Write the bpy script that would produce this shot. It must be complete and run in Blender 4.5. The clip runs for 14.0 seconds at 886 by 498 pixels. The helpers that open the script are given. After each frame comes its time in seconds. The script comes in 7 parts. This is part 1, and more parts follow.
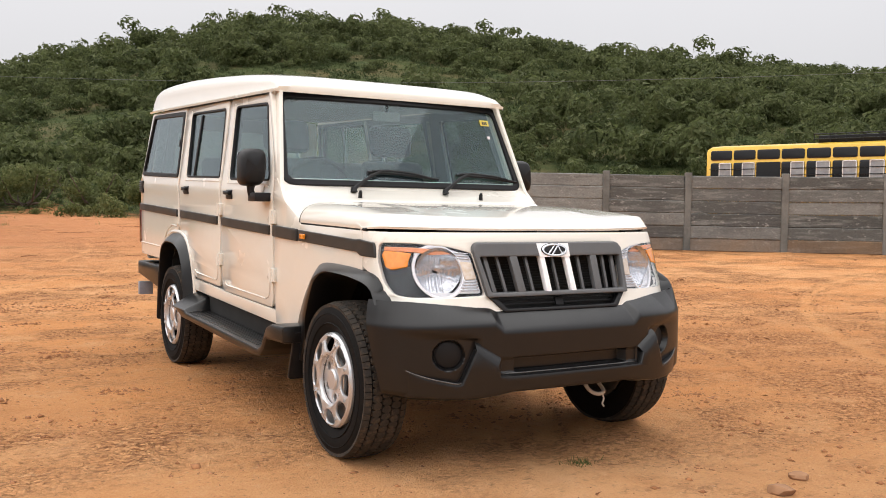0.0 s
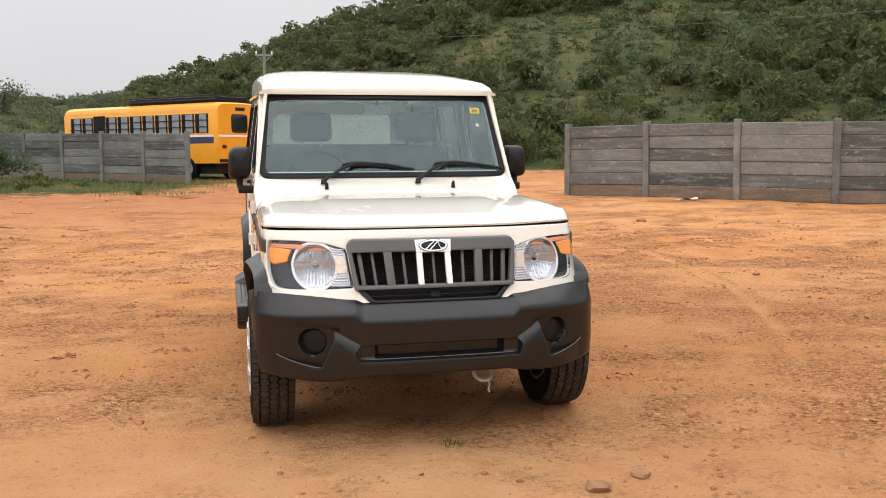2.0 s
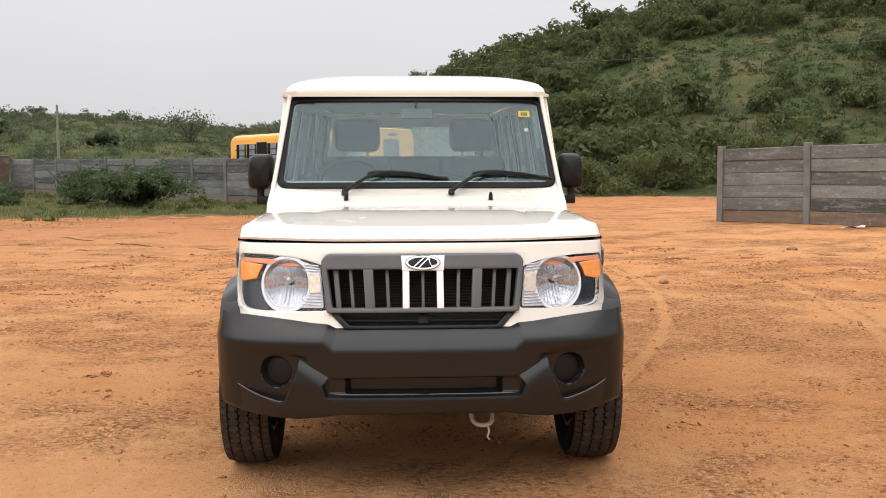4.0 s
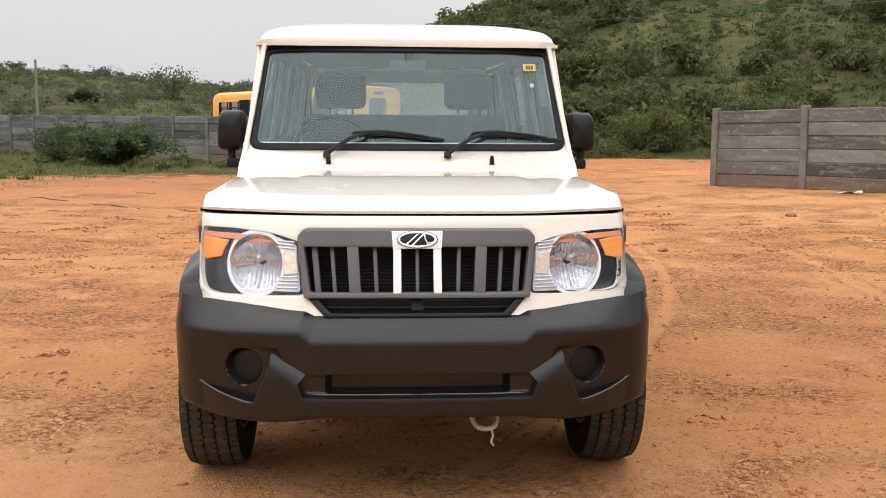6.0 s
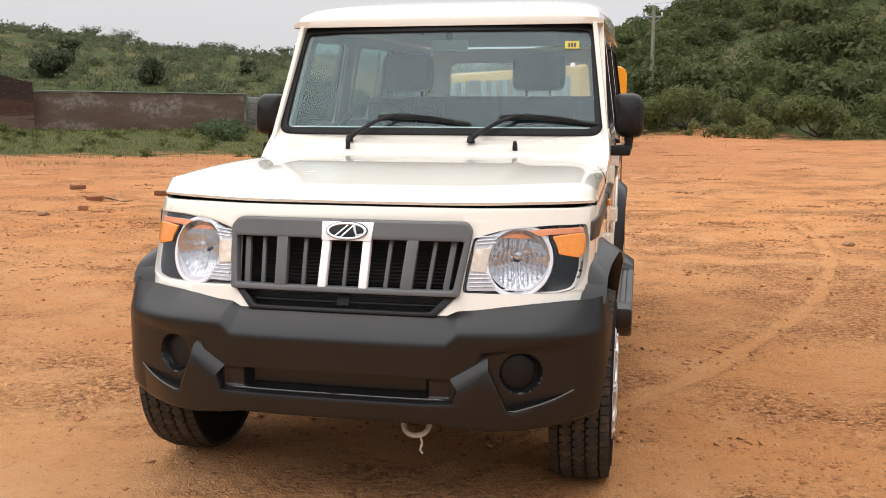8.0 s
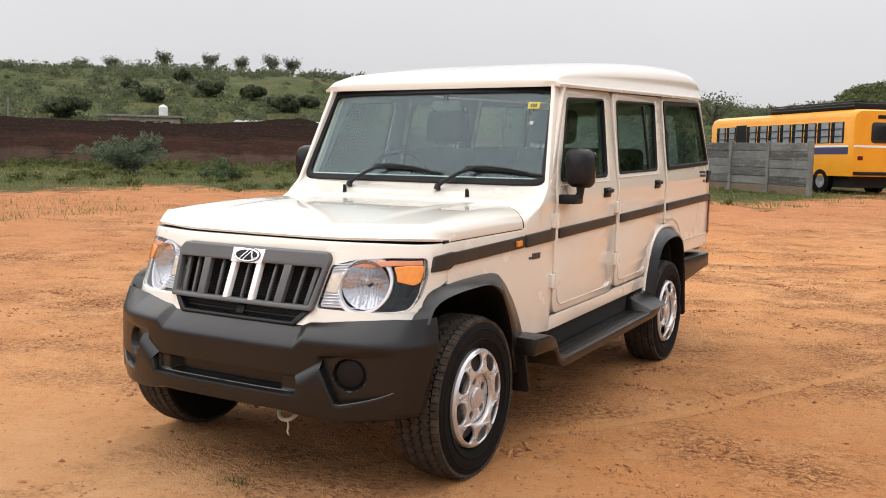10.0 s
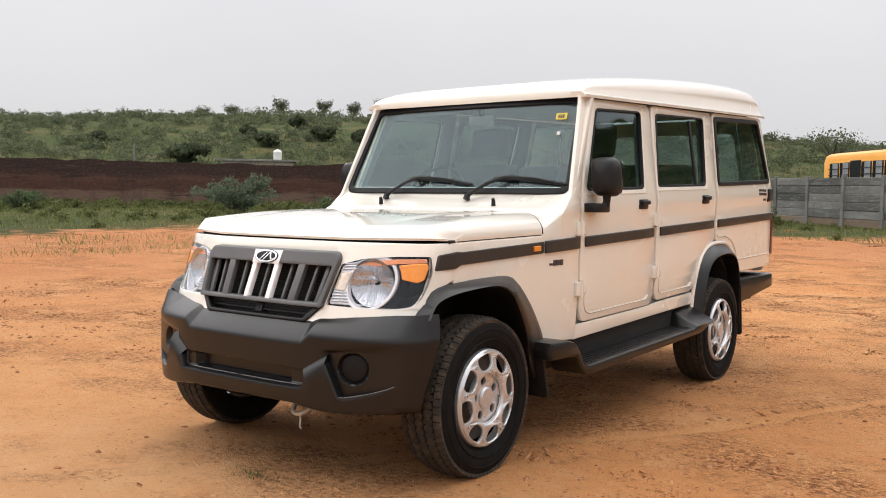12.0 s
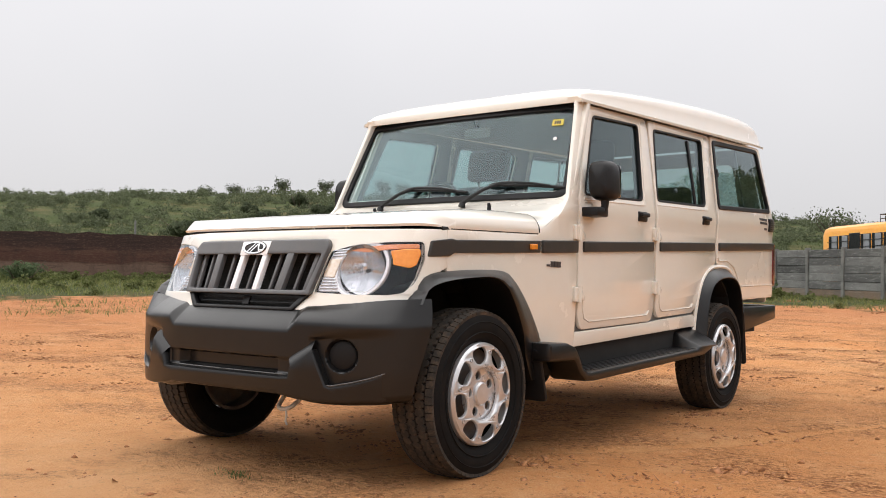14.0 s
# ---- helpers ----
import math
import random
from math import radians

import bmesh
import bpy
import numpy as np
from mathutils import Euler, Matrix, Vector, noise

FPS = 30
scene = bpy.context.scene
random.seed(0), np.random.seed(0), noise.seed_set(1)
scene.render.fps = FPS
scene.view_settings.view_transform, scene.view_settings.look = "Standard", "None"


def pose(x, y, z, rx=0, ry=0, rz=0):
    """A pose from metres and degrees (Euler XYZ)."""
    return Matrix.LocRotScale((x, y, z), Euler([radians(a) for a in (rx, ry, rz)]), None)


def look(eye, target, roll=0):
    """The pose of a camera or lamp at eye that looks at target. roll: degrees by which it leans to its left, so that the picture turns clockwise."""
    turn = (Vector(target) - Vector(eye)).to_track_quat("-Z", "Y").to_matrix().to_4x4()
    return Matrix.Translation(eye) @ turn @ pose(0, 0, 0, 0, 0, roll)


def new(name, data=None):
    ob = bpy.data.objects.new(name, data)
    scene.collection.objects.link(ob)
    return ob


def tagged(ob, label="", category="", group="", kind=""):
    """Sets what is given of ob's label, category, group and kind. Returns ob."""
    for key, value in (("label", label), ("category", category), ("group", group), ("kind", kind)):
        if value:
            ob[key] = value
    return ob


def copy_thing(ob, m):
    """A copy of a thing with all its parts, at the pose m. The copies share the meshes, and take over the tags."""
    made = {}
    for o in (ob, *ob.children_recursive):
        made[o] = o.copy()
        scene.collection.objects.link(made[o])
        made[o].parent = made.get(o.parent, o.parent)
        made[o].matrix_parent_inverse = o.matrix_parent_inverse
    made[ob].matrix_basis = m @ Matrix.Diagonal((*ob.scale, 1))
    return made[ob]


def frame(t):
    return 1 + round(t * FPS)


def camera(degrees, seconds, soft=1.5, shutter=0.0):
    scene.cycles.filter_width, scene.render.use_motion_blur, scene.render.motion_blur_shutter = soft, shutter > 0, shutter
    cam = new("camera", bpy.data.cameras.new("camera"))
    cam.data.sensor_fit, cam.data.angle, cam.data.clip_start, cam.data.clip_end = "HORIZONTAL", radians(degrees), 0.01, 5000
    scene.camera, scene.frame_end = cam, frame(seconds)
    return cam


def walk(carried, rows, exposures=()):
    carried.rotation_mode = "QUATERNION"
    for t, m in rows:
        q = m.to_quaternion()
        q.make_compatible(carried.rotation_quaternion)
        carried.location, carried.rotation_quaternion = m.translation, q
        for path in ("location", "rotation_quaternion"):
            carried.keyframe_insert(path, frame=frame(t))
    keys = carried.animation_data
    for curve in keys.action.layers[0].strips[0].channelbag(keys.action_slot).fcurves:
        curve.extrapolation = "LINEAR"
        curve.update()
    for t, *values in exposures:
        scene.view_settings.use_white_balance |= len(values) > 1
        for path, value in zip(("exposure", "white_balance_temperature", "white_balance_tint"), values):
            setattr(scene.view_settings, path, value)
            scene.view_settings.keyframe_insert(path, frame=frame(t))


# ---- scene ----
cam = camera(51.3, 14.0, soft=0.95)
PATH = [
    (0, (-2.347, -3.458, 1.025), (-1.324, -1.741, 0.943), 0.7),
    (0.5, (-2.047, -3.71, 1.143), (-1.154, -1.925, 1.012), -0.5),
    (1, (-1.714, -3.878, 1.213), (-0.926, -2.05, 1.024), -1.1),
    (1.5, (-1.282, -4.142, 1.228), (-0.69, -2.244, 1.016), -0.5),
    (2, (-0.867, -4.391, 1.267), (-0.422, -2.451, 1.065), -0.4),
    (2.5, (-0.459, -4.451, 1.288), (-0.208, -2.473, 1.131), -0.4),
    (2.7, (-0.28, -4.467, 1.245), (-0.117, -2.478, 1.12), -1.0),
    (4.8, (-0.062, -3.454, 1.162), (0.012, -1.465, 0.965), 0.1),
    (5, (-0.062, -3.41, 1.166), (0.015, -1.424, 0.949), 0.4),
    (5.5, (-0.088, -3.362, 1.176), (0.018, -1.378, 0.95), 0.4),
    (6, (-0.092, -3.349, 1.174), (0.026, -1.366, 0.948), 0.3),
    (6.5, (-0.08, -3.325, 1.173), (0.041, -1.343, 0.936), 0.6),
    (7, (0.018, -3.246, 1.173), (0.06, -1.262, 0.923), -0.0),
    (7.5, (0.448, -3.221, 1.207), (0.231, -1.251, 0.945), 0.6),
    (8, (0.858, -3.077, 1.198), (0.45, -1.138, 0.926), 0.3),
    (8.2, (1.055, -3.029, 1.204), (0.563, -1.11, 0.935), 0.9),
    (10.3, (2.559, -3.145, 1.252), (1.525, -1.443, 1.071), 0.8),
    (10.5, (2.604, -3.124, 1.246), (1.549, -1.435, 1.068), 0.6),
    (11, (2.78, -3.029, 1.231), (1.629, -1.401, 1.068), 0.6),
    (11.5, (2.842, -2.993, 1.231), (1.645, -1.398, 1.08), 0.4),
    (12, (2.848, -2.997, 1.102), (1.646, -1.402, 1.0), 0.8),
    (12.5, (2.821, -2.893, 0.853), (1.618, -1.295, 0.846), 0.5),
    (13, (2.814, -2.884, 0.758), (1.619, -1.281, 0.803), 0.6),
    (13.5, (2.809, -2.892, 0.747), (1.606, -1.295, 0.815), 0.8),
    (14, (2.808, -2.891, 0.742), (1.603, -1.297, 0.816), 0.9),
]
walk(cam, [(t, look(eye, target, roll)) for t, eye, target, roll in PATH], [(0, 0.72), (14, 0.72)])

# ---- sky, sun ----
SUN_EL, SUN_ROT = radians(68), radians(299)
world = bpy.data.worlds.new("overcast_sky")
scene.world = world
world.use_nodes = True
wn, wl = world.node_tree.nodes, world.node_tree.links
wn.clear()
w_out = wn.new("ShaderNodeOutputWorld")
w_bg = wn.new("ShaderNodeBackground")
w_sky = wn.new("ShaderNodeTexSky")
w_sky.sky_type = "NISHITA"
w_sky.sun_disc = False
w_sky.sun_elevation, w_sky.sun_rotation = SUN_EL, SUN_ROT
w_sky.air_density, w_sky.dust_density = 1.0, 4.0
w_mix = wn.new("ShaderNodeMix")
w_mix.data_type = "RGBA"
w_mix.inputs[0].default_value = 0.93          # cloud cover
w_geo = wn.new("ShaderNodeTexCoord")
w_xyz = wn.new("ShaderNodeSeparateXYZ")
wl.new(w_geo.outputs["Generated"], w_xyz.inputs[0])
w_lift = wn.new("ShaderNodeMapRange")          # an overcast dome: brighter overhead than at the horizon
w_lift.inputs[1].default_value, w_lift.inputs[2].default_value = 0.0, 1.0
w_lift.inputs[3].default_value, w_lift.inputs[4].default_value = 0.056, 0.118
wl.new(w_xyz.outputs[2], w_lift.inputs[0])
w_noise = wn.new("ShaderNodeTexNoise")
w_noise.inputs["Scale"].default_value = 1.6
w_noise.inputs["Detail"].default_value = 4
w_ramp = wn.new("ShaderNodeValToRGB")
w_ramp.color_ramp.elements[0].position = 0.3
w_ramp.color_ramp.elements[0].color = (7.0, 6.95, 7.15, 1)
w_ramp.color_ramp.elements[1].position = 0.7
w_ramp.color_ramp.elements[1].color = (7.8, 7.65, 7.8, 1)
wl.new(w_noise.outputs["Fac"], w_ramp.inputs[0])
wl.new(w_sky.outputs[0], w_mix.inputs[6])
wl.new(w_ramp.outputs[0], w_mix.inputs[7])
wl.new(w_mix.outputs[2], w_bg.inputs[0])
wl.new(w_lift.outputs[0], w_bg.inputs[1])
wl.new(w_bg.outputs[0], w_out.inputs[0])
sun = new("sun", bpy.data.lights.new("sun", "SUN"))
sun.data.energy, sun.data.angle, sun.data.color = 1.5, radians(115), (1.0, 0.965, 0.92)
sun.matrix_world = look((-6.5, 2.6, 25), (0, 1, 0))


# ---- materials ----
def ramp_node(nt, fac, stops):
    r = nt.nodes.new("ShaderNodeValToRGB")
    while len(r.color_ramp.elements) < len(stops):
        r.color_ramp.elements.new(0.5)
    for e, (p, c) in zip(r.color_ramp.elements, stops):
        e.position, e.color = p, (*c, 1)
    nt.links.new(fac, r.inputs[0])
    return r.outputs[0]


def noise_node(nt, co, scale, detail=4.0, rough=0.55):
    n = nt.nodes.new("ShaderNodeTexNoise")
    n.inputs["Scale"].default_value = scale
    n.inputs["Detail"].default_value = detail
    n.inputs["Roughness"].default_value = rough
    nt.links.new(co, n.inputs["Vector"])
    return n.outputs["Fac"]


def mix_node(nt, fac, a, b, kind="MIX"):
    m = nt.nodes.new("ShaderNodeMix")
    m.data_type, m.blend_type = "RGBA", kind
    for sock, v in ((m.inputs[0], fac), (m.inputs[6], a), (m.inputs[7], b)):
        if isinstance(v, (int, float)):
            sock.default_value = v
        elif isinstance(v, tuple):
            sock.default_value = (*v, 1)
        else:
            nt.links.new(v, sock)
    return m.outputs[2]


def start_mat(name):
    m = bpy.data.materials.new(name)
    m.use_nodes = True
    nt = m.node_tree
    return m, nt, nt.nodes["Principled BSDF"], nt.nodes.new("ShaderNodeTexCoord").outputs["Object"]


def bump(nt, b, height, strength, dist):
    n = nt.nodes.new("ShaderNodeBump")
    n.inputs["Strength"].default_value, n.inputs["Distance"].default_value = strength, dist
    nt.links.new(height, n.inputs["Height"])
    nt.links.new(n.outputs[0], b.inputs["Normal"])


def surf(name, c1, c2=None, scale=6.0, fine=120.0, rough=0.6, metal=0.0, coat=0.0, bump_h=0.0, dirt=None, dirt_amt=0.0, rand=0.0, spec=0.5):
    """A plain surface: two tones at a large scale, a fine grain, optional dust, optional change from piece to piece."""
    m, nt, b, co = start_mat(name)
    c2 = c2 or tuple(v * 0.86 for v in c1)
    big = noise_node(nt, co, scale, 5)
    grain = noise_node(nt, co, fine, 3)
    col = mix_node(nt, ramp_node(nt, big, [(0.35, (0, 0, 0)), (0.68, (1, 1, 1))]), c1, c2)
    col = mix_node(nt, 0.16, col, ramp_node(nt, grain, [(0.3, (0.25, 0.25, 0.25)), (0.7, (0.75, 0.75, 0.75))]), "OVERLAY")
    if dirt:
        d = noise_node(nt, co, scale * 2.3, 8, 0.7)
        f = ramp_node(nt, d, [(0.48, (0, 0, 0)), (0.75, (dirt_amt,) * 3)])
        col = mix_node(nt, f, col, dirt)
    if rand:
        info = nt.nodes.new("ShaderNodeObjectInfo").outputs["Random"]
        col = mix_node(nt, 1.0, col, ramp_node(nt, info, [(0.0, (1 - rand,) * 3), (1.0, (1 + rand,) * 3)]), "MULTIPLY")
    nt.links.new(col, b.inputs["Base Color"])
    rr = nt.nodes.new("ShaderNodeMapRange")
    rr.inputs[3].default_value, rr.inputs[4].default_value = rough * 0.88, min(1, rough * 1.15)
    nt.links.new(big, rr.inputs[0])
    nt.links.new(rr.outputs[0], b.inputs["Roughness"])
    b.inputs["Metallic"].default_value, b.inputs["Coat Weight"].default_value = metal, coat
    b.inputs["Coat Roughness"].default_value = 0.06
    b.inputs["Specular IOR Level"].default_value = spec
    if bump_h:
        bump(nt, b, grain, 0.6, bump_h)
    return m


def glass_mat(name, tint, gloss=1.0, rough=0.0, film=0.0):
    m, nt, b, _ = start_mat(name)
    nt.nodes.remove(b)
    out = nt.nodes["Material Output"]
    tr, gl = nt.nodes.new("ShaderNodeBsdfTransparent"), nt.nodes.new("ShaderNodeBsdfGlossy")
    tr.inputs[0].default_value = (*tint, 1)
    gl.inputs["Roughness"].default_value = rough
    gl.inputs["Color"].default_value = (0.80, 0.87, 0.91, 1)
    lw = nt.nodes.new("ShaderNodeLayerWeight")
    lw.inputs[0].default_value = 0.5
    pw = nt.nodes.new("ShaderNodeMath")
    pw.operation = "POWER"
    pw.inputs[1].default_value = 4.5
    nt.links.new(lw.outputs["Facing"], pw.inputs[0])
    mul = nt.nodes.new("ShaderNodeMath")
    mul.operation, mul.use_clamp = "MULTIPLY_ADD", True
    mul.inputs[1].default_value, mul.inputs[2].default_value = 0.9, 0.045 * gloss
    nt.links.new(pw.outputs[0], mul.inputs[0])
    mx = nt.nodes.new("ShaderNodeMixShader")
    nt.links.new(mul.outputs[0], mx.inputs[0])
    nt.links.new(tr.outputs[0], mx.inputs[1])
    nt.links.new(gl.outputs[0], mx.inputs[2])
    last = mx
    if film:                                      # a whitish translucent layer mixed over the glass
        veil, last = nt.nodes.new("ShaderNodeBsdfTranslucent"), nt.nodes.new("ShaderNodeMixShader")
        veil.inputs[0].default_value = (0.80, 0.84, 0.84, 1)
        last.inputs[0].default_value = film
        nt.links.new(mx.outputs[0], last.inputs[1])
        nt.links.new(veil.outputs[0], last.inputs[2])
    nt.links.new(last.outputs[0], out.inputs["Surface"])
    return m


DUST = (0.42, 0.26, 0.15)
M_PAINT = surf("cream_car_paint", (0.835, 0.795, 0.713), (0.82, 0.78, 0.70), 3, 300, 0.26, 0, 0.9, dirt=(0.62, 0.50, 0.36), dirt_amt=0.08)
M_PLASTIC = surf("grey_grained_plastic", (0.0075, 0.0073, 0.0077), (0.0058, 0.0057, 0.0060), 5, 420, 0.30, bump_h=0.00025, dirt=DUST, dirt_amt=0.004, spec=0.48)
M_MOULD = surf("dark_grey_moulding", (0.030, 0.028, 0.026), None, 5, 300, 0.42, dirt=DUST, dirt_amt=0.04)
M_BLACK = surf("black_plastic", (0.011, 0.011, 0.012), None, 6, 300, 0.40, bump_h=0.0003, spec=0.3)
M_RUBBER = surf("window_rubber", (0.008, 0.008, 0.009), None, 6, 200, 0.5, spec=0.3)
M_TYRE = surf("tyre_rubber", (0.0075, 0.0075, 0.008), (0.010, 0.010, 0.010), 9, 160, 0.7, bump_h=0.0004, dirt=DUST, dirt_amt=0.015, spec=0.10)
M_TREAD = surf("dusty_tread_rubber", (0.030, 0.027, 0.024), (0.046, 0.038, 0.030), 12, 160, 0.85, bump_h=0.0004, dirt=DUST, dirt_amt=0.20, spec=0.3)
M_ALLOY = surf("silver_wheel_cover", (0.66, 0.665, 0.68), (0.58, 0.585, 0.60), 14, 240, 0.28, 0.55, 0.25, dirt=DUST, dirt_amt=0.04)
M_CHROME = surf("bright_chrome", (0.82, 0.83, 0.85), (0.78, 0.79, 0.81), 8, 200, 0.12, 1.0)
M_GRILLE = surf("grey_grille_plastic", (0.100, 0.101, 0.104), (0.086, 0.087, 0.090), 6, 300, 0.40, dirt=DUST, dirt_amt=0.03)
M_STEEL = surf("dull_wheel_steel", (0.16, 0.15, 0.145), (0.10, 0.095, 0.09), 12, 120, 0.5, 0.5, dirt=DUST, dirt_amt=0.2)
# near-black for the underside; also paints shade in gaps and behind openings
M_DARK = surf("underbody_and_gap_shade", (0.010, 0.0095, 0.009), None, 5, 80, 0.8)
# pale edge tone: a sky highlight put into the colour
M_REFLECTOR = surf("lamp_reflector", (0.64, 0.65, 0.67), (0.52, 0.53, 0.56), 40, 200, 0.18, 0.90)
M_EDGE = surf("sky_highlight_edge", (0.085, 0.082, 0.080), (0.055, 0.053, 0.052), 18, 200, 0.32, dirt=DUST, dirt_amt=0.05)
M_WHITE = surf("white_lamp_bezel", (0.93, 0.93, 0.95), (0.90, 0.90, 0.92), 6, 200, 0.2)
M_BEZEL = surf("silver_white_bezel", (0.76, 0.77, 0.80), (0.70, 0.71, 0.74), 10, 200, 0.22, 0.15)
M_AMBER = surf("amber_lens", (0.85, 0.30, 0.03), (0.75, 0.24, 0.02), 60, 300, 0.18, 0, 0.6)
M_AMBER_PALE = surf("pale_orange_reflector", (0.78, 0.30, 0.14), (0.70, 0.26, 0.11), 40, 300, 0.25, 0, 0.5)
M_MARKER = surf("smoky_amber_marker", (0.68, 0.60, 0.53), (0.58, 0.46, 0.34), 60, 300, 0.2, 0.3, 0.5)
M_RED = surf("red_lens", (0.13, 0.008, 0.007), None, 40, 300, 0.2, 0, 0.6)
M_GLASS = glass_mat("windscreen_glass", (0.82, 0.92, 0.925), 1.15)
M_GLASS_SIDE = glass_mat("side_window_glass", (0.58, 0.68, 0.67), 1.4)
M_GLASS_REAR = glass_mat("milky_rear_glass", (0.82, 0.90, 0.89), 1.0, film=0.12)
M_LENS = glass_mat("clear_lamp_lens", (0.97, 0.97, 0.98), 0.5)
M_SEAT = surf("grey_seat_fabric", (0.040, 0.042, 0.046), (0.030, 0.032, 0.035), 10, 260, 0.7, bump_h=0.001)
M_LINER = surf("grey_head_liner", (0.24, 0.24, 0.235), None, 4, 200, 0.9)
M_TRIM = surf("grey_interior_trim", (0.26, 0.27, 0.275), None, 4, 200, 0.7)
M_STICKER = surf("yellow_sticker", (0.75, 0.62, 0.10), None, 20, 200, 0.5)
M_WHITEPAPER = surf("white_sticker", (0.8, 0.8, 0.8), None, 20, 200, 0.5)
M_DECAL = surf("dark_decal", (0.05, 0.045, 0.05), None, 20, 200, 0.4)
M_TOWPLATE = surf("pale_blue_grey_paint", (0.34, 0.36, 0.42), None, 8, 120, 0.5, dirt=DUST, dirt_amt=0.2)
M_ROPE = surf("pale_tow_eye_paint", (0.62, 0.58, 0.52), (0.45, 0.40, 0.34), 30, 200, 0.5)
M_POST = surf("pale_concrete_post", (0.225, 0.225, 0.208), (0.135, 0.136, 0.126), 2.5, 60, 0.92, bump_h=0.006, dirt=(0.11, 0.105, 0.10), dirt_amt=0.6, rand=0.2)
M_BUS = surf("orange_bus_paint", (0.93, 0.40, 0.014), (0.88, 0.36, 0.012), 2, 100, 0.38, 0, 0.3, dirt=DUST, dirt_amt=0.08)
M_BUS2 = surf("yellow_bus_paint", (0.78, 0.50, 0.045), (0.70, 0.45, 0.04), 2, 100, 0.4, 0, 0.3, dirt=DUST, dirt_amt=0.15)
M_BUSGLASS = surf("dark_bus_window", (0.018, 0.020, 0.024), None, 3, 60, 0.15)
M_BUSGREY = surf("grey_sliding_pane", (0.34, 0.36, 0.38), (0.24, 0.25, 0.265), 6, 60, 0.3)
M_BLUE = surf("dark_blue_stripe", (0.055, 0.055, 0.13), None, 3, 60, 0.5)
M_POLE = surf("concrete_pole", (0.30, 0.30, 0.22), (0.22, 0.22, 0.16), 3, 60, 0.9)
M_WIRE = surf("wire", (0.16, 0.16, 0.155), None, 3, 60, 0.6)
M_BRICK = surf("broken_red_brick", (0.30, 0.125, 0.060), (0.19, 0.080, 0.042), 8, 80, 0.95, bump_h=0.004, rand=0.2)
# brown like the earth but darker: the clods' shadows are in the colour
M_CLOD = surf("shade_darkened_clod", (0.40, 0.170, 0.066), (0.26, 0.105, 0.042), 8, 60, 0.95, bump_h=0.003)
M_FLAKE = surf("dried_mud_flake", (0.46, 0.205, 0.085), (0.28, 0.115, 0.047), 9, 60, 0.95, bump_h=0.003)
M_STONE = surf("ochre_stone", (0.33, 0.17, 0.085), (0.20, 0.10, 0.05), 8, 60, 0.95, bump_h=0.004)
M_HOUSE = surf("pale_house_plaster", (0.42, 0.36, 0.30), (0.30, 0.24, 0.19), 1, 20, 0.9)
M_TANK = surf("white_water_tank", (0.8, 0.8, 0.78), None, 2, 40, 0.5)
M_BARK = surf("grey_brown_bark", (0.13, 0.10, 0.075), (0.08, 0.06, 0.045), 5, 40, 0.95, bump_h=0.01)


def scaled(nt, co, k):
    m = nt.nodes.new("ShaderNodeMapping")
    m.inputs["Scale"].default_value = k
    nt.links.new(co, m.inputs["Vector"])
    return m.outputs[0]


def concrete_mat(name="weathered_concrete", splash=None):
    """Weathered precast concrete with stains drawn out along the boards."""
    m, nt, b, co = start_mat(name)
    streak = noise_node(nt, scaled(nt, co, (0.9, 0.9, 7.0)), 1.6, 7, 0.62)
    patch = noise_node(nt, co, 0.9, 5, 0.6)
    fine = noise_node(nt, scaled(nt, co, (1, 1, 2.4)), 26, 5, 0.7)
    info = nt.nodes.new("ShaderNodeObjectInfo").outputs["Random"]
    col = mix_node(nt, ramp_node(nt, info, [(0.0, (0, 0, 0)), (1.0, (1, 1, 1))]), (0.076, 0.078, 0.074), (0.232, 0.234, 0.220))
    col = mix_node(nt, ramp_node(nt, streak, [(0.50, (0, 0, 0)), (0.68, (0.7,) * 3)]), col, (0.285, 0.288, 0.272))
    col = mix_node(nt, ramp_node(nt, patch, [(0.48, (0, 0, 0)), (0.70, (0.6,) * 3)]), col, (0.095, 0.094, 0.096))
    col = mix_node(nt, ramp_node(nt, streak, [(0.30, (0.55,) * 3), (0.44, (0, 0, 0))]), col, (0.115, 0.105, 0.10))
    fleck = noise_node(nt, scaled(nt, co, (1, 1, 2.0)), 6.5, 6, 0.72)
    col = mix_node(nt, ramp_node(nt, fleck, [(0.58, (0, 0, 0)), (0.70, (0.75,) * 3)]), col, (0.46, 0.45, 0.43))
    col = mix_node(nt, ramp_node(nt, fleck, [(0.26, (0.7,) * 3), (0.40, (0, 0, 0))]), col, (0.085, 0.083, 0.083))
    if splash:
        col = mix_node(nt, ramp_node(nt, patch, [(0.30, (0.85,) * 3), (0.62, (0.35,) * 3)]), col, splash)
    col = mix_node(nt, 0.45, col, ramp_node(nt, fine, [(0.3, (0.2,) * 3), (0.7, (0.8,) * 3)]), "OVERLAY")
    nt.links.new(col, b.inputs["Base Color"])
    b.inputs["Roughness"].default_value = 0.92
    b.inputs["Specular IOR Level"].default_value = 0.2
    bump(nt, b, fine, 0.7, 0.012)
    return m


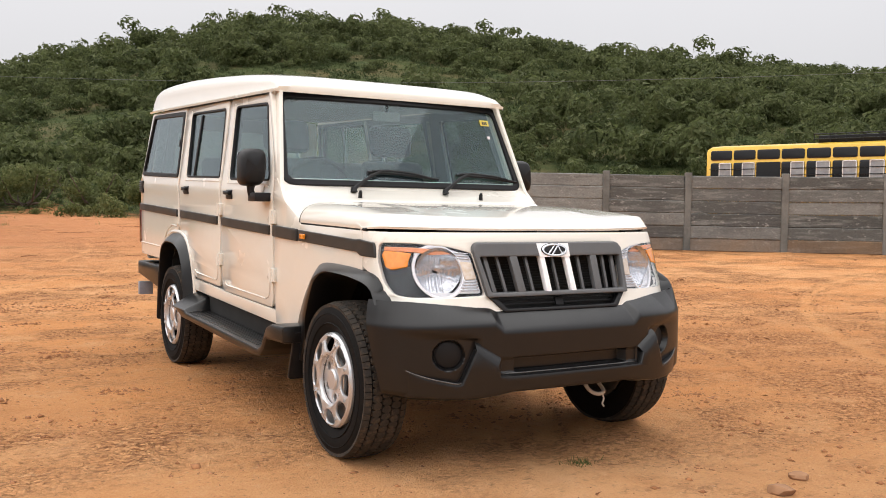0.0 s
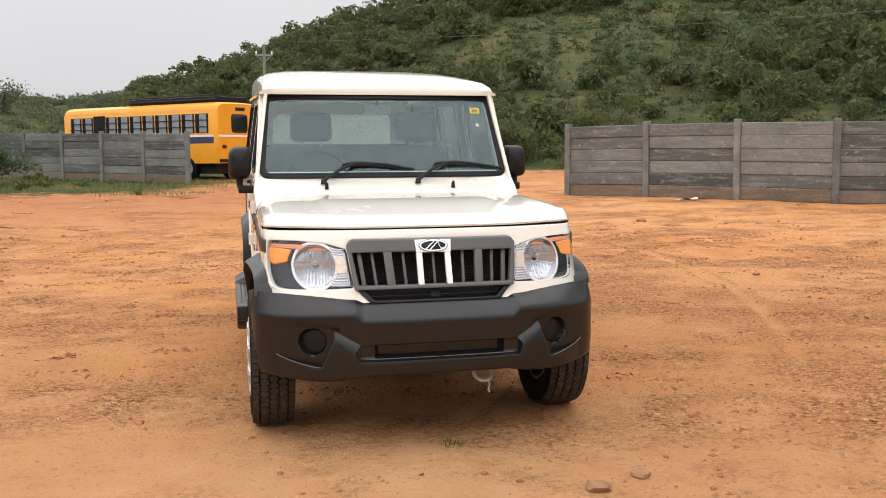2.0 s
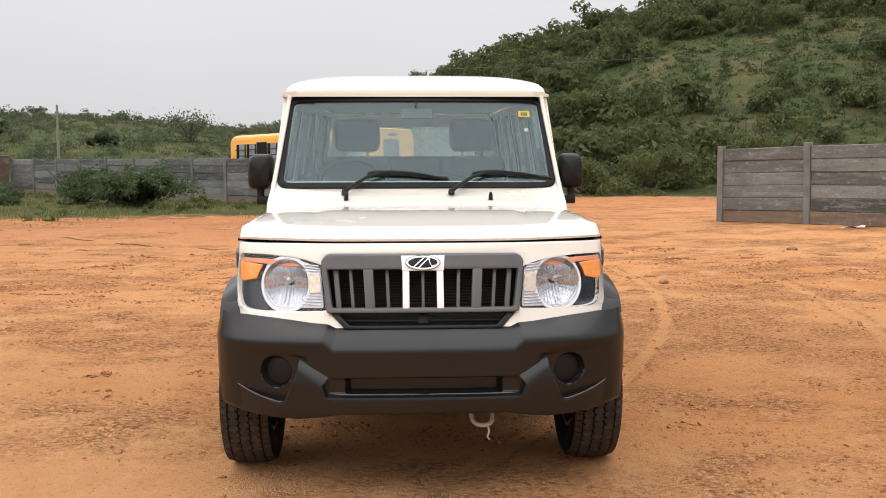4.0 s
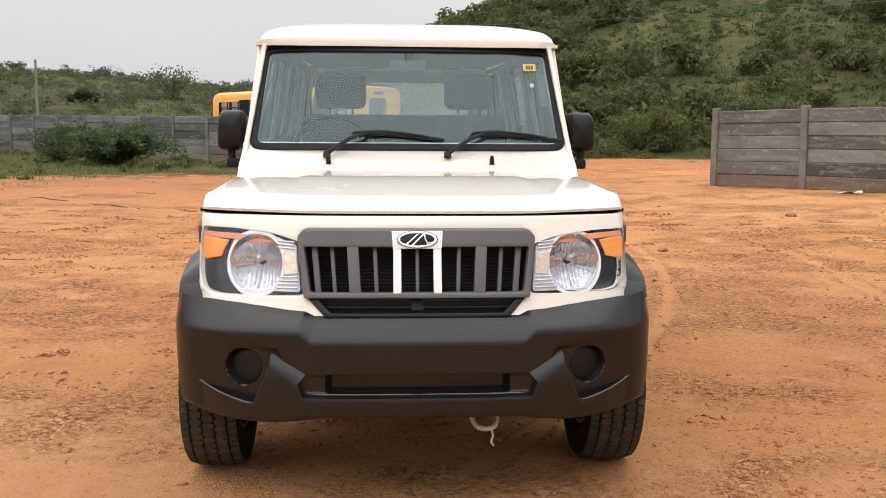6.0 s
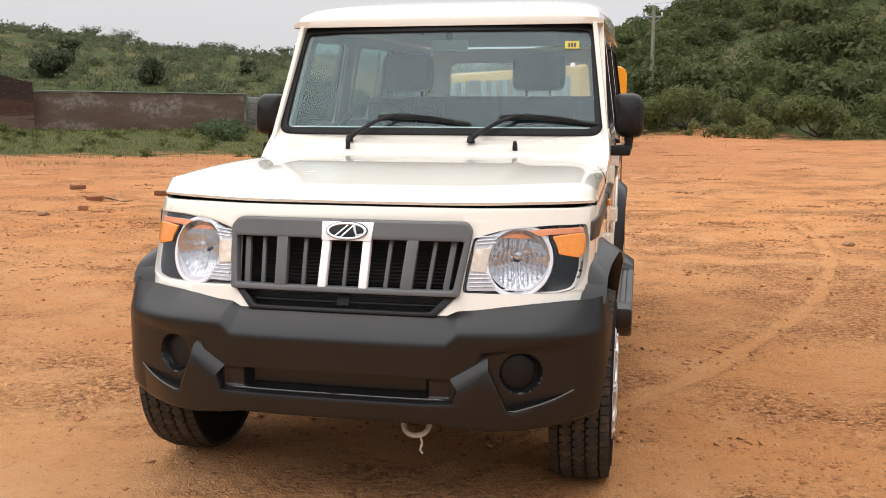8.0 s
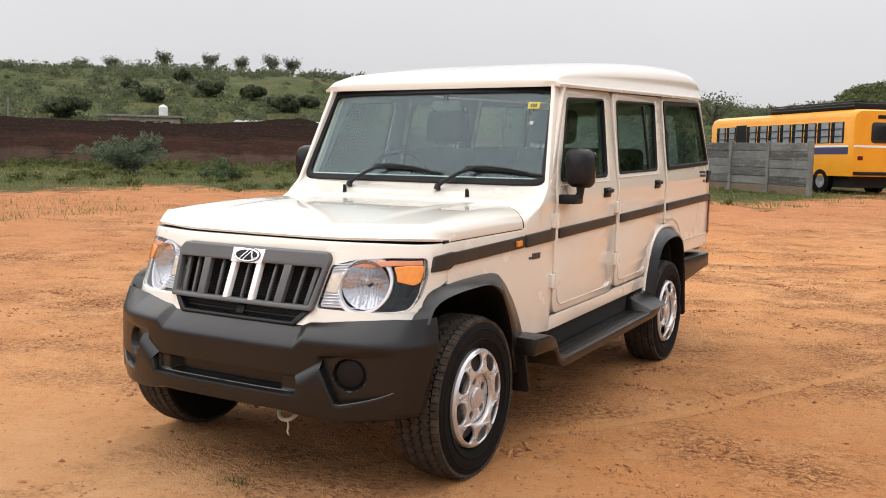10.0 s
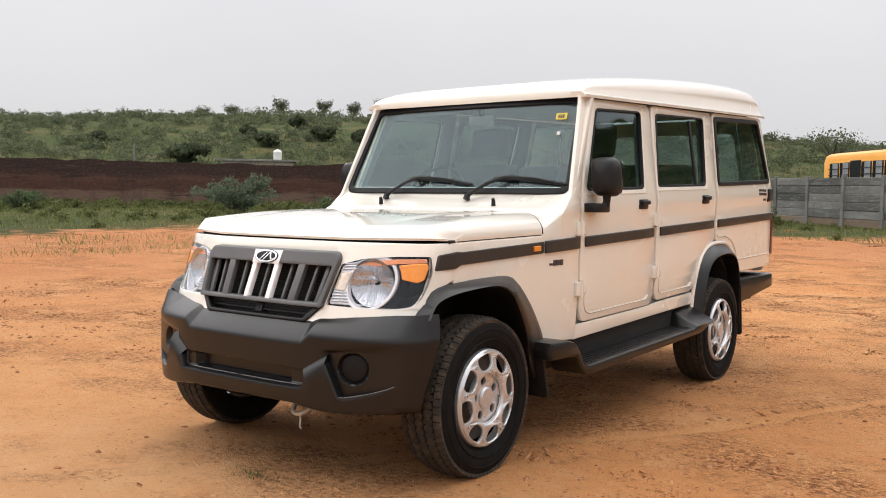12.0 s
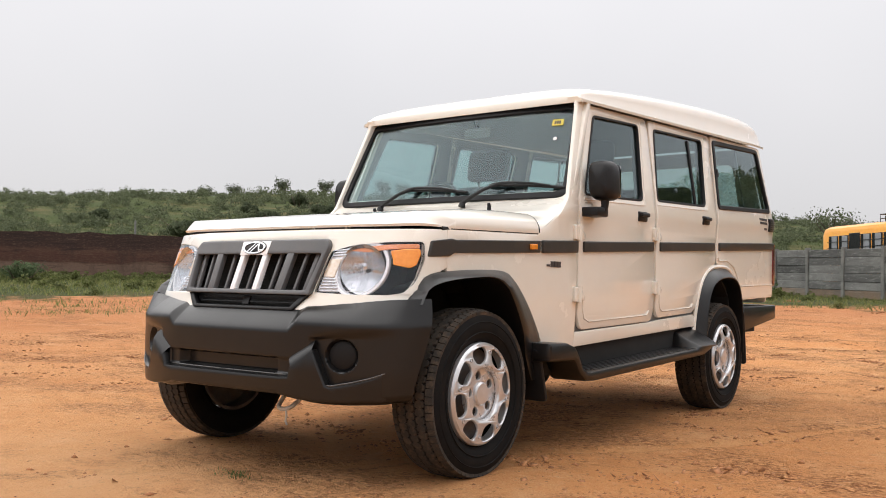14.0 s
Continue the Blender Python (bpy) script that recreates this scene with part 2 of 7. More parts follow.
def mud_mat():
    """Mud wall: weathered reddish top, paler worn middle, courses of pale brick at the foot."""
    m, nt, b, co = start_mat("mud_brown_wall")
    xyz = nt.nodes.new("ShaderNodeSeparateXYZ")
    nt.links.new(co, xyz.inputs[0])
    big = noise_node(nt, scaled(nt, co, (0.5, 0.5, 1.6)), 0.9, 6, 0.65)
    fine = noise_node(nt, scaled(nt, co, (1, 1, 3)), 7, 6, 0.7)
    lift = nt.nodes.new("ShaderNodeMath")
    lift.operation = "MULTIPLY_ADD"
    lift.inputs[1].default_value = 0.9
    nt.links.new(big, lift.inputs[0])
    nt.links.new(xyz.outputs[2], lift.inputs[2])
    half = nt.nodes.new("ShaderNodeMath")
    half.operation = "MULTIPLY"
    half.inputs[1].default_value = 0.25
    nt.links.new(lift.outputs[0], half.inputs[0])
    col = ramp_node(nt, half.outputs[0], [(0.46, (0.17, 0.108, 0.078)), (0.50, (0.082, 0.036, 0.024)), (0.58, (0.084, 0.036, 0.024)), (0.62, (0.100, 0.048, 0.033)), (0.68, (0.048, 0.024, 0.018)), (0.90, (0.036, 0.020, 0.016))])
    stain = noise_node(nt, scaled(nt, co, (0.9, 0.9, 0.25)), 1.4, 6, 0.7)
    col = mix_node(nt, ramp_node(nt, stain, [(0.50, (0, 0, 0)), (0.68, (0.6,) * 3)]), col, (0.042, 0.025, 0.021))
    col = mix_node(nt, ramp_node(nt, fine, [(0.50, (0, 0, 0)), (0.70, (0.55,) * 3)]), col, (0.17, 0.10, 0.072))
    layer = noise_node(nt, scaled(nt, co, (0.35, 0.35, 6.0)), 1.6, 5, 0.7)
    col = mix_node(nt, ramp_node(nt, layer, [(0.56, (0, 0, 0)), (0.64, (0.75,) * 3)]), col, (0.028, 0.017, 0.014))
    col = mix_node(nt, ramp_node(nt, layer, [(0.30, (0.6,) * 3), (0.38, (0, 0, 0))]), col, (0.155, 0.098, 0.072))
    col = mix_node(nt, ramp_node(nt, fine, [(0.28, (0.7,) * 3), (0.44, (0, 0, 0))]), col, (0.055, 0.032, 0.026))
    nt.links.new(col, b.inputs["Base Color"])
    b.inputs["Roughness"].default_value = 0.95
    bump(nt, b, fine, 0.8, 0.05)
    return m


def plaster_mat():
    """Grey-brown plaster, worn to pale patches under the coping, with earth splashed up from below."""
    m, nt, b, co = start_mat("worn_plaster")
    big = noise_node(nt, scaled(nt, co, (0.35, 0.35, 0.8)), 1.0, 6, 0.6)
    fine = noise_node(nt, co, 6, 6, 0.7)
    col = mix_node(nt, ramp_node(nt, big, [(0.38, (0, 0, 0)), (0.62, (1, 1, 1))]), (0.115, 0.070, 0.050), (0.175, 0.125, 0.098))
    pale = mix_node(nt, 1.0, ramp_node(nt, big, [(0.52, (0, 0, 0)), (0.62, (1, 1, 1))]), ramp_node(nt, fine, [(0.44, (0, 0, 0)), (0.58, (0.8,) * 3)]), "MULTIPLY")
    col = mix_node(nt, pale, col, (0.33, 0.30, 0.27))
    col = mix_node(nt, ramp_node(nt, fine, [(0.30, (0.6,) * 3), (0.45, (0, 0, 0))]), col, (0.07, 0.045, 0.035))
    nt.links.new(col, b.inputs["Base Color"])
    b.inputs["Roughness"].default_value = 0.95
    bump(nt, b, fine, 0.6, 0.03)
    return m


M_CONCRETE = concrete_mat()
M_PLASTER = plaster_mat()
M_LOWBOARD = concrete_mat("earth_stained_concrete", (0.25, 0.165, 0.10))
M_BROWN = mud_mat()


def leaf_mat(name, a, b, c):
    m, nt, bs, co = start_mat(name)
    isl = nt.nodes.new("ShaderNodeNewGeometry").outputs["Random Per Island"]
    big = noise_node(nt, co, 0.32, 3)
    col = mix_node(nt, ramp_node(nt, big, [(0.40, (0, 0, 0)), (0.60, (1, 1, 1))]), a, b)
    col = mix_node(nt, ramp_node(nt, isl, [(0.0, (0, 0, 0)), (0.55, (0.15,) * 3), (1.0, (0.95,) * 3)]), col, c)
    mottle = noise_node(nt, co, 5.5, 4, 0.65)
    col = mix_node(nt, 1.0, col, ramp_node(nt, mottle, [(0.36, (0.62,) * 3), (0.62, (1.25,) * 3)]), "MULTIPLY")
    nt.links.new(col, bs.inputs["Base Color"])
    bs.inputs["Roughness"].default_value = 0.75
    bs.inputs["Specular IOR Level"].default_value = 0.2
    tl = nt.nodes.new("ShaderNodeBsdfTranslucent")
    nt.links.new(col, tl.inputs[0])
    mx = nt.nodes.new("ShaderNodeMixShader")
    mx.inputs[0].default_value = 0.5
    nt.links.new(bs.outputs[0], mx.inputs[1])
    nt.links.new(tl.outputs[0], mx.inputs[2])
    nt.links.new(mx.outputs[0], nt.nodes["Material Output"].inputs["Surface"])
    return m


M_LEAF = leaf_mat("scrub_leaves", (0.066, 0.084, 0.031), (0.106, 0.126, 0.047), (0.170, 0.188, 0.084))
M_LEAF_LOW = leaf_mat("low_weed_leaves", (0.046, 0.067, 0.025), (0.068, 0.092, 0.035), (0.115, 0.136, 0.062))
M_LEAF_NEAR = leaf_mat("shrub_leaves", (0.062, 0.095, 0.042), (0.092, 0.130, 0.060), (0.165, 0.205, 0.110))
# distance haze over the far ridge is mixed into this leaf colour
M_LEAF_FAR = leaf_mat("ridge_leaves_with_haze", (0.090, 0.110, 0.060), (0.122, 0.142, 0.080), (0.175, 0.195, 0.115))
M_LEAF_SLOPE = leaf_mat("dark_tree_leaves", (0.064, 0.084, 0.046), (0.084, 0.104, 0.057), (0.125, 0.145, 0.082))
# paled and greyed: haze painted into the ridge trees' leaves
M_LEAF_RIDGE = leaf_mat("haze_tinted_tree_leaves", (0.095, 0.110, 0.075), (0.115, 0.130, 0.085), (0.15, 0.165, 0.11))
M_LEAF_SPRAY = leaf_mat("grey_green_leaflets", (0.105, 0.140, 0.092), (0.125, 0.160, 0.100), (0.19, 0.225, 0.15))
M_BLADE_HILL = leaf_mat("hill_grass_blades", (0.052, 0.072, 0.025), (0.070, 0.090, 0.031), (0.108, 0.122, 0.054))
M_LEAF_OLIVE = leaf_mat("thorn_leaves", (0.110, 0.132, 0.044), (0.135, 0.155, 0.056), (0.20, 0.215, 0.095))
M_WEED = leaf_mat("weed_leaves", (0.092, 0.108, 0.036), (0.135, 0.155, 0.050), (0.22, 0.235, 0.10))
M_BLADE = leaf_mat("grass_blades", (0.165, 0.195, 0.055), (0.205, 0.220, 0.074), (0.30, 0.275, 0.125))


def voronoi_node(nt, co, scale, feature, out):
    n = nt.nodes.new("ShaderNodeTexVoronoi")
    n.feature = feature
    n.inputs["Scale"].default_value = scale
    nt.links.new(co, n.inputs["Vector"])
    return n.outputs[out]


def ground_mat():
    """Ochre earth: smooth trodden ground, patches of broken mud flakes, wheel tracks, and grass where the yard ends."""
    m, nt, b, co = start_mat("ochre_earth_and_grass")

    def attribute(name):
        n = nt.nodes.new("ShaderNodeAttribute")
        n.attribute_name = name
        return n.outputs["Fac"]

    def times(a, c):
        return mix_node(nt, 1.0, a, c, "MULTIPLY")

    big = noise_node(nt, co, 0.22, 6, 0.6)
    mid = noise_node(nt, co, 2.2, 8, 0.65)
    patch = noise_node(nt, scaled(nt, co, (0.8, 1.2, 1.0)), 0.75, 7, 0.62)
    shift = nt.nodes.new("ShaderNodeMath")
    shift.operation = "MULTIPLY_ADD"
    shift.inputs[1].default_value = -0.07
    nt.links.new(attribute("sandy"), shift.inputs[0])
    nt.links.new(patch, shift.inputs[2])
    patch = shift.outputs[0]
    broad_tone = noise_node(nt, co, 0.33, 4, 0.6)
    fine = noise_node(nt, co, 17, 7, 0.72)
    grit = noise_node(nt, co, 120, 4, 0.6)
    track = attribute("rolled")
    # flakes: cells bent by noise, so that no two are alike
    warp = nt.nodes.new("ShaderNodeTexNoise")
    warp.inputs["Scale"].default_value, warp.inputs["Detail"].default_value = 9, 4
    nt.links.new(co, warp.inputs["Vector"])
    bent = mix_node(nt, 0.16, co, warp.outputs["Color"], "ADD")
    crack = ramp_node(nt, voronoi_node(nt, bent, 30, "DISTANCE_TO_EDGE", "Distance"), [(0.0, (1, 1, 1)), (0.11, (0, 0, 0))])
    cell = voronoi_node(nt, bent, 30, "F1", "Color")
    # broken ground: where the coarse noise is high, and along the edges of the tracks
    rim = ramp_node(nt, track, [(0.0, (0, 0, 0)), (0.10, (0.8,) * 3), (0.30, (0, 0, 0))])
    broken = mix_node(nt, 1.0, ramp_node(nt, patch, [(0.45, (0, 0, 0)), (0.58, (1, 1, 1))]), rim, "LIGHTEN")
    broken = times(broken, ramp_node(nt, mid, [(0.36, (0.1,) * 3), (0.52, (1, 1, 1))]))
    broken = times(broken, ramp_node(nt, track, [(0.30, (1, 1, 1)), (0.55, (0, 0, 0))]))
    col = mix_node(nt, ramp_node(nt, big, [(0.36, (0, 0, 0)), (0.64, (1, 1, 1))]), (0.74, 0.325, 0.120), (0.80, 0.412, 0.185))
    col = mix_node(nt, ramp_node(nt, broad_tone, [(0.50, (0, 0, 0)), (0.66, (0.4,) * 3)]), col, (0.58, 0.245, 0.095))
    col = mix_node(nt, ramp_node(nt, mid, [(0.26, (0.7,) * 3), (0.46, (0, 0, 0))]), col, (0.80, 0.47, 0.25))
    col = mix_node(nt, ramp_node(nt, mid, [(0.52, (0, 0, 0)), (0.70, (0.5,) * 3)]), col, (0.56, 0.235, 0.086))
    flake = mix_node(nt, 0.55, col, mix_node(nt, ramp_node(nt, cell, [(0.2, (0, 0, 0)), (0.8, (1, 1, 1))]), (0.36, 0.150, 0.062), (0.72, 0.39, 0.185)))
    # dark crumbs and cracks also paint the small shadows between the flakes
    flake = mix_node(nt, ramp_node(nt, noise_node(nt, scaled(nt, co, (1.0, 1.3, 1.0)), 27, 4, 0.55), [(0.51, (0, 0, 0)), (0.57, (0.85,) * 3)]), flake, (0.23, 0.088, 0.034))
    flake = mix_node(nt, times(crack, ramp_node(nt, fine, [(0.46, (0.0,) * 3), (0.62, (0.6,) * 3)])), flake, (0.15, 0.060, 0.024))
    col = mix_node(nt, broken, col, flake)
    # clods: their own brown with the shadow sides painted in
    clod = ramp_node(nt, noise_node(nt, co, 31, 5, 0.62), [(0.59, (0, 0, 0)), (0.65, (0.9,) * 3)])
    col = mix_node(nt, times(clod, ramp_node(nt, broken, [(0.0, (0.5,) * 3), (0.6, (1, 1, 1))])), col, (0.22, 0.086, 0.034))
    col = mix_node(nt, ramp_node(nt, fine, [(0.28, (0.6,) * 3), (0.44, (0, 0, 0))]), col, (0.84, 0.52, 0.295))
    col = mix_node(nt, 0.28, col, ramp_node(nt, grit, [(0.3, (0.15,) * 3), (0.7, (0.85,) * 3)]), "OVERLAY")
    worn = times(times(track, ramp_node(nt, mid, [(0.40, (0.85,) * 3), (0.60, (0.45,) * 3)])), ramp_node(nt, fine, [(0.42, (1, 1, 1)), (0.64, (0.4,) * 3)]))
    col = mix_node(nt, worn, col, (0.80, 0.43, 0.19))
    col = mix_node(nt, times(ramp_node(nt, attribute("sandy"), [(0.05, (0, 0, 0)), (0.8, (0.5,) * 3)]), ramp_node(nt, mid, [(0.38, (1, 1, 1)), (0.62, (0.45,) * 3)])), col, (0.86, 0.50, 0.255))
    col = mix_node(nt, ramp_node(nt, attribute("churned"), [(0.1, (0, 0, 0)), (0.9, (0.28,) * 3)]), col, (0.50, 0.225, 0.095))
    # darker, redder earth towards the grass
    col = mix_node(nt, times(ramp_node(nt, attribute("edge"), [(0.0, (0, 0, 0)), (0.75, (0.85,) * 3)]), ramp_node(nt, patch, [(0.40, (1, 1, 1)), (0.64, (0.35,) * 3)])), col, (0.50, 0.205, 0.095))
    gcol = mix_node(nt, ramp_node(nt, mid, [(0.35, (0, 0, 0)), (0.65, (1, 1, 1))]), (0.044, 0.062, 0.021), (0.078, 0.094, 0.034))
    gcol = mix_node(nt, ramp_node(nt, big, [(0.48, (0, 0, 0)), (0.72, (0.6,) * 3)]), gcol, (0.21, 0.145, 0.075))
    add = nt.nodes.new("ShaderNodeMath")
    add.operation = "ADD"
    nt.links.new(attribute("grassy"), add.inputs[0])
    sub = nt.nodes.new("ShaderNodeMath")
    sub.operation = "MULTIPLY_ADD"
    sub.inputs[1].default_value, sub.inputs[2].default_value = 2.6, -1.3
    nt.links.new(mix_node(nt, 0.55, mid, broad_tone), sub.inputs[0])
    nt.links.new(sub.outputs[0], add.inputs[1])
    f = ramp_node(nt, add.outputs[0], [(0.36, (0, 0, 0)), (0.70, (1, 1, 1))])
    nt.links.new(mix_node(nt, f, col, gcol), b.inputs["Base Color"])
    b.inputs["Roughness"].default_value = 0.95
    b.inputs["Specular IOR Level"].default_value = 0.12
    h = mix_node(nt, 0.3, fine, grit)
    h = mix_node(nt, times(broken, (0.5, 0.5, 0.5)), h, mix_node(nt, crack, cell, (0.0, 0.0, 0.0)))
    bump(nt, b, h, 1.0, 0.084)
    return m


M_GROUND = ground_mat()


# ---- building helpers ----
def to_object(name, bm, material, parent=None, smooth=35):
    bmesh.ops.recalc_face_normals(bm, faces=bm.faces)
    me = bpy.data.meshes.new(name)
    bm.to_mesh(me)
    bm.free()
    if smooth:
        for p in me.polygons:
            p.use_smooth = True
        me.set_sharp_from_angle(angle=radians(smooth))
    me.materials.append(material)
    ob = new(name, me)
    ob.parent = parent
    return ob


def part(name, bm, material, parent, label="", smooth=35):
    return tagged(to_object(name, bm, material, parent, smooth), label)


def thing(name, label, category, group="", m=None, kind=""):
    ob = new(name)
    if m is not None:
        ob.matrix_world = m
    return tagged(ob, label, category, group, kind)


def rounded(pts, r, seg=4):
    """A closed outline with rounded corners; r is one radius or one for each corner."""
    out, n = [], len(pts)
    for i, p in enumerate(pts):
        p, a, b = Vector(p), Vector(pts[i - 1]), Vector(pts[(i + 1) % n])
        rad = r[i] if isinstance(r, (list, tuple)) else r
        da, db = a - p, b - p
        k = min(rad, 0.45 * da.length, 0.45 * db.length)
        if k < 1e-5:
            out.append(tuple(p))
            continue
        s, e = p + da.normalized() * k, p + db.normalized() * k
        for j in range(seg + 1):
            t = j / seg
            q = s * (1 - t) ** 2 + p * 2 * t * (1 - t) + e * t * t
            out.append((q.x, q.y))
    return out


def ellipse(cx, cy, rx, ry, n=24, turn=0.0):
    c, s = math.cos(turn), math.sin(turn)
    return [(cx + rx * math.cos(a) * c - ry * math.sin(a) * s, cy + rx * math.cos(a) * s + ry * math.sin(a) * c) for a in (2 * math.pi * i / n for i in range(n))]


def spline(pts, n):
    """Points evenly spaced along a smooth line through pts."""
    P = [Vector(p) for p in pts]
    P = [2 * P[0] - P[1]] + P + [2 * P[-1] - P[-2]]
    fine = []
    for i in range(1, len(P) - 2):
        a, b, c, d = P[i - 1:i + 3]
        for j in range(12):
            t = j / 12
            fine.append(0.5 * (2 * b + (c - a) * t + (2 * a - 5 * b + 4 * c - d) * t * t + (3 * b - a - 3 * c + d) * t ** 3))
    fine.append(P[-2])
    run = [0.0]
    for a, b in zip(fine, fine[1:]):
        run.append(run[-1] + (b - a).length)
    out = []
    for k in range(n):
        s = run[-1] * k / (n - 1)
        i = max(1, next((i for i, v in enumerate(run) if v >= s - 1e-9), len(run) - 1))
        f = (s - run[i - 1]) / max(run[i] - run[i - 1], 1e-9)
        out.append(fine[i - 1].lerp(fine[i], f))
    return out


def plate(loops, thick, bevel=0.0, cuts_u=(), cuts_v=(), fn=None):
    """A flat plate with holes (loops: outline, then holes), from w = 0 to w = thick, bent by fn(u, v, w)."""
    cu = bpy.data.curves.new("plate", "CURVE")
    cu.dimensions, cu.fill_mode = "2D", "BOTH"
    cu.extrude, cu.bevel_depth, cu.bevel_resolution, cu.offset = max(thick / 2 - bevel, 0), bevel, 1, -bevel
    for lp in loops:
        sp = cu.splines.new("POLY")
        sp.points.add(len(lp) - 1)
        for q, (u, v) in zip(sp.points, lp):
            q.co = (u, v, 0, 1)
        sp.use_cyclic_u = True
    ob = bpy.data.objects.new("plate", cu)
    me = ob.to_mesh()
    bm = bmesh.new()
    bm.from_mesh(me)
    ob.to_mesh_clear()
    bpy.data.objects.remove(ob)
    bpy.data.curves.remove(cu)
    bmesh.ops.remove_doubles(bm, verts=bm.verts, dist=1e-5)
    for axis, cuts in ((0, cuts_u), (1, cuts_v)):
        for c in cuts:
            no, pt = [0, 0, 0], [0, 0, 0]
            no[axis], pt[axis] = 1, c
            bmesh.ops.bisect_plane(bm, geom=bm.verts[:] + bm.edges[:] + bm.faces[:], plane_co=pt, plane_no=no)
    for v in bm.verts:
        u, w_, z = v.co
        z += thick / 2
        v.co = fn(u, w_, z) if fn else (u, w_, z)
    return bm


def grid(rows, closed=False, cap=False):
    """A skin through rows of points, all rows equally long."""
    bm = bmesh.new()
    vs = [[bm.verts.new(p) for p in r] for r in rows]
    n = len(rows[0])
    for a, b in zip(vs, vs[1:]):
        for i in range(n if closed else n - 1):
            j = (i + 1) % n
            bm.faces.new((a[i], a[j], b[j], b[i]))
    if cap and closed:
        bm.faces.new(vs[0][::-1])
        bm.faces.new(vs[-1])
    return bm


def box(x0, x1, y0, y1, z0, z1, bev=0.0, seg=2, bm=None):
    bm = bm or bmesh.new()
    m = Matrix.Translation(((x0 + x1) / 2, (y0 + y1) / 2, (z0 + z1) / 2)) @ Matrix.Diagonal((x1 - x0, y1 - y0, z1 - z0, 1))
    g = bmesh.ops.create_cube(bm, size=1, matrix=m)
    if bev:
        es = list({e for v in g["verts"] for e in v.link_edges})
        bmesh.ops.bevel(bm, geom=es, offset=bev, segments=seg, affect="EDGES", profile=0.6)
    return bm


def tube(path, r, n=8, bm=None, flat=1.0):
    """A round bar along path; r is one radius or one for each point."""
    bm = bm or bmesh.new()
    P = [Vector(p) for p in path]
    rings, side = [], None
    for i, p in enumerate(P):
        d = (P[min(i + 1, len(P) - 1)] - P[max(i - 1, 0)]).normalized()
        if side is None:
            side = d.orthogonal().normalized()
        side = (side - d * side.dot(d)).normalized()
        up = d.cross(side)
        rr = r[i] if isinstance(r, (list, tuple)) else r
        rings.append([bm.verts.new(p + side * rr * math.cos(a) + up * rr * flat * math.sin(a)) for a in (2 * math.pi * k / n for k in range(n))])
    for a, b in zip(rings, rings[1:]):
        for k in range(n):
            bm.faces.new((a[k], a[(k + 1) % n], b[(k + 1) % n], b[k]))
    bm.faces.new(rings[0][::-1])
    bm.faces.new(rings[-1])
    return bm


def lathe(profile, n=48, closed=True):
    """Turns (axial, radius) points round the x axis."""
    bm = bmesh.new()
    rings = [[bm.verts.new((a, r * math.cos(t), r * math.sin(t))) for t in (2 * math.pi * k / n for k in range(n))] for a, r in profile]
    pairs = list(zip(rings, rings[1:])) + ([(rings[-1], rings[0])] if closed else [])
    for a, b in pairs:
        for k in range(n):
            bm.faces.new((a[k], a[(k + 1) % n], b[(k + 1) % n], b[k]))
    return bm


def move(bm, m):
    bmesh.ops.transform(bm, matrix=m, verts=bm.verts)
    return bm


def smooth01(t):
    t = min(1.0, max(0.0, t))
    return t * t * (3 - 2 * t)


def frange(a, b, n):
    return [a + (b - a) * i / (n - 1) for i in range(n)]


def mesh_from_arrays(name, verts, faces, material):
    """One mesh of quads or triangles from arrays."""
    me = bpy.data.meshes.new(name)
    k = faces.shape[1]
    me.vertices.add(len(verts))
    me.vertices.foreach_set("co", np.ascontiguousarray(verts, dtype=np.float32).ravel())
    me.loops.add(faces.size)
    me.loops.foreach_set("vertex_index", np.ascontiguousarray(faces, dtype=np.int32).ravel())
    me.polygons.add(len(faces))
    me.polygons.foreach_set("loop_start", np.arange(0, faces.size, k, dtype=np.int32))
    me.update(calc_edges=True)
    me.materials.append(material)
    return me


# ---- ground and hills ----
DIRT_EDGE = np.array([(-12, -60), (-16, 0), (-17.3, 8.5), (-18.8, 13), (-18.8, 16), (-14.5, 18.4), (-11, 20.8), (-8, 21.8), (-4.5, 22.0), (-2.6, 22.6), (-1.4, 24.8), (-0.7, 30), (0, 42), (4.5, 43), (7, 38), (10, 36), (15, 33), (30, 20), (45, 5), (45, -60)], dtype=float)
# compass bearing from the yard (degrees, clockwise from +y), and the skyline's rise in degrees
CREST = np.array([(-180, 1.0), (-110, 2.0), (-75, 3.6), (-60, 3.9), (-47, 4.6), (-39, 4.6), (-32, 4.1), (-24, 3.45), (-17, 3.25), (-10.5, 2.8), (-7, 3.1), (-3, 3.6), (1, 4.6), (6, 6.5), (11, 8.0), (17, 9.7), (23, 10.2), (29, 9.5), (35, 8.8), (45, 8.0), (56, 6.6), (80, 5.0), (120, 2.5), (180, 1.0)], dtype=float)


def np_smooth(t):
    t = np.clip(t, 0, 1)
    return t * t * (3 - 2 * t)


def lattice(ix, iy):
    h = np.sin(ix * 127.1 + iy * 311.7) * 43758.5453
    return h - np.floor(h)


def np_noise(x, y):
    ix, iy = np.floor(x), np.floor(y)
    fx, fy = np_smooth(x - ix), np_smooth(y - iy)
    a = lattice(ix, iy) * (1 - fx) + lattice(ix + 1, iy) * fx
    b = lattice(ix, iy + 1) * (1 - fx) + lattice(ix + 1, iy + 1) * fx
    return a * (1 - fy) + b * fy - 0.5


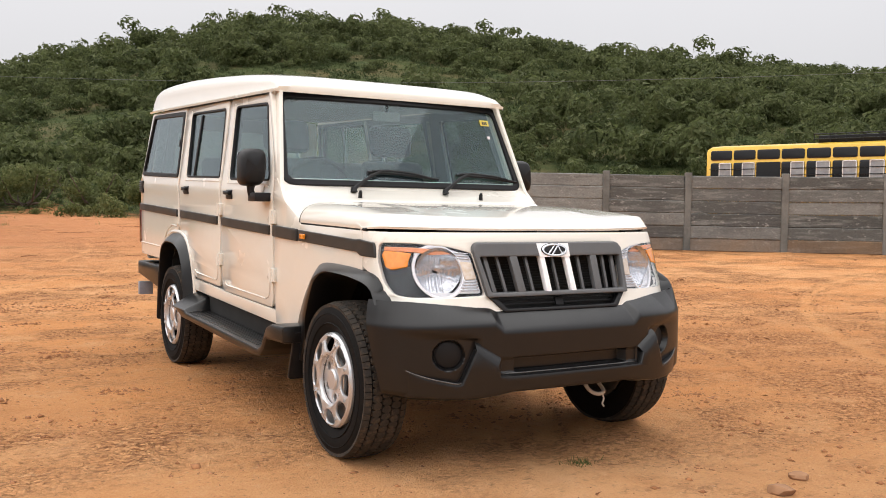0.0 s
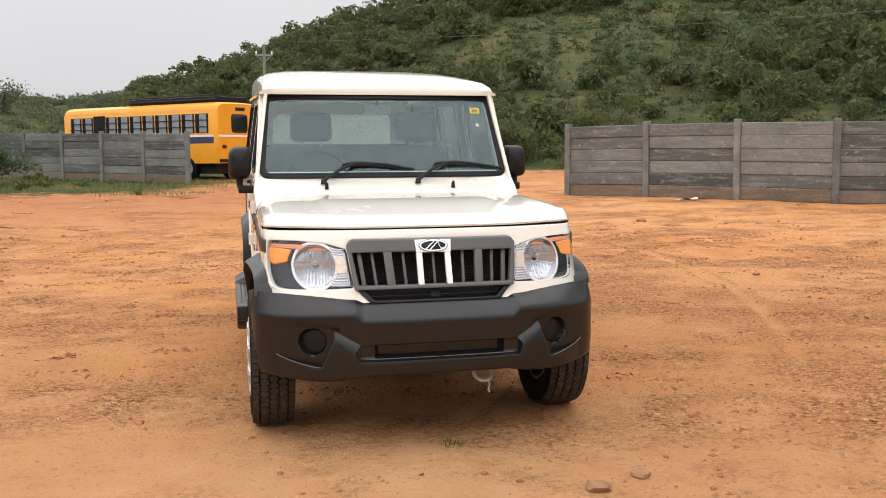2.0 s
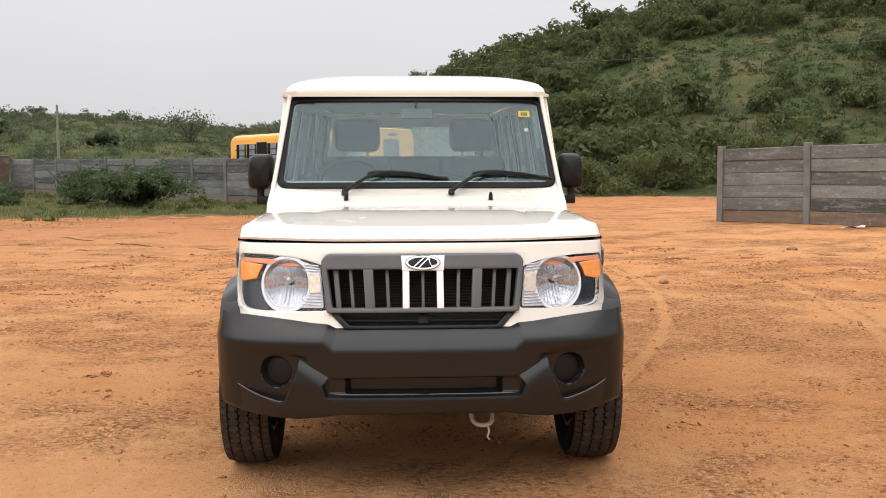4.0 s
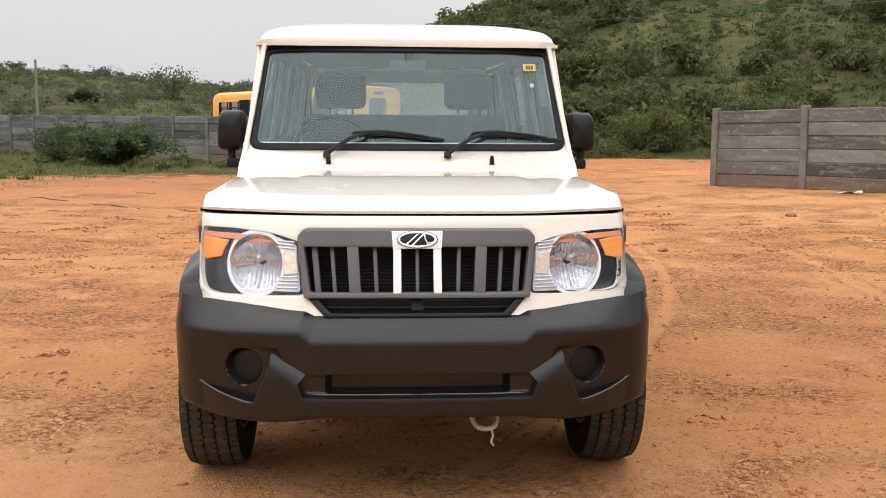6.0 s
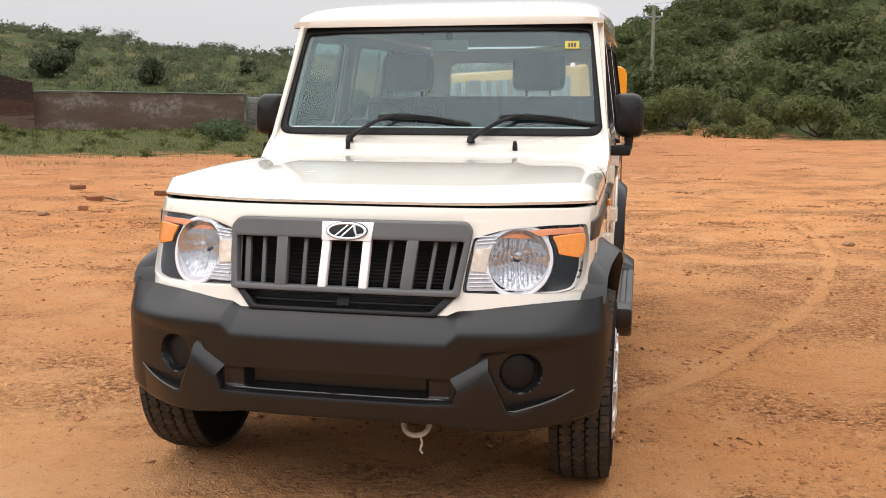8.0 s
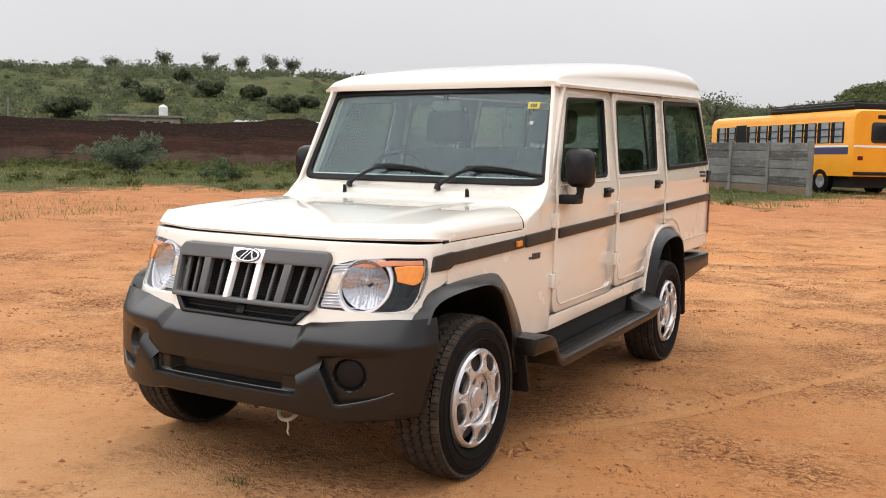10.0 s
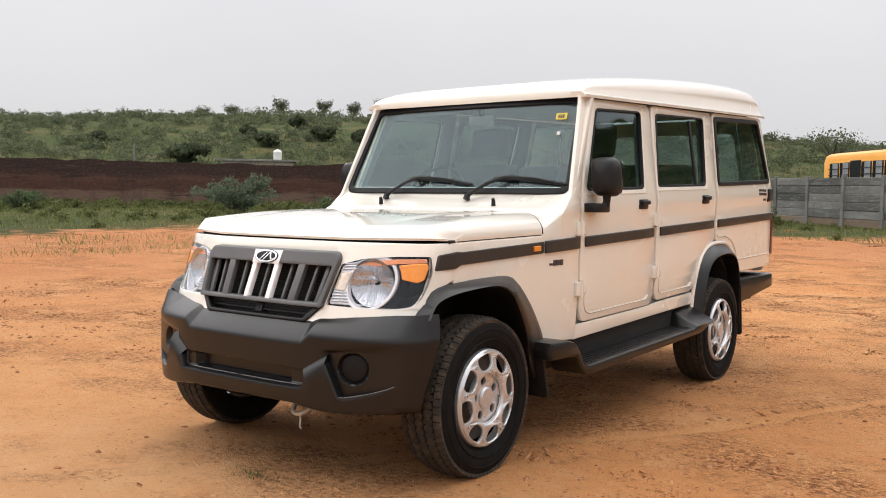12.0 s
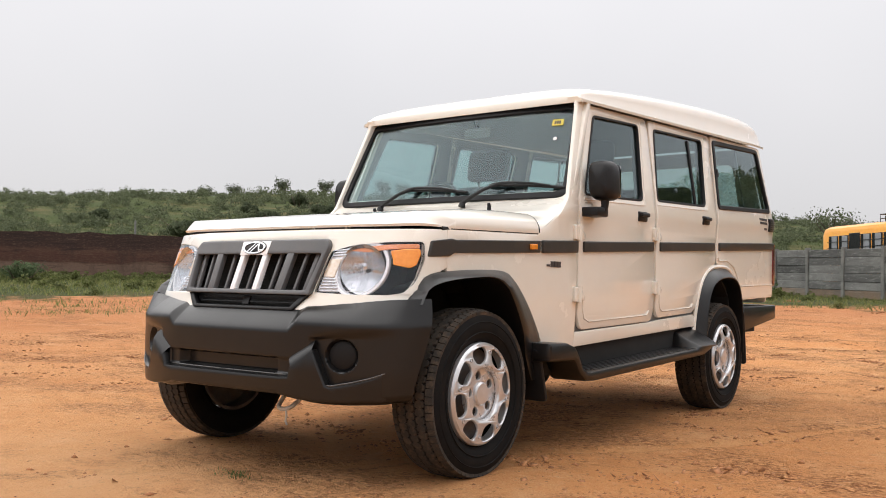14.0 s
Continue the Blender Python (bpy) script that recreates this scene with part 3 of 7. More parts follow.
def fbm(x, y, octaves=4):
    v, amp = 0.0, 1.0
    for k in range(octaves):
        v = v + amp * np_noise(x * 2 ** k + 17.3 * k, y * 2 ** k - 9.1 * k)
        amp *= 0.5
    return v


def hill_shape(x, y):
    """Rise of the hills over the yard, and how far up the slope (0 to 1) a place lies."""
    az, r = np.degrees(np.arctan2(x, y + 3)), np.hypot(x, y + 3)
    el = np.interp(az, CREST[:, 0], CREST[:, 1])
    right = np_smooth((az + 9) / 12)
    r0 = 66 * (1 - right) + 44 * right
    r1 = 175 * (1 - right) + 135 * right
    top = r1 * np.tan(np.radians(el)) + 1.2
    s = np.clip((r - r0) / (r1 - r0), 0, 1)
    body = s ** 1.12 * (1 + 0.25 * np.sin(np.pi * s))
    beyond = np.clip((r - r1) / 900, 0, 1)
    return top * body * (1 - 0.8 * np_smooth(beyond)), s


def rolled(x, y):
    """Wheel tracks pressed into the yard, as a depth from 0 to 1."""
    out = np.zeros_like(x)
    for cx, cy, rad, a0, a1 in ((-10.5, 7.6, 13.2, -45, 10), (-10.5, 7.6, 14.8, -35, 8), (16, -9, 14.2, 95, 165), (16, -9, 15.6, 95, 160), (-14, 20, 15.5, -75, 10), (-14, 20, 16.9, -75, 10)):
        d = np.abs(np.hypot(x - cx, y - cy) - rad)
        a = np.degrees(np.arctan2(y - cy, x - cx))
        fade = np_smooth((a - a0) / 15) * np_smooth((a1 - a) / 15)
        wide = 0.10 + 0.05 * np_noise(a * 0.35 + cx, d * 0 + rad)
        out = np.maximum(out, fade * np_smooth(1 - d / wide) * (0.8 + 0.5 * np_noise(a * 1.3, d * 6)))
    return out


def ground_z(x, y, detail=True):
    x, y = np.asarray(x, float), np.asarray(y, float)
    r = np.hypot(x, y)
    q = (r - 9) / 3
    z = 0.02 * 3 * np.log1p(np.exp(np.clip(q, -30, 30)))
    z = np.where(q > 30, 0.02 * (r - 9), z)
    z = np.minimum(z, 0.95) - 0.003
    z = z * np_smooth((y + 12) / 16)
    z = z + 0.09 * np.exp(-((x - 9.3) ** 2 + (y - 14.8) ** 2) / 22)
    rise, s = hill_shape(x, y)
    z = z + rise + s * fbm(x * 0.05, y * 0.05, 4) * 2.6 * np.clip(1.4 - s, 0.25, 1)
    if detail:
        z = z + fbm(x * 0.9, y * 0.9, 5) * 0.028 * np_smooth((r - 1.0) / 9) + (fbm(x * 3.1, y * 3.1, 4) * 0.019 + fbm(x * 9, y * 9, 3) * 0.008 * np.clip(12 / (r + 1), 0, 1)) * (1 + 0.5 * np_smooth((np.hypot(x, y - 1.3) - 2.2) / 2))
        press = rolled(x, y)
        z = z - 0.016 * press + 0.010 * np.clip(1 - np.abs(press - 0.12) / 0.12, 0, 1) * (0.5 + np_noise(x * 7, y * 7))
    return z


def dirt_inside(x, y):
    """Signed distance to the bare yard's edge, positive on grass."""
    px, py = DIRT_EDGE[:, 0], DIRT_EDGE[:, 1]
    inside = np.zeros(x.shape, bool)
    dist = np.full(x.shape, 1e9)
    for i in range(len(px)):
        x0, y0, x1, y1 = px[i - 1], py[i - 1], px[i], py[i]
        hit = ((y0 > y) != (y1 > y)) & (x < (x1 - x0) * (y - y0) / (y1 - y0 + 1e-12) + x0)
        inside ^= hit
        t = np.clip(((x - x0) * (x1 - x0) + (y - y0) * (y1 - y0)) / ((x1 - x0) ** 2 + (y1 - y0) ** 2), 0, 1)
        dist = np.minimum(dist, np.hypot(x - x0 - t * (x1 - x0), y - y0 - t * (y1 - y0)))
    return np.where(inside, -dist, dist)


def sandy(x, y):
    """A smooth sandy stretch in the yard, from 0 to 1."""
    return np.exp(-((x + 1.5) ** 2 / 14 + (y + 2.3) ** 2 / 6))


def build_ground():
    nr, na = 340, 720
    k = np.linspace(0, 1, nr)
    r = 0.05 + 9.0 * k + 0.25 * (np.exp(k * 9.55) - 1)
    a = np.linspace(0, 2 * np.pi, na, endpoint=False)
    R, A = np.meshgrid(r, a, indexing="ij")
    X, Y = R * np.sin(A), R * np.cos(A) + 0.5
    Z = ground_z(X, Y)
    X[0], Y[0], Z[0] = 0.0, 0.5, Z[0].mean()
    verts = np.stack([X, Y, Z], -1).reshape(-1, 3)
    i, j = np.meshgrid(np.arange(nr - 1), np.arange(na), indexing="ij")
    j2 = (j + 1) % na
    faces = np.stack([i * na + j, (i + 1) * na + j, (i + 1) * na + j2, i * na + j2], -1).reshape(-1, 4)
    me = mesh_from_arrays("ground", verts, faces, M_GROUND)
    me.polygons.foreach_set("use_smooth", np.ones(len(faces), bool))
    g = np.clip(0.5 + dirt_inside(X, Y) / 6.0, -0.6, 1.6)
    at = me.attributes.new("grassy", "FLOAT", "POINT")
    at.data.foreach_set("value", g.ravel().astype(np.float32))
    wx, wy = X + 1.6 * fbm(X * 0.5, Y * 0.5, 3), Y + 1.6 * fbm(X * 0.5 + 9, Y * 0.5, 3)
    churn = np.exp(-((wx - 3.4) ** 2 / 9 + (wy - 1.8) ** 2 / 12))
    for name, val in (("sandy", sandy(wx, wy) - churn), ("churned", churn)):
        sa = me.attributes.new(name, "FLOAT", "POINT")
        sa.data.foreach_set("value", val.ravel().astype(np.float32))
    ed = me.attributes.new("edge", "FLOAT", "POINT")
    ed.data.foreach_set("value", np.clip(1 + dirt_inside(X, Y) / 14.0, 0, 1).ravel().astype(np.float32))
    tr = me.attributes.new("rolled", "FLOAT", "POINT")
    tr.data.foreach_set("value", (rolled(X, Y) * 0.95).ravel().astype(np.float32))
    ob = new("ground", me)
    return tagged(ob, "bare ochre earth yard with wheel tracks, grassy edges and green hills", "ground", kind="structure")


build_ground()
RNG = np.random.default_rng(7)


# ---- scrub on the hills ----
def facing_out(g, d):
    """Two edges for each leaf, so that it lies roughly across the outward direction d."""
    u = np.cross(d, g.normal(0, 1, d.shape))
    u /= np.linalg.norm(u, axis=1, keepdims=True)
    v = np.cross(d + 0.45 * g.normal(0, 1, d.shape), u)
    return u, v / np.linalg.norm(v, axis=1, keepdims=True)


def clump(n, leaf, flat=0.75, seed=0):
    """Leaf cards of one bush of about unit radius, in uneven lobes."""
    g = np.random.default_rng(seed)
    lobes = g.normal(0, 0.42, (8, 3)) * (1, 1, 0.6) + (0, 0, 0.55 * flat)
    size = 0.24 + 0.20 * g.random(8)
    pick = g.choice(8, n, p=size ** 2 / (size ** 2).sum())
    d = g.normal(0, 1, (n, 3))
    d[:, 2] = np.abs(d[:, 2]) * np.where(g.random(n) < 0.75, 1, -1)
    d /= np.linalg.norm(d, axis=1, keepdims=True)
    c = lobes[pick] + d * (size[pick][:, None] * (0.72 + 0.45 * g.random((n, 1)))) * (1, 1, flat)
    c[:, 2] = np.maximum(c[:, 2], 0.02)
    u, v = facing_out(g, d)
    s = leaf * (0.5 + 0.9 * g.random((n, 1)))
    return np.stack([c - u * s, c + v * s * 0.9, c + u * s], 1)


def scatter_cards(name, label, category, places, sizes, material, templates):
    out = []
    for p, s, k in zip(places, sizes, RNG.integers(0, len(templates), len(places))):
        a = RNG.random() * 6.283
        c, sn = math.cos(a), math.sin(a)
        t = templates[k].reshape(-1, 3) * s
        q = np.stack([t[:, 0] * c - t[:, 1] * sn, t[:, 0] * sn + t[:, 1] * c, t[:, 2]], -1)
        out.append(q + p)
    v = np.concatenate(out)
    ob = new(name, mesh_from_arrays(name, v, np.arange(len(v)).reshape(-1, 3), material))
    return tagged(ob, label, category, kind="stuff")


def hill_places(n, az0, az1, r0, r1, power=0.75, everywhere=False):
    az = np.radians(az0 + (az1 - az0) * RNG.random(n))
    r = r0 + (r1 - r0) * RNG.random(n) ** power
    x, y = r * np.sin(az), r * np.cos(az) - 3
    keep = fbm(x * 0.045 + 3, y * 0.045, 3) + RNG.random(n) * 0.5 > (-9 if everywhere else -0.02)
    x, y, r = x[keep], y[keep], r[keep]
    return np.stack([x, y, ground_z(x, y, False) - 0.15], -1), r


TEMPLATES = [clump(430, 0.105, 0.85, s) for s in range(8)]
LOW_TEMPLATES = [clump(62, 0.19, 0.6, 60 + s) for s in range(6)]
FAR_TEMPLATES = [clump(110, 0.150, 0.8, 20 + s) for s in range(6)]


def open_slope(P, r):
    """Bushes stand close on the upper slope, and singly on the grass below it."""
    az = np.degrees(np.arctan2(P[:, 0], P[:, 1] + 3))
    edge = 88 - 10 * np_smooth((az - 26) / 12) + 9 * fbm(P[:, 0] * 0.06, P[:, 1] * 0.06, 3)
    share = np.where(r > edge, 1.0, np.where(az > 30, 0.62, 0.46))
    keep = RNG.random(len(P)) < share
    return P[keep], r[keep]


P, r = open_slope(*hill_places(2100, -6, 66, 47, 136))
scatter_cards("hillside_scrub", "dense green thorn scrub covering the near hillside", "scrub", P, 0.8 + 1.9 * RNG.random(len(P)) ** 1.9 + 0.003 * r, M_LEAF, TEMPLATES)
P, r = hill_places(6400, -8, 66, 46, 134, 0.75, True)
scatter_cards("hillside_undergrowth", "low green bushes and weeds between the thorn scrub", "undergrowth", P, 0.25 + 0.45 * RNG.random(len(P)) ** 2 + 0.001 * r, M_LEAF_LOW, LOW_TEMPLATES)
P, r = hill_places(130, -4, 22, 41, 62)
scatter_cards("foothill_scrub", "tangled green bushes along the foot of the hill", "scrub", P, 0.4 + 0.6 * RNG.random(len(P)), M_LEAF_OLIVE, TEMPLATES)
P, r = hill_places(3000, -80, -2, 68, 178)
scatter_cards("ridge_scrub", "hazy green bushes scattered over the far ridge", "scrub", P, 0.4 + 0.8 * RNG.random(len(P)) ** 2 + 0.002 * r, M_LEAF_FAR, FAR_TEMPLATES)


def tufts(name, label, n, xy, h, material):
    """Grass blades standing at xy."""
    x, y = xy
    z = ground_z(x, y, False)
    a = RNG.random(n) * 6.283
    hh = h * (0.5 + RNG.random(n))
    w = hh * 0.10
    lean = RNG.normal(0, 0.45, (n, 2)) * hh[:, None]
    b = np.stack([x, y, z - 0.01], -1)
    side = np.stack([np.cos(a) * w, np.sin(a) * w, 0 * w], -1)
    tip = b + np.stack([lean[:, 0], lean[:, 1], hh], -1)
    v = np.stack([b - side, b + side, tip + side * 0.15, tip - side * 0.15], 1).reshape(-1, 3)
    return tagged(new(name, mesh_from_arrays(name, v, np.arange(len(v)).reshape(-1, 4), material)), label, "grass", kind="stuff")


def grass_spots(n, x0, x1, y0, y1, rmax):
    x, y = x0 + (x1 - x0) * RNG.random(n), y0 + (y1 - y0) * RNG.random(n)
    d = dirt_inside(x, y)
    keep = (d + fbm(x * 0.5, y * 0.5, 3) * 8 > 0.1) & (np.hypot(x, y) < rmax)
    return x[keep], y[keep]


gx, gy = grass_spots(130000, -52, 12, 0, 52, 62)
tufts("yard_edge_grass", "short patchy green grass along the walls of the yard", len(gx), (gx, gy), 0.10, M_BLADE)
P, r = hill_places(45000, -70, 66, 46, 118, 0.6, True)
tufts("hillside_grass", "rough green grass on the hill slopes", len(P), (P[:, 0], P[:, 1]), 0.27, M_BLADE_HILL)
wx, wy = grass_spots(640, -48, -3, 8, 44, 60)
scatter_cards("weeds", "low leafy weeds growing before the walls", "weeds", np.stack([wx, wy, ground_z(wx, wy, False) - 0.05], -1), 0.14 + 0.26 * RNG.random(len(wx)) ** 2, M_WEED, [clump(140, 0.185, 0.8, 40 + s) for s in range(4)])
wx, wy = [], []
for (x0, y0), (x1, y1) in (((-52, 2), (-41, 19)), ((-41, 19), (-31.5, 31.5)), ((-31.5, 31.5), (-28.5, 35))):
    ln = math.hypot(x1 - x0, y1 - y0)
    k = int(ln * 24)
    f, off = RNG.random(k), 0.4 + 5.5 * RNG.random(k) ** 1.7
    wx.append(x0 + (x1 - x0) * f + (y1 - y0) / ln * off)
    wy.append(y0 + (y1 - y0) * f - (x1 - x0) / ln * off)
n_wall = sum(len(q) for q in wx)
f, off = RNG.random(150), 0.3 + 2.2 * RNG.random(150) ** 2
wx.append(-2.6 - 16 * f - 0.64 * off)
wy.append(28.4 + 13.4 * f - 0.77 * off)
wx, wy = np.concatenate(wx), np.concatenate(wy)
scatter_cards("wall_weeds", "tangled green weeds growing along the foot of the walls", "weeds", np.stack([wx, wy, ground_z(wx, wy, False) - 0.04], -1), (0.12 + 0.34 * RNG.random(len(wx)) ** 2.4) * np.where(np.arange(len(wx)) < n_wall, 1.0, 0.45), M_WEED, [clump(120, 0.175, 0.75, 90 + s) for s in range(5)])
# single tufts on the bare earth and along the fence
tx = [0.04 + 0.045 * RNG.normal(0, 1, 130)]
ty = [-0.54 + 0.022 * RNG.normal(0, 1, 130)]
for fx, fy in ((9.3, 14.7), (10.7, 12.9), (12.2, 11.9), (13.9, 10.8), (15.4, 9.4), (16.9, 8.0)):
    tx.append(fx - 0.25 + 0.5 * RNG.normal(0, 1, 90))
    ty.append(fy - 0.25 + 0.12 * RNG.normal(0, 1, 90))
# thin grass in drawn-out patches on the yard before the brown wall
sx, sy = [], []
for cx, cy, lx, ly, n in ((-12.5, 5.6, 0.5, 0.9, 260), (-12.2, 7.0, 0.5, 0.8, 240), (-12.7, 8.6, 0.6, 0.9, 330), (-12.6, 9.8, 0.5, 0.8, 240), (-14.2, 7.4, 0.5, 0.7, 160), (-15.0, 10.2, 0.8, 1.0, 320), (-11.9, 15.6, 0.8, 0.5, 260), (-9.0, 18.2, 0.8, 0.4, 160)):
    sx.append(cx + lx * RNG.normal(0, 1, n))
    sy.append(cy + ly * RNG.normal(0, 1, n))
sx, sy = np.concatenate(sx), np.concatenate(sy)
tufts("yard_grass_patches", "thin short grass in patches on the bare yard", len(sx), (sx, sy), 0.06, M_BLADE)
tx, ty = np.concatenate(tx), np.concatenate(ty)
tufts("earth_tufts", "small green grass tufts growing out of the bare earth", len(tx), (tx, ty), 0.022, M_WEED)


# ---- loose stones ----
def pebbles(n, x0, x1, y0, y1, size, flat=0.6, each=110, strewn=0.15):
    base = np.array([(1, 0, 0), (-1, 0, 0), (0, 1, 0), (0, -1, 0), (0, 0, 1), (0, 0, -1)], float)
    tri = np.array([(0, 2, 4), (2, 1, 4), (1, 3, 4), (3, 0, 4), (2, 0, 5), (1, 2, 5), (3, 1, 5), (0, 3, 5)])
    # most lie in drawn-out heaps of churned earth, the rest strewn about
    heaps = n // each
    hx, hy = x0 + (x1 - x0) * RNG.random(heaps), y0 + (y1 - y0) * RNG.random(heaps)
    turn, along = RNG.normal(0.2, 0.5, heaps), 0.08 + 0.38 * RNG.random(heaps) ** 2
    k = RNG.integers(0, heaps, n)
    a, b = RNG.normal(0, 1, n) * along[k], RNG.normal(0, 1, n) * along[k] * 0.4
    x, y = hx[k] + a * np.cos(turn[k]) - b * np.sin(turn[k]), hy[k] + a * np.sin(turn[k]) + b * np.cos(turn[k])
    loose = RNG.random(n) < strewn
    x, y = np.where(loose, x0 + (x1 - x0) * RNG.random(n), x), np.where(loose, y0 + (y1 - y0) * RNG.random(n), y)
    stay = RNG.random(n) > 0.85 * np.minimum(1, 1.6 * sandy(x, y))
    x, y = x[stay], y[stay]
    m = len(x)
    s = size * (0.5 + RNG.random((m, 1, 1)) ** 5 * 2.2)
    v = base[None] * s * (0.6 + 0.8 * RNG.random((m, 6, 1))) * (1, 1, flat)
    v[..., 2] += (v[..., 0] * RNG.normal(0, 0.35, (m, 1)) + v[..., 1] * RNG.normal(0, 0.35, (m, 1))) * (flat < 0.5)
    a = RNG.random(m) * 6.283
    c, sn = np.cos(a)[:, None], np.sin(a)[:, None]
    v = np.stack([v[..., 0] * c - v[..., 1] * sn, v[..., 0] * sn + v[..., 1] * c, v[..., 2]], -1)
    v += np.stack([x, y, ground_z(x, y)], -1)[:, None]
    f = (tri[None] + 6 * np.arange(m)[:, None, None]).reshape(-1, 3)
    return v.reshape(-1, 3), f


v, f = pebbles(31000, -8, 8, -4, 11, 0.0075)
v2, f2 = pebbles(8000, -22, 16, 6, 28, 0.014)
tagged(new("pebbles", mesh_from_arrays("pebbles", np.concatenate([v, v2]), np.concatenate([f, f2 + len(v)]), M_CLOD)), "small ochre pebbles and clods strewn over the earth", "pebbles", kind="stuff")


v, f = pebbles(13000, -7, 8, -3.5, 9, 0.0095, 0.30, 80, 0.05)
tagged(new("mud_flakes", mesh_from_arrays("mud_flakes", v, f, M_FLAKE)), "broken flakes of dried mud lying in patches on the earth", "mud flakes", kind="stuff")


def stone(x, y, size, name, label, category, material, squash=0.6, seed=0, group=""):
    g = random.Random(seed)
    bm = bmesh.new()
    bmesh.ops.create_icosphere(bm, subdivisions=2, radius=size)
    for q in bm.verts:
        q.co *= 1 + 0.35 * noise.noise(q.co / size * 1.3 + Vector((seed * 3.1, 0, 0)))
        q.co.z *= squash
    ob = to_object(name, bm, material, None, 25)
    ob.matrix_world = pose(x, y, float(ground_z(x, y)) + size * squash * 0.35, 0, 0, g.random() * 360)
    return tagged(ob, label, category, group)


for k, (x, y, s) in enumerate([(1.55, -1.55, 0.045), (1.35, -1.75, 0.035), (-0.05, -1.75, 0.06), (0.12, -1.6, 0.035), (2.9, 6.5, 0.06), (6.1, 10.5, 0.09), (-6.2, 6.85, 0.075), (4.4, 4.1, 0.04), (0.46, -1.21, 0.05), (0.68, -1.11, 0.04), (-5.0, 12.6, 0.06), (-4.5, 12.3, 0.05)]):
    stone(x, y, s, "stone", "rounded ochre stone half sunk in the earth", "stone", M_STONE, 0.5, k, "stones in the yard")


def brick(x, y, turn, seed):
    bm = box(-0.115, 0.115, -0.055, 0.055, 0, 0.075, 0.008)
    for q in bm.verts:
        q.co += noise.noise_vector(q.co * 14 + Vector((seed, 0, 0))) * 0.012
    ob = to_object("brick", bm, M_BRICK, None, 25)
    ob.matrix_world = pose(x, y, float(ground_z(x, y)) - 0.01, 3 * math.sin(seed), 4 * math.cos(seed), turn)
    tagged(ob, "broken red brick lying on the bare earth", "brick", "bricks in the yard")


for k, (x, y, a) in enumerate([(-6.25, 7.75, 130), (-6.8, 8.9, 20), (-6.2, 9.75, 8), (-8.0, 10.3, 50)]):
    brick(x, y, a, k * 2.3)


def twig(x0, y0, x1, y1, seed):
    pts = []
    for k in range(9):
        t = k / 8
        x, y = x0 + (x1 - x0) * t + 0.10 * math.sin(seed + 5 * t), y0 + (y1 - y0) * t + 0.08 * math.cos(seed + 7 * t)
        pts.append((x, y, float(ground_z(x, y)) + 0.006))
    ob = to_object("dry_branch", tube(pts, [0.004 + 0.007 * math.sin(math.pi * (k + 1) / 10) for k in range(9)], 6), M_BARK, None, 30)
    tagged(ob, "dry dark branch lying on the bare earth", "branch", "branches in the yard")


for k, (x0, y0, x1, y1) in enumerate([(-6.9, 14.4, -5.7, 13.4), (-5.4, 13.1, -4.2, 12.1), (-7.2, 9.3, -6.3, 8.95)]):
    twig(x0, y0, x1, y1, k * 1.7)


# ---- precast concrete fences ----
def fence(posts, label, height=1.69, rows=6):
    root = thing("concrete_fence", label, "fence")
    for k, (x, y) in enumerate(posts):
        z = float(ground_z(x, y, False))
        nx, ny = posts[min(k + 1, len(posts) - 1)]
        lx, ly = posts[max(k - 1, 0)]
        turn = math.atan2(ny - ly, nx - lx)
        bm = box(-0.075, 0.075, -0.07, 0.07, -0.25, height + 0.07, 0.012, 1)
        move(bm, Matrix.Translation((x, y, z)) @ Matrix.Rotation(turn, 4, "Z") @ Matrix.Rotation(0.012 * math.sin(k * 5.1), 4, "Y"))
        part("post", bm, M_POST, root, "pale concrete post" if k == 0 else "")
    for k, ((x0, y0), (x1, y1)) in enumerate(zip(posts, posts[1:])):
        z0, z1 = float(ground_z(x0, y0, False)), float(ground_z(x1, y1, False))
        a, ln = math.atan2(y1 - y0, x1 - x0), math.hypot(x1 - x0, y1 - y0)
        h = height / rows
        for j in range(rows):
            bm = box(-ln / 2 + 0.06, ln / 2 - 0.06, -0.026, 0.026, 0.0, h - 0.001, 0.016, 1)
            zc = (z0 + z1) / 2 + j * h
            move(bm, Matrix.Translation(((x0 + x1) / 2, (y0 + y1) / 2, zc)) @ Matrix.Rotation(a, 4, "Z") @ Matrix.Rotation(-math.atan2(z1 - z0, ln), 4, "Y") @ Matrix.Translation((0, 0.016 * math.sin(11 * k + 5 * j), 0)))
            part("panel", bm, M_LOWBOARD if j == 0 else M_CONCRETE, root)
    return root


fence([(7.35, 17.4), (8.66, 15.7), (9.98, 13.95), (11.35, 12.45), (13.05, 11.65), (14.67, 10.3), (16.2, 8.85), (17.75, 7.4), (19.3, 5.95), (20.85, 4.5)], "weathered grey precast concrete panel fence along the yard")
LEFT = [(-2.25 - 1.53 * k, 28.1 + 1.28 * k) for k in range(12)]
fence(LEFT, "weathered grey precast concrete panel fence with plants before it")


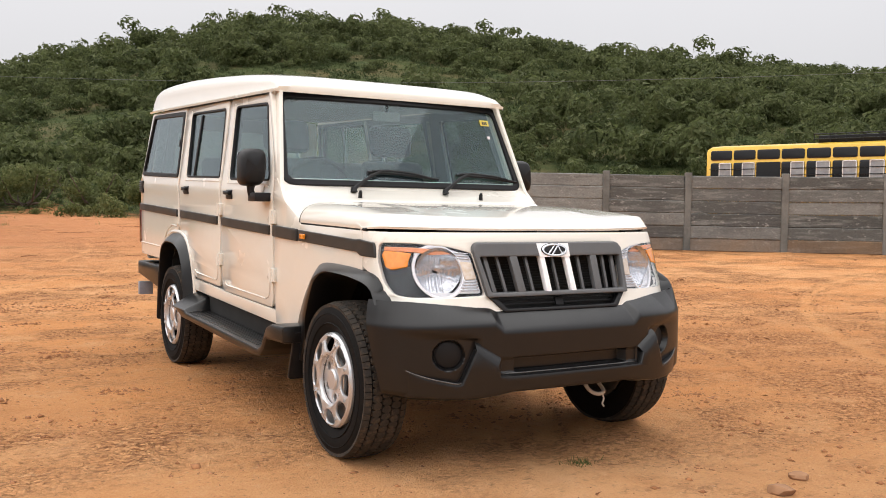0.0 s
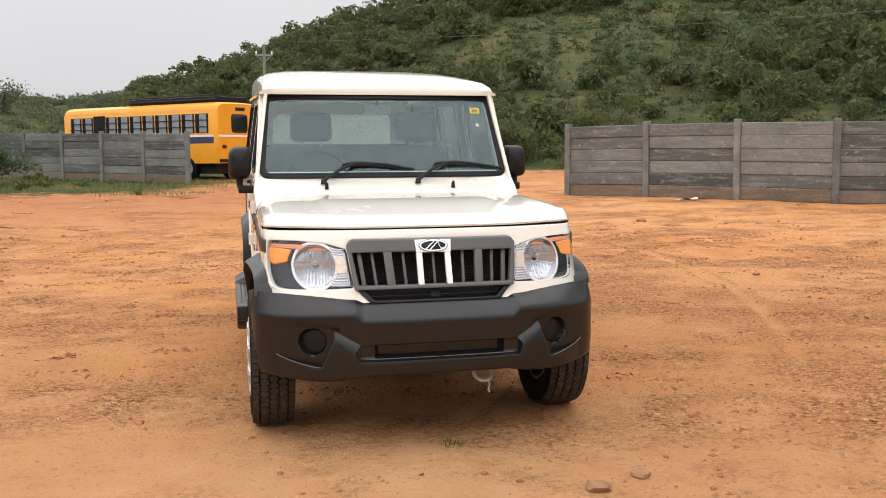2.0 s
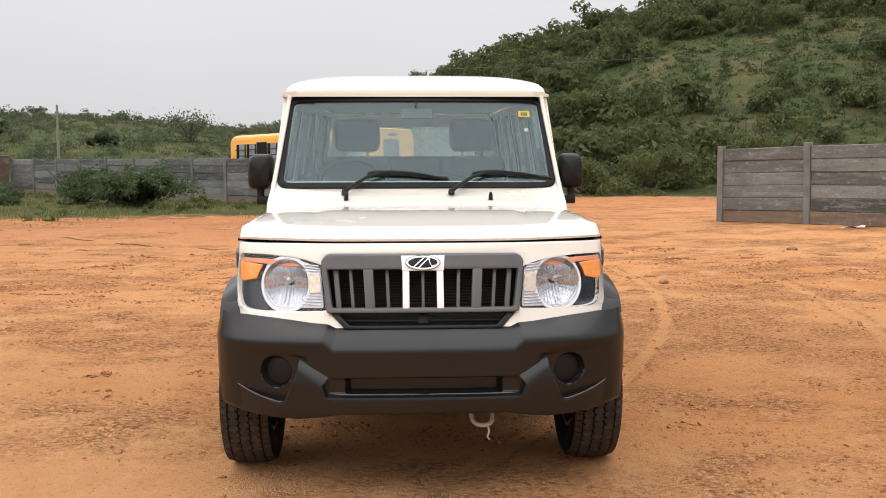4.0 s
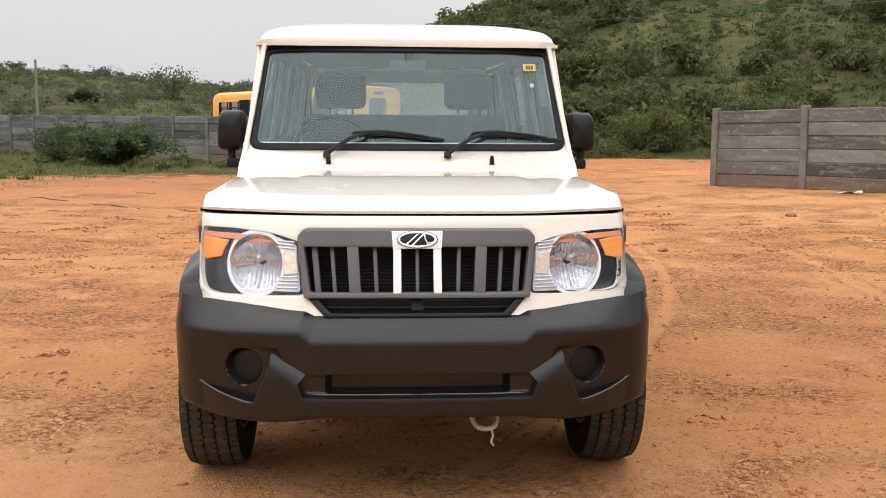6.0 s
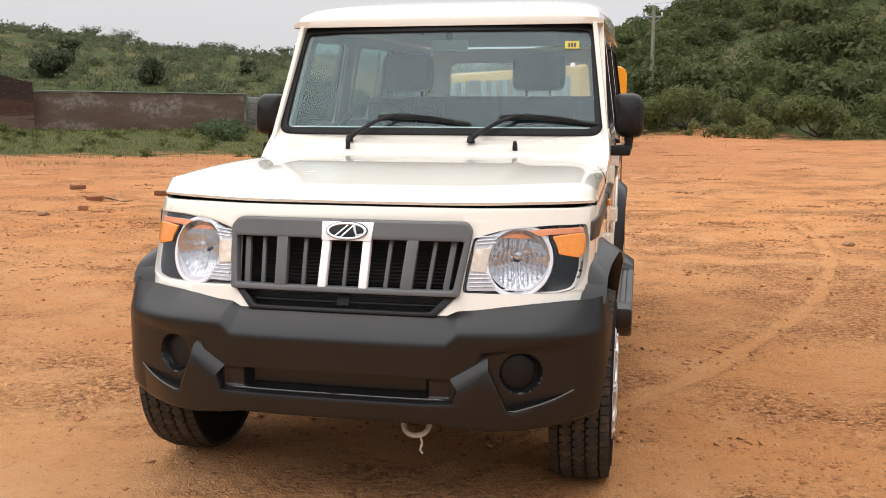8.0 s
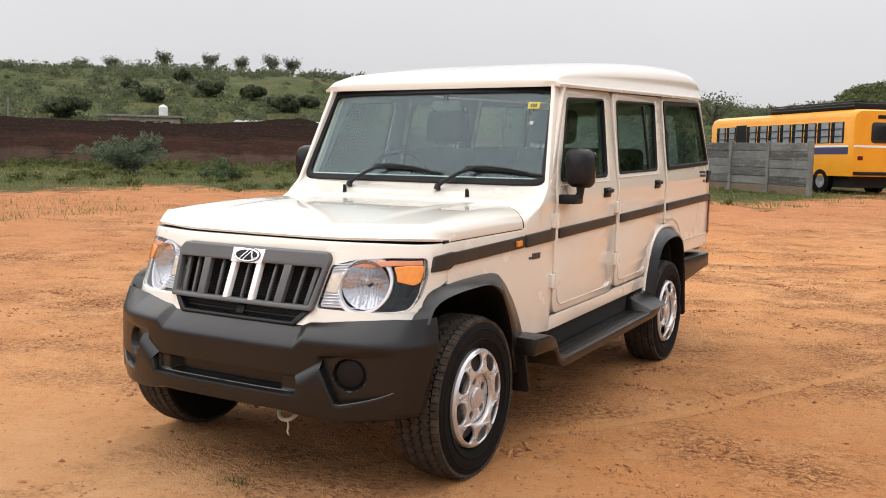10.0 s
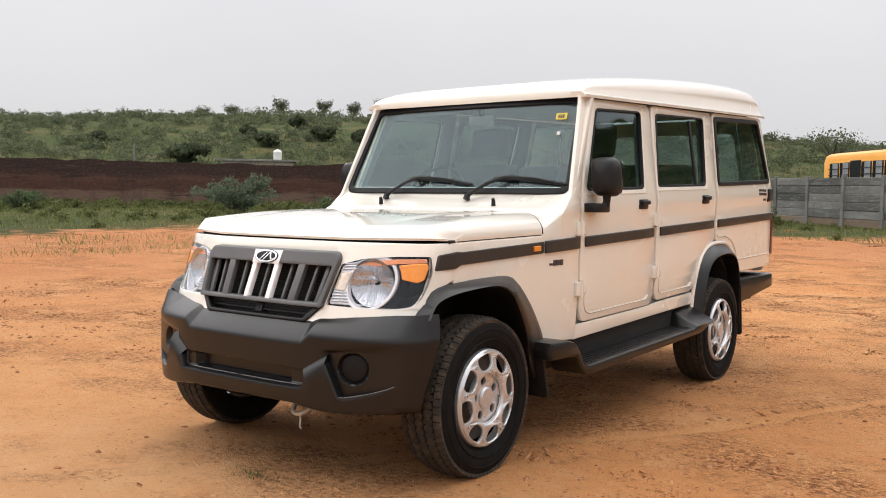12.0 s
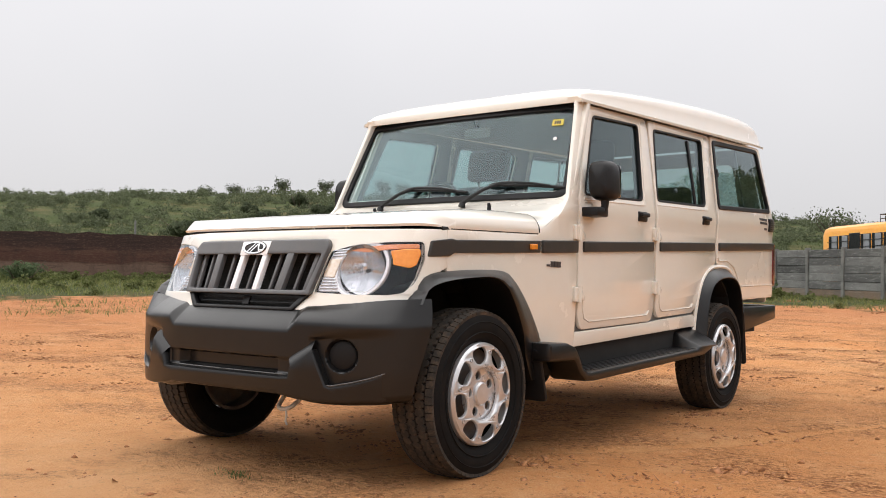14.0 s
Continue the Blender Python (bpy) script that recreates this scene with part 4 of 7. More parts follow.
# ---- brown walls ----
def rough_wall(name, pts, label, material, thick=0.35):
    """A mud wall through (x, y, top) points."""
    rows = []
    for (x0, y0, t0), (x1, y1, t1) in zip(pts, pts[1:]):
        n = max(2, int(math.hypot(x1 - x0, y1 - y0) / 0.5))
        for i in range(n + (1 if (x1, y1, t1) == pts[-1] else 0)):
            f = i / n
            x, y, t = x0 + (x1 - x0) * f, y0 + (y1 - y0) * f, t0 + (t1 - t0) * f
            nx, ny = (y1 - y0), -(x1 - x0)
            q = math.hypot(nx, ny)
            nx, ny = nx / q * thick / 2, ny / q * thick / 2
            t += (0.05 if material is M_PLASTER else 0.11) * noise.noise((x * 0.9, y * 0.9, 0)) + 0.03 * noise.noise((x * 3, y * 3, 2))
            b = float(ground_z(x, y, False)) - 0.3
            ring = []
            for s in (1, -1):
                zs = [b, b + 0.6, (b + t) / 2, t - 0.12, t]
                for z in (zs if s == 1 else zs[::-1]):
                    w = s * (1 + 0.10 * noise.noise((x * 2, y * 2, z * 2 + s)))
                    ring.append((x + nx * w, y + ny * w, z))
            rows.append(ring)
    return tagged(to_object(name, grid(rows, True, True), material, None, 30), label, "wall", kind="structure")


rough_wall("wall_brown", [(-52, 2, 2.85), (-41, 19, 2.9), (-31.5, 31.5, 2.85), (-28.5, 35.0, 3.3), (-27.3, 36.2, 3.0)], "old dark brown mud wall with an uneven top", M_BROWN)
rough_wall("wall_low", [(-27.6, 36.6, 2.55), (-19.3, 42.2, 2.55)], "lower wall of grey-brown plaster, whitish where worn, under a pale coping", M_PLASTER)
cop = box(-5.05, 5.05, -0.24, 0.24, 0, 0.05, 0.01, 1)
move(cop, Matrix.Translation((-23.45, 39.4, 2.57)) @ Matrix.Rotation(math.atan2(5.6, 8.3), 4, "Z"))
tagged(to_object("wall_coping", cop, M_POST), "pale weathered coping stone along the low wall", "coping", kind="structure")


# ---- buses ----
def bus(m, L, W, H, paint, label, rack, split):
    """A school bus along local +x from its rear at 0; its open side with the windows is local -y."""
    root = thing("bus", label, "bus", "", m)
    z0 = 0.62
    sh = 0.28 if paint is M_BUS else 0.17
    prof = [(-W / 2, z0), (-W / 2, H - sh), (-W / 2 + 0.06, H - 0.12 * sh / 0.28), (-W / 2 + 0.25, H - 0.02), (0, H), (W / 2 - 0.25, H - 0.02), (W / 2 - 0.06, H - 0.12 * sh / 0.28), (W / 2, H - sh), (W / 2, z0)]
    rows = []
    for x, k in ((0.0, 0.93), (0.06, 0.985), (0.2, 1.0), (L - 0.5, 1.0), (L - 0.12, 0.98), (L, 0.90)):
        rows.append([(x, y * (0.5 + 0.5 * k), z0 + (z - z0) * (0.62 + 0.38 * k)) for y, z in prof])
    part("body", grid(rows, True, True), paint, root)
    n = 11
    zb, zt = H * 0.60, H * 0.855
    pitch = (L - (0.9 if paint is M_BUS else 0.56)) / n
    for s in (-1, 1):
        def slab(x0, x1, out, inn, za, zb_, bev=0.0):
            ya, yb = sorted((s * (W / 2 + out), s * (W / 2 - inn)))
            return box(x0, x1, ya, yb, za, zb_, bev, 1)

        def pane(x0, x1, za, zb_):
            return plate([rounded([(x0, za), (x1, za), (x1, zb_), (x0, zb_)], 0.07)], 0.05, 0.004, fn=lambda u, v, w: Vector((u, s * (W / 2 - 0.03 + w), v)))

        for k in range(n):
            x = 0.42 + k * pitch
            if k == split:
                part("door_opening", slab(x, x + pitch, 0.012, 0.05, z0 + 0.05, zt + 0.05 if paint is M_BUS else H - 0.60, 0.01), M_BUSGLASS, root)
                if paint is M_BUS2:
                    part("upper_pane", pane(x + 0.03, x + pitch - 0.03, H - 0.51, H - 0.19), M_BUSGLASS, root)
                continue
            if paint is M_BUS:
                w = part("window", slab(x + 0.015, x + pitch - 0.015, 0.012, 0.04, zb, zt, 0.02), M_BUSGLASS, root)
                part("sliding_pane", slab(x + 0.10, x + pitch * 0.66, 0.022, -0.008, zb + 0.03, zt - 0.03, 0.005), M_BUSGREY, w)
                lo, hi = zb, zt
            else:
                part("upper_pane", pane(x + 0.03, x + pitch - 0.03, H - 0.51, H - 0.19), M_BUSGLASS, root)
                lo, hi = H - 1.25, H - 0.60
                w = part("window", pane(x + 0.03, x + pitch - 0.03, lo, hi), M_BUSGLASS, root)
                f0, f1 = x + 0.06, x + pitch * 0.56
                part("sliding_pane", slab(f0, f1, 0.034, -0.022, lo + 0.03, hi - 0.03, 0.004), M_BUSGREY, w)
                part("white_frame", plate([rounded([(f0 - 0.02, lo + 0.01), (f1 + 0.02, lo + 0.01), (f1 + 0.02, hi - 0.005), (f0 - 0.02, hi - 0.005)], 0.05), rounded([(f0 + 0.006, lo + 0.04), (f1 - 0.006, lo + 0.04), (f1 - 0.006, hi - 0.03), (f0 + 0.006, hi - 0.03)], 0.03)], 0.02, 0.003, fn=lambda u, v, w_: Vector((u, s * (W / 2 + 0.03 + w_), v))), M_TANK, w)
            for q in (0.33, 0.66):
                part("guard_bar", slab(x, x + pitch, 0.050, -0.036, lo + (hi - lo) * q - 0.012, lo + (hi - lo) * q + 0.012), M_BLACK, w)
        part("stripe", slab(0.2, L - 0.6, 0.008, 0.02, zb - 0.36, zb - 0.13), M_BLUE, root, "dark blue stripe")
        part("white_stripe", slab(0.2, L - 0.6, 0.012, 0.02, zb - 0.125, zb - 0.06), M_WHITE, root, "white stripe")
    part("rear_window", plate([rounded([(-0.42, zb + 0.02), (0.42, zb + 0.02), (0.42, zt - 0.02), (-0.42, zt - 0.02)], 0.14)], 0.05, 0.006, fn=lambda u, v, w: Vector((0.04 - w, u + 0.05, v))), M_BUSGLASS, root)
    part("rear_sign", box(-0.014, 0.03, -0.24, 0.24, zt + 0.10, zt + 0.22, 0.004, 1), M_BLACK, root)
    part("white_rear_stripe", box(-0.010, 0.03, -W / 2 + 0.05, W / 2 - 0.05, zb - 0.13, zb - 0.06), M_WHITE, root)
    part("rear_lamp", box(-0.02, 0.03, -0.95, -0.75, zb - 0.55, zb - 0.42, 0.01, 1), M_RED, root)
    part("rear_lamp", box(-0.02, 0.03, 0.75, 0.95, zb - 0.55, zb - 0.42, 0.01, 1), M_RED, root)
    part("rear_bumper", box(-0.10, 0.05, -W / 2 + 0.08, W / 2 - 0.08, z0 + 0.05, z0 + 0.16, 0.02, 1), M_BLACK, root)
    for x in (1.55, L - 1.5):
        for y in (-W / 2 + 0.12, W / 2 - 0.12):
            tyre = lathe([(-0.12, 0.24), (-0.13, 0.38), (-0.10, 0.44), (0.10, 0.44), (0.13, 0.38), (0.12, 0.24)], 28)
            w = part("wheel", move(tyre, Matrix.Translation((x, y, 0.44)) @ Matrix.Rotation(radians(90), 4, "Z")), M_TYRE, root)
            part("rim", move(lathe([(-0.05, 0.02), (-0.09, 0.10), (-0.10, 0.25), (0.10, 0.25), (0.09, 0.10), (0.05, 0.02)], 24), Matrix.Translation((x, y, 0.44)) @ Matrix.Rotation(radians(90), 4, "Z")), M_BUSGREY, w)
    # underframe box reaches low, so its dark colour paints the shadow below too
    part("underframe_and_shade", box(0.3, L - 0.3, -W / 2 + 0.2, W / 2 - 0.2, 0.24, z0 + 0.02), M_DARK, root)
    if rack:
        x0, x1 = rack
        for y in (-W / 2 + 0.25, W / 2 - 0.25):
            for z in (H + 0.10, H + 0.26):
                part("rack_rail", tube([(x0, y, z), (x1, y, z)], 0.018, 6), M_BLACK, root)
        for k in range(12):
            x = x0 + (x1 - x0) * k / 11
            part("rack_hoop", tube([(x, -W / 2 + 0.25, H - 0.03), (x, -W / 2 + 0.25, H + 0.26), (x, W / 2 - 0.25, H + 0.26), (x, W / 2 - 0.25, H - 0.03)], 0.014, 5), M_BLACK, root)
        part("rack_load", box(x0 + 0.1, x1 - 0.1, -W / 2 + 0.35, W / 2 - 0.35, H - 0.02, H + 0.22, 0.05, 2), M_RUBBER, root, "dark folded tarpaulin")
    return root


def bus_pose(rear, front, W):
    """The pose and length of a bus from the near rear and near front corners."""
    rear, front = Vector(rear), Vector(front)
    d = front - rear
    n = Vector((-d.y, d.x)).normalized()
    n = n if n.dot(rear) > 0 else -n
    c = rear + n * W / 2
    return pose(c.x, c.y, float(ground_z(c.x, c.y, False)) - 0.02, 0, 0, math.degrees(math.atan2(d.y, d.x))), d.length


m_bus, bus_len = bus_pose((-1.27, 30.0), (-7.45, 36.1), 2.35)
bus(m_bus, bus_len, 2.35, 2.85, M_BUS, "orange school bus with barred windows parked behind the fence", (0.3, 5.2), 8)
m_bus, bus_len = bus_pose((24.6, 10.3), (21.4, 19.0), 2.35)
bus(m_bus, bus_len, 2.35, 3.00, M_BUS2, "yellow and black bus with a loaded roof rack behind the fence", (0.4, 5.8), 8)


# ---- poles, wires, far house ----
def pole(x, y, top, label):
    z = float(ground_z(x, y, False))
    root = thing("electric_pole", label, "pole", "", pose(x, y, z))
    part("shaft", tube([(0, 0, -0.3), (0, 0, top - z)], [0.14, 0.09], 8), M_POLE, root)
    part("crossarm", box(-0.55, 0.55, -0.05, 0.05, top - z - 0.75, top - z - 0.65, 0.01, 1), M_BUSGREY, root)
    part("brace", tube([(-0.5, 0, top - z - 0.7), (0, 0, top - z - 1.15), (0.5, 0, top - z - 0.7)], 0.03, 6), M_BUSGREY, root)
    for k in (-0.5, 0.5):
        part("insulator", tube([(k, 0, top - z - 0.66), (k, 0, top - z - 0.5), (k, 0, top - z - 0.42)], [0.03, 0.06, 0.03], 8), M_WHITE, root)
    part("insulator", tube([(0, 0, top - z - 0.02), (0, 0, top - z + 0.12)], 0.05, 8), M_WHITE, root)
    return root


pole(1.5, 57.4, 8.5, "slim concrete electricity pole at the foot of the hill")
pole(-27, 70.0, 7.4, "slim concrete electricity pole on the far side of the wall")
a_, b_ = Vector((1.5, 57.4, 8.6)), Vector((42, 16, 7.6))
path = [a_.lerp(b_, k / 24) - Vector((0, 0, 0.6 * math.sin(math.pi * k / 24))) for k in range(25)]
tagged(to_object("power_cable", tube(path, 0.010, 5), M_WIRE), "thin pale overhead cable stretched across the hillside", "cable")

px, py = 2.8 + 74 * math.sin(radians(-55.5)), -3 + 74 * math.cos(radians(-55.5))
pz = float(ground_z(px, py, False))
tagged(to_object("marker_post", tube([(px, py, pz - 0.2), (px, py, 5.1), (px, py, 5.16)], [0.075, 0.075, 0.05], 8), M_POST, None, 40), "slim pale post standing beyond the brown wall", "post")

house = thing("farm_building", "low pale farm building with a flat roof below the ridge", "building", "", pose(-66.5, 58.5, 2.0, 0, 0, 42))
part("wall", box(-3.6, 3.6, -1.5, 1.5, -0.5, 2.75, 0.03, 1), M_HOUSE, house)
part("roof", box(-3.8, 3.8, -1.7, 1.7, 2.75, 2.95, 0.02, 1), M_POST, house)
for k in (-2.4, -0.8, 0.9, 2.4):
    part("window", box(k - 0.35, k + 0.35, -1.53, -1.4, 1.5, 2.4, 0.01, 1), M_BUSGLASS, house)
tank = to_object("water_tank", lathe([(0, 0.02), (0, 0.40), (0.30, 0.42), (0.32, 0.40), (0.60, 0.42), (0.62, 0.40), (0.85, 0.42), (1.0, 0.30), (1.05, 0.14), (1.12, 0.13), (1.13, 0.02)], 24, False), M_TANK)
tank.matrix_world = pose(-65.2, 60.0, house.location.z + 2.95, 0, -90, 0)
tagged(tank, "white plastic water tank standing on a flat roof", "water tank")
shed = thing("farm_shed", "low blue-grey sheet roofed shed beyond the wall", "shed", "", pose(-56, 66, 2.9, 0, 0, 38))
part("wall", box(-4, 4, -1.2, 1.2, -0.5, 1.6, 0.02, 1), M_HOUSE, shed)
part("roof", move(box(-4.2, 4.2, -1.5, 1.5, 0, 0.06), Matrix.Translation((0, 0, 1.72)) @ Matrix.Rotation(0.09, 4, "X")), M_BUSGREY, shed)


# ---- single trees and shrubs ----
def leafy(name, label, category, x, y, height, spread, cards, leaf, material, seed, trunk=0.5, group=""):
    g = np.random.default_rng(seed)
    z = float(ground_z(x, y, False))
    root = thing(name, label, category, group, pose(x, y, z - 0.03))
    wood = bmesh.new()
    tips = []
    for k in range(6):
        a, b = k * 1.05 + seed, g.random()
        mid = Vector((math.cos(a) * spread * 0.22, math.sin(a) * spread * 0.22, height * (trunk * 0.7 + 0.2 * b)))
        tip = Vector((math.cos(a) * spread * (0.35 + 0.25 * b), math.sin(a) * spread * (0.35 + 0.25 * b), height * (0.62 + 0.3 * b)))
        start = Vector((0, 0, height * trunk * 0.6 * (k > 1)))
        tube([start, mid, tip], [0.035 * height, 0.02 * height, 0.006 * height], 6, wood)
        tips += [mid.lerp(tip, 0.6), tip]
    tube([(0, 0, -0.05), (0.02 * height, 0, height * trunk)], [0.05 * height, 0.03 * height], 7, wood)
    part("trunk", wood, M_BARK, root)
    core = np.array([0, 0, height * (trunk * 0.75 + 0.12)])
    c = np.array(tips)[g.integers(0, len(tips), cards)]
    c = core + (c - core) * g.random((cards, 1)) ** 0.45 + g.normal(0, 1, (cards, 3)) * np.array([0.13 * spread, 0.13 * spread, 0.12 * height])
    if trunk < 0.3:
        lobes = g.normal(0, 1, (9, 3)) * np.array([0.20 * spread, 0.20 * spread, 0.16 * height]) + np.array([0, 0, 0.42 * height])
        d = g.normal(0, 1, (cards, 3))
        d /= np.linalg.norm(d, axis=1, keepdims=True)
        c = lobes[g.integers(0, 9, cards)] + d * np.array([0.20 * spread, 0.20 * spread, 0.26 * height]) * (0.55 + 0.5 * g.random((cards, 1)))
        c_out = d
    c[:, 2] = np.clip(c[:, 2], 0.03, height * 1.05)
    u = g.normal(0, 1, (cards, 3))
    u /= np.linalg.norm(u, axis=1, keepdims=True)
    v = np.cross(u, g.normal(0, 1, (cards, 3)))
    v /= np.linalg.norm(v, axis=1, keepdims=True)
    if trunk < 0.3:
        u, v = facing_out(g, c_out)
    s = leaf * (0.6 + 0.8 * g.random((cards, 1)))
    q = np.stack([c - u * s, c + v * s * 0.5, c + u * s, c - v * s * 0.5], 1).reshape(-1, 3)
    crown = new("crown", mesh_from_arrays("crown", q, np.arange(len(q)).reshape(-1, 4), material))
    crown.parent = root
    return root


def spray_shrub(label, x, y, height, spread, stems, seed, material, leaf=0.05):
    """A sprawling shrub: arching stems that carry small paired leaflets."""
    g = np.random.default_rng(seed)
    root = thing("shrub", label, "shrub", "", pose(x, y, float(ground_z(x, y, False)) - 0.03))
    wood, quads = bmesh.new(), []
    for k in range(stems):
        a, out, up = g.random() * 6.283, spread * (0.15 + 0.42 * g.random()), height * (0.35 + 0.65 * g.random())
        d = np.array([math.cos(a), math.sin(a), 0.0])
        start = d * 0.10 * spread * g.random() + np.array([0, 0, 0.0])
        pts = [start + d * out * t ** 1.25 + np.array([0.05 * math.sin(5 * t + k), 0.05 * math.cos(4 * t + k), up * (1.55 * t - 0.55 * t * t * (1.2 + 0.6 * g.random()))]) for t in np.linspace(0, 1, 8)]
        pts = [np.maximum(p, (-99, -99, 0.02)) for p in pts]
        tube([tuple(p) for p in pts], [0.014 * (1 - 0.11 * i) for i in range(8)], 5, wood)
        for t in np.linspace(0.18, 1.0, 26):
            i = min(6, int(t * 7))
            p = pts[i] + (pts[i + 1] - pts[i]) * (t * 7 - i)
            ax = pts[i + 1] - pts[i]
            ax = ax / np.linalg.norm(ax)
            for _ in range(7):
                u = g.normal(0, 1, 3) + ax * 0.6
                u /= np.linalg.norm(u)
                v = np.cross(u, g.normal(0, 1, 3))
                v /= np.linalg.norm(v)
                size = leaf * (0.6 + 0.8 * g.random())
                c = p + u * size * (0.8 + 2.0 * g.random())
                quads.append([c - u * size, c + v * size * 0.42, c + u * size, c - v * size * 0.42])
    part("trunk", wood, M_BARK, root)
    q = np.maximum(np.array(quads).reshape(-1, 3), (-99, -99, 0.01))
    crown = new("crown", mesh_from_arrays("crown", q, np.arange(len(q)).reshape(-1, 4), material))
    crown.parent = root
    return root


def ray_place(az, r, ex, ey):
    return ex + r * math.sin(radians(az)), ey + r * math.cos(radians(az))


spray_shrub("dense bluish green shrub growing before the concrete fence", -9.3, 28.4, 1.75, 3.9, 90, 3, M_LEAF_NEAR, 0.060)
leafy("shrub", "spreading green shrub beside the concrete fence", "shrub", -11.5, 29.8, 1.5, 2.4, 2600, 0.075, M_LEAF_NEAR, 4, 0.15)
leafy("shrub", "low bright green shrub on the grassy edge", "shrub", -14.3, 29.2, 0.85, 1.6, 1500, 0.06, M_LEAF_NEAR, 5, 0.1)
spray_shrub("sprawling grey-green shrub with arching stems against the brown wall", -26.7, 22.2, 2.05, 3.3, 34, 6, M_LEAF_SPRAY, 0.062)
leafy("shrub", "low leafy shrub on the weedy strip", "shrub", -20.5, 21.2, 0.8, 1.5, 1300, 0.06, M_LEAF_NEAR, 8, 0.1)
leafy("shrub", "low leafy shrub on the weedy strip", "shrub", -33, 16.5, 1.0, 1.8, 1400, 0.065, M_LEAF_NEAR, 9, 0.1)
leafy("shrub", "low bright green shrub on the grassy edge", "shrub", -15.8, 31.5, 0.9, 2.4, 1900, 0.06, M_LEAF_NEAR, 10, 0.1)
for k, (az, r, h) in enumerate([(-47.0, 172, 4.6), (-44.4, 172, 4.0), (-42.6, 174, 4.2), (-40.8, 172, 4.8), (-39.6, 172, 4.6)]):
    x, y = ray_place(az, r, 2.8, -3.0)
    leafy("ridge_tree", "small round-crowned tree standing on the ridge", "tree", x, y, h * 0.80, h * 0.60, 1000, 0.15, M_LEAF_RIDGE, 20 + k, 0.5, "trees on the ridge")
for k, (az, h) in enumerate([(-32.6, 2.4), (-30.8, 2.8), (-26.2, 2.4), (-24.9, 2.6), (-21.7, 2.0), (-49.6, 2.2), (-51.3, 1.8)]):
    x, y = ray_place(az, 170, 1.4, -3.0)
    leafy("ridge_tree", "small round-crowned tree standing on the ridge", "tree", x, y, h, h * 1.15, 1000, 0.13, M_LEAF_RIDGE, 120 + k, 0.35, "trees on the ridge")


def slope_place(az, rise, ex, ey):
    """Where a line of sight at this bearing and rise meets the slope."""
    r = 66.0
    while r < 176:
        x, y = ray_place(az, r, ex, ey)
        if math.degrees(math.atan2(float(ground_z(x, y, False)) - 1.2, r)) >= rise:
            break
        r += 2.0
    return x, y, r


# bearing, rise of the foot, width and height, all in degrees
for k, (az, rise, wide, tall, ex) in enumerate([(-34.6, 2.3, 2.9, 2.0, 0.9), (-29.0, 2.1, 2.2, 2.1, 0.9), (-23.8, 2.8, 1.1, 0.9, 0.9), (-45.9, 4.2, 1.6, 1.15, 2.8), (-44.6, 3.6, 2.3, 1.1, 2.8), (-47.8, 3.0, 1.5, 0.95, 2.8), (-48.9, 3.6, 1.3, 0.8, 2.8), (-52.5, 2.0, 3.2, 1.45, 2.8), (-42.0, 3.4, 1.9, 1.1, 2.6), (-40.0, 2.8, 2.0, 1.1, 2.6), (-57.6, 3.2, 1.5, 0.7, 2.8), (-17.6, 2.2, 1.6, 0.9, 0.0), (-37.8, 3.0, 1.6, 0.8, 0.9)]):
    x, y, r = slope_place(az, rise, ex, -3.0)
    leafy("slope_tree", "rounded dark green tree on the far slope", "tree", x, y, r * math.tan(radians(tall)), r * math.tan(radians(wide)) * 0.95, 1800, 0.24, M_LEAF_SLOPE, 40 + k, 0.22, "trees on the slope")
x, y = ray_place(-12.8, 118, -0.1, -3.3)
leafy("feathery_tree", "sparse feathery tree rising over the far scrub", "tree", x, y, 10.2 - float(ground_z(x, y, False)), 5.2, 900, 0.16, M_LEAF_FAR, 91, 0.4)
for k, (az, r, h, w) in enumerate([(6.5, 46, 2.0, 3.6), (10.5, 44, 1.9, 3.4), (15, 46, 2.2, 4.0), (3.0, 47, 2.2, 3.8), (22, 50, 2.4, 4.0), (-6, 58, 4.5, 6), (-8.5, 62, 4.2, 6)]):
    x, y = ray_place(az, r, 0.5, -3.3)
    leafy("thorn_bush", "sprawling grey-green thorn bush at the foot of the hill", "bush", x, y, h, w, 4500, 0.085, M_LEAF_OLIVE, 70 + k, 0.12, "bushes at the foot of the hill")


scrap = to_object("litter_scrap", grid([[(x, y, 0.02 + 0.05 * noise.noise((x * 6, y * 6, 1.7))) for x in frange(-0.22, 0.22, 12)] for y in frange(-0.10, 0.10, 7)]), M_WHITEPAPER, None, 20)
scrap.matrix_world = pose(8.95, 14.25, float(ground_z(8.95, 14.25)) + 0.01, 0, 0, -35)
tagged(scrap, "crumpled white scrap of litter before the concrete fence", "litter")


# ---- the car: front at -y, driver's side at -x, front axle over y = 0 ----
car = thing("suv", "cream boxy off-road car with dark grey bumpers parked on bare earth", "car")
AX_F, AX_R, TYRE_R = 0.032, 2.680, 0.333


def belt(y):
    return 1.13 + 0.038 * (y - 0.9)


def half_width(y, z):
    x = 0.738 - 0.068 * max(0.0, z - belt(y)) / 0.48
    x -= 0.012 * smooth01((belt(y) - z - 0.42) / 0.25)
    x += 0.006 * smooth01(1 - abs(z - belt(y) + 0.05) / 0.06)
    return x


def on_side(s):
    return lambda u, v, w: Vector((s * (half_width(u, v) + w), u, v))


